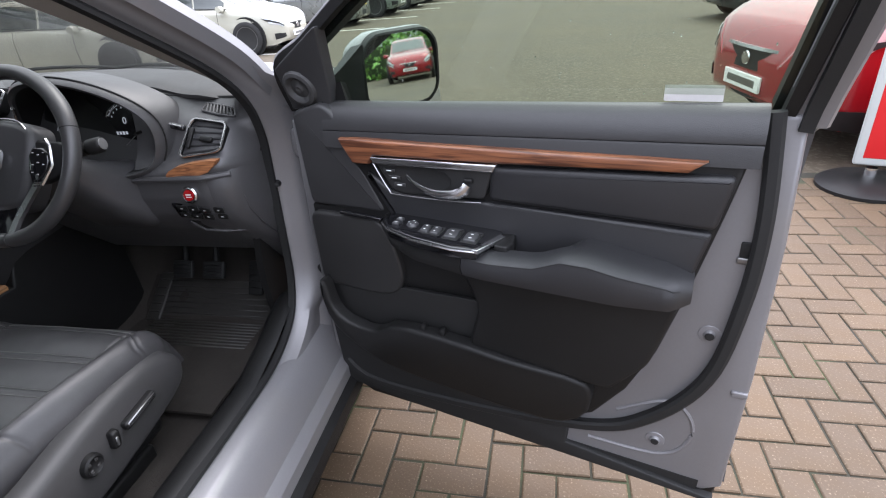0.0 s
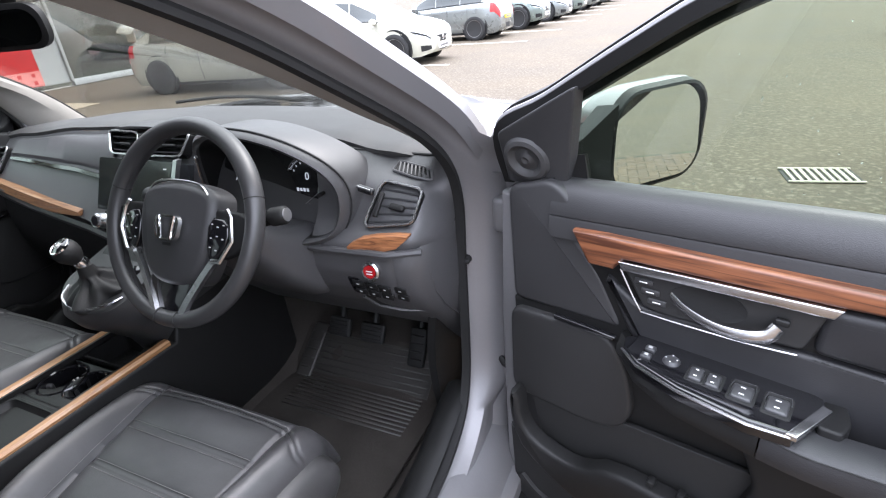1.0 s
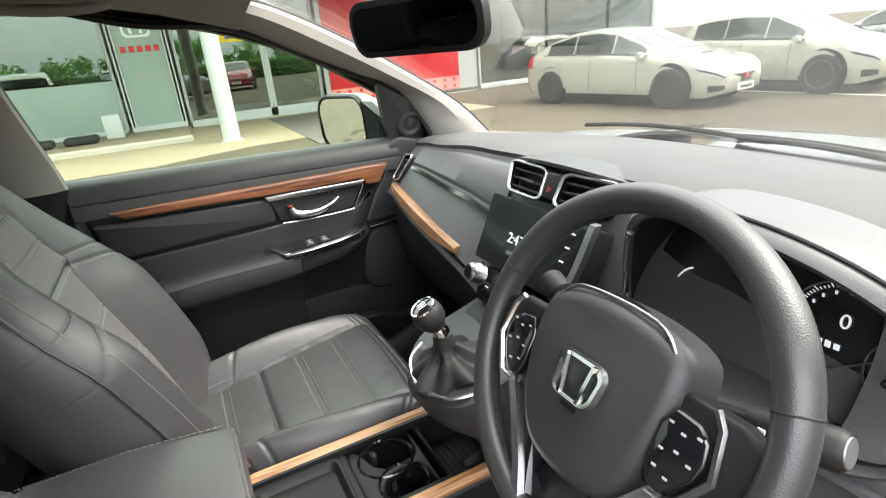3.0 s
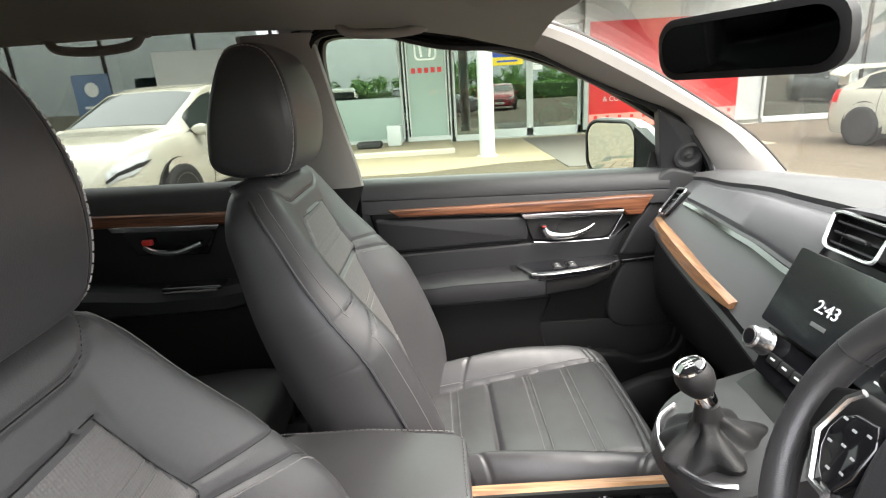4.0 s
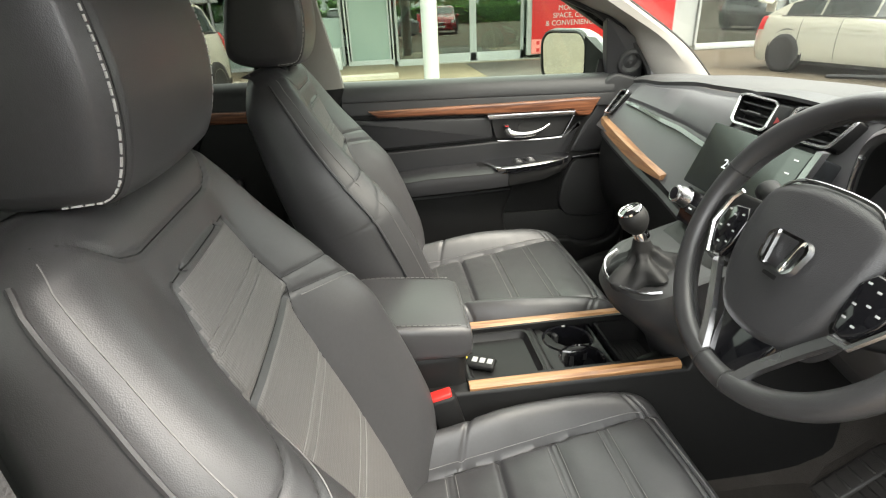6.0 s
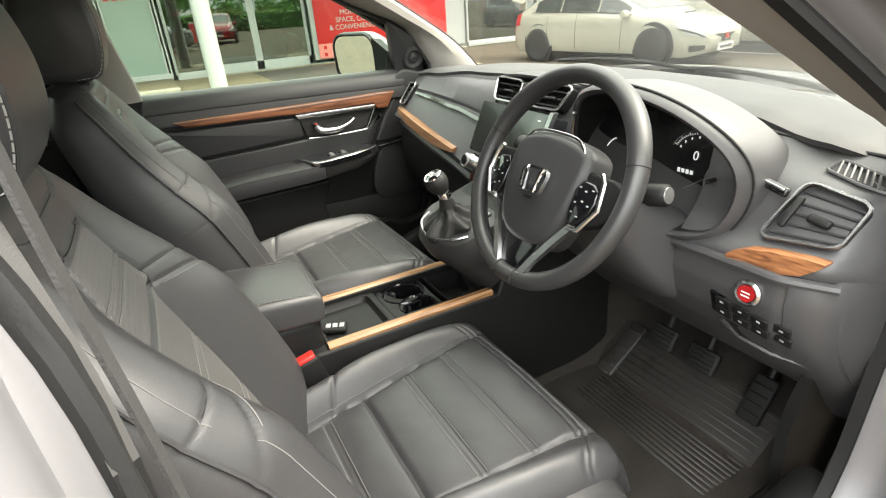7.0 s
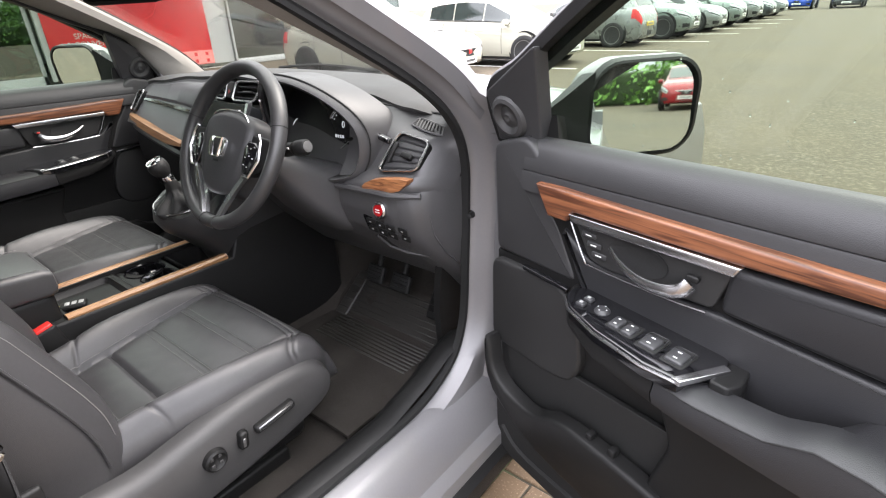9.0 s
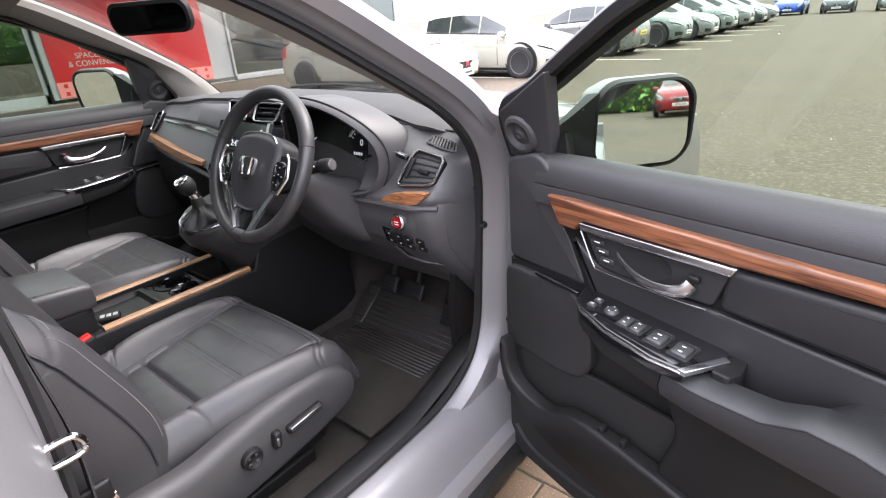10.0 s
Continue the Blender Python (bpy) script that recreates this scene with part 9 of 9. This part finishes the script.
part("foot", lathe([(0.0, 0.07), (0.06, 0.07), (0.10, 0.06), (0.22, 0.045), (0.26, 0.02), (0.26, 0.0), (0.0, 0.0)], 28), HARD, rs, "black rubber foot")
part("stem", lathe([(0.0, 0.12), (0.03, 0.12), (0.03, 0.06), (0.0, 0.06)], 12), BRIGHT, rs)
part("frame", rbox(0.72, 0.05, 1.05, 0.015, Matrix.Translation((0.26, 0, 0.66))), FRAME_W, rs, "white frame")
part("poster", rbox(0.64, 0.056, 0.96, 0.004, Matrix.Translation((0.26, 0, 0.66))), SIGN_RED, rs, "red poster")

# ---- block paving beside the car: herringbone ----
PX0, PX1, PY0, PY1 = -2.611, 6.989, -3.944, 2.756
pav = tagged(part("pavement", slab([(PX0, PY0), (PX1, PY0), (PX1, PY1), (PX0, PY1)], lambda u, v, w: V(u, v, -0.0055 - w), 0.004, 0.001), JOINT, None), "brown concrete block paving with mossy joints", "pavement", kind="structure")
rng = random.Random(11)


def block_mesh(w, d):
    """A block with worn top edges, centred; its top lies at z = 0."""
    b_, t_ = 0.004, 0.003
    vs = [V(sx * (w / 2 - k), sy * (d / 2 - k), z) for k, z in ((b_, 0.0), (0.0, -t_), (0.0, -0.012)) for sx, sy in ((-1, -1), (1, -1), (1, 1), (-1, 1))]
    fs_ = [(0, 1, 2, 3)] + [(r + i, r + 4 + i, r + 4 + (i + 1) % 4, r + (i + 1) % 4) for r in (0, 4) for i in range(4)]
    return vs, [f[::-1] if k else f for k, f in enumerate(fs_)]


bv, bf = block_mesh(0.1925, 0.0930)
shared = []
for k, ang in enumerate((0, 90)):
    me = bpy.data.meshes.new("block")
    rot = Matrix.Rotation(radians(ang), 4, 'Z')
    me.from_pydata([rot @ v for v in bv], [], bf)
    me.materials.append(PAVER)
    shared.append(me)
near, far_v, far_f = 0, [], []
for i in range(round((PX1 - PX0) / 0.1)):
    for j in range(round((PY1 - PY0) / 0.1)):
        r_ = (i + j + 2) % 4
        if r_ == 0:
            x, y, k = PX0 + 0.1 * i + 0.1, PY0 + 0.1 * j + 0.05, 0
        elif r_ == 2:
            x, y, k = PX0 + 0.1 * i + 0.05, PY0 + 0.1 * j + 0.1, 1
        else:
            continue
        if x > PX1 - 0.1 or y > PY1 - 0.1 or x < PX0 + 0.1 or y < PY0 + 0.1:
            continue
        if -0.8 < x < 0.7 and -2.2 < y < 1.7:
            continue
        z = rng.uniform(-0.0015, 0.0015)
        tl = Euler((rng.gauss(0, 0.006), rng.gauss(0, 0.006), rng.gauss(0, 0.008)))
        mtx = Matrix.LocRotScale((x + rng.gauss(0, 0.0008), y + rng.gauss(0, 0.0008), z), tl, None)
        if 0.85 < x < 2.75 and -0.45 < y < 2.0 and near < 300:
            near += 1
            ob = new("block", shared[k])
            ob.matrix_world = mtx
            ob.parent = pav
        else:
            n = len(far_v)
            far_v += [mtx @ v.co for v in shared[k].vertices]
            far_f += [tuple(n + q for q in f) for f in bf]
me = bpy.data.meshes.new("blocks")
me.from_pydata(far_v, [], far_f)
me.materials.append(PAVER)
ob = tagged(new("paving_blocks", me), kind="stuff")
ob.parent = pav
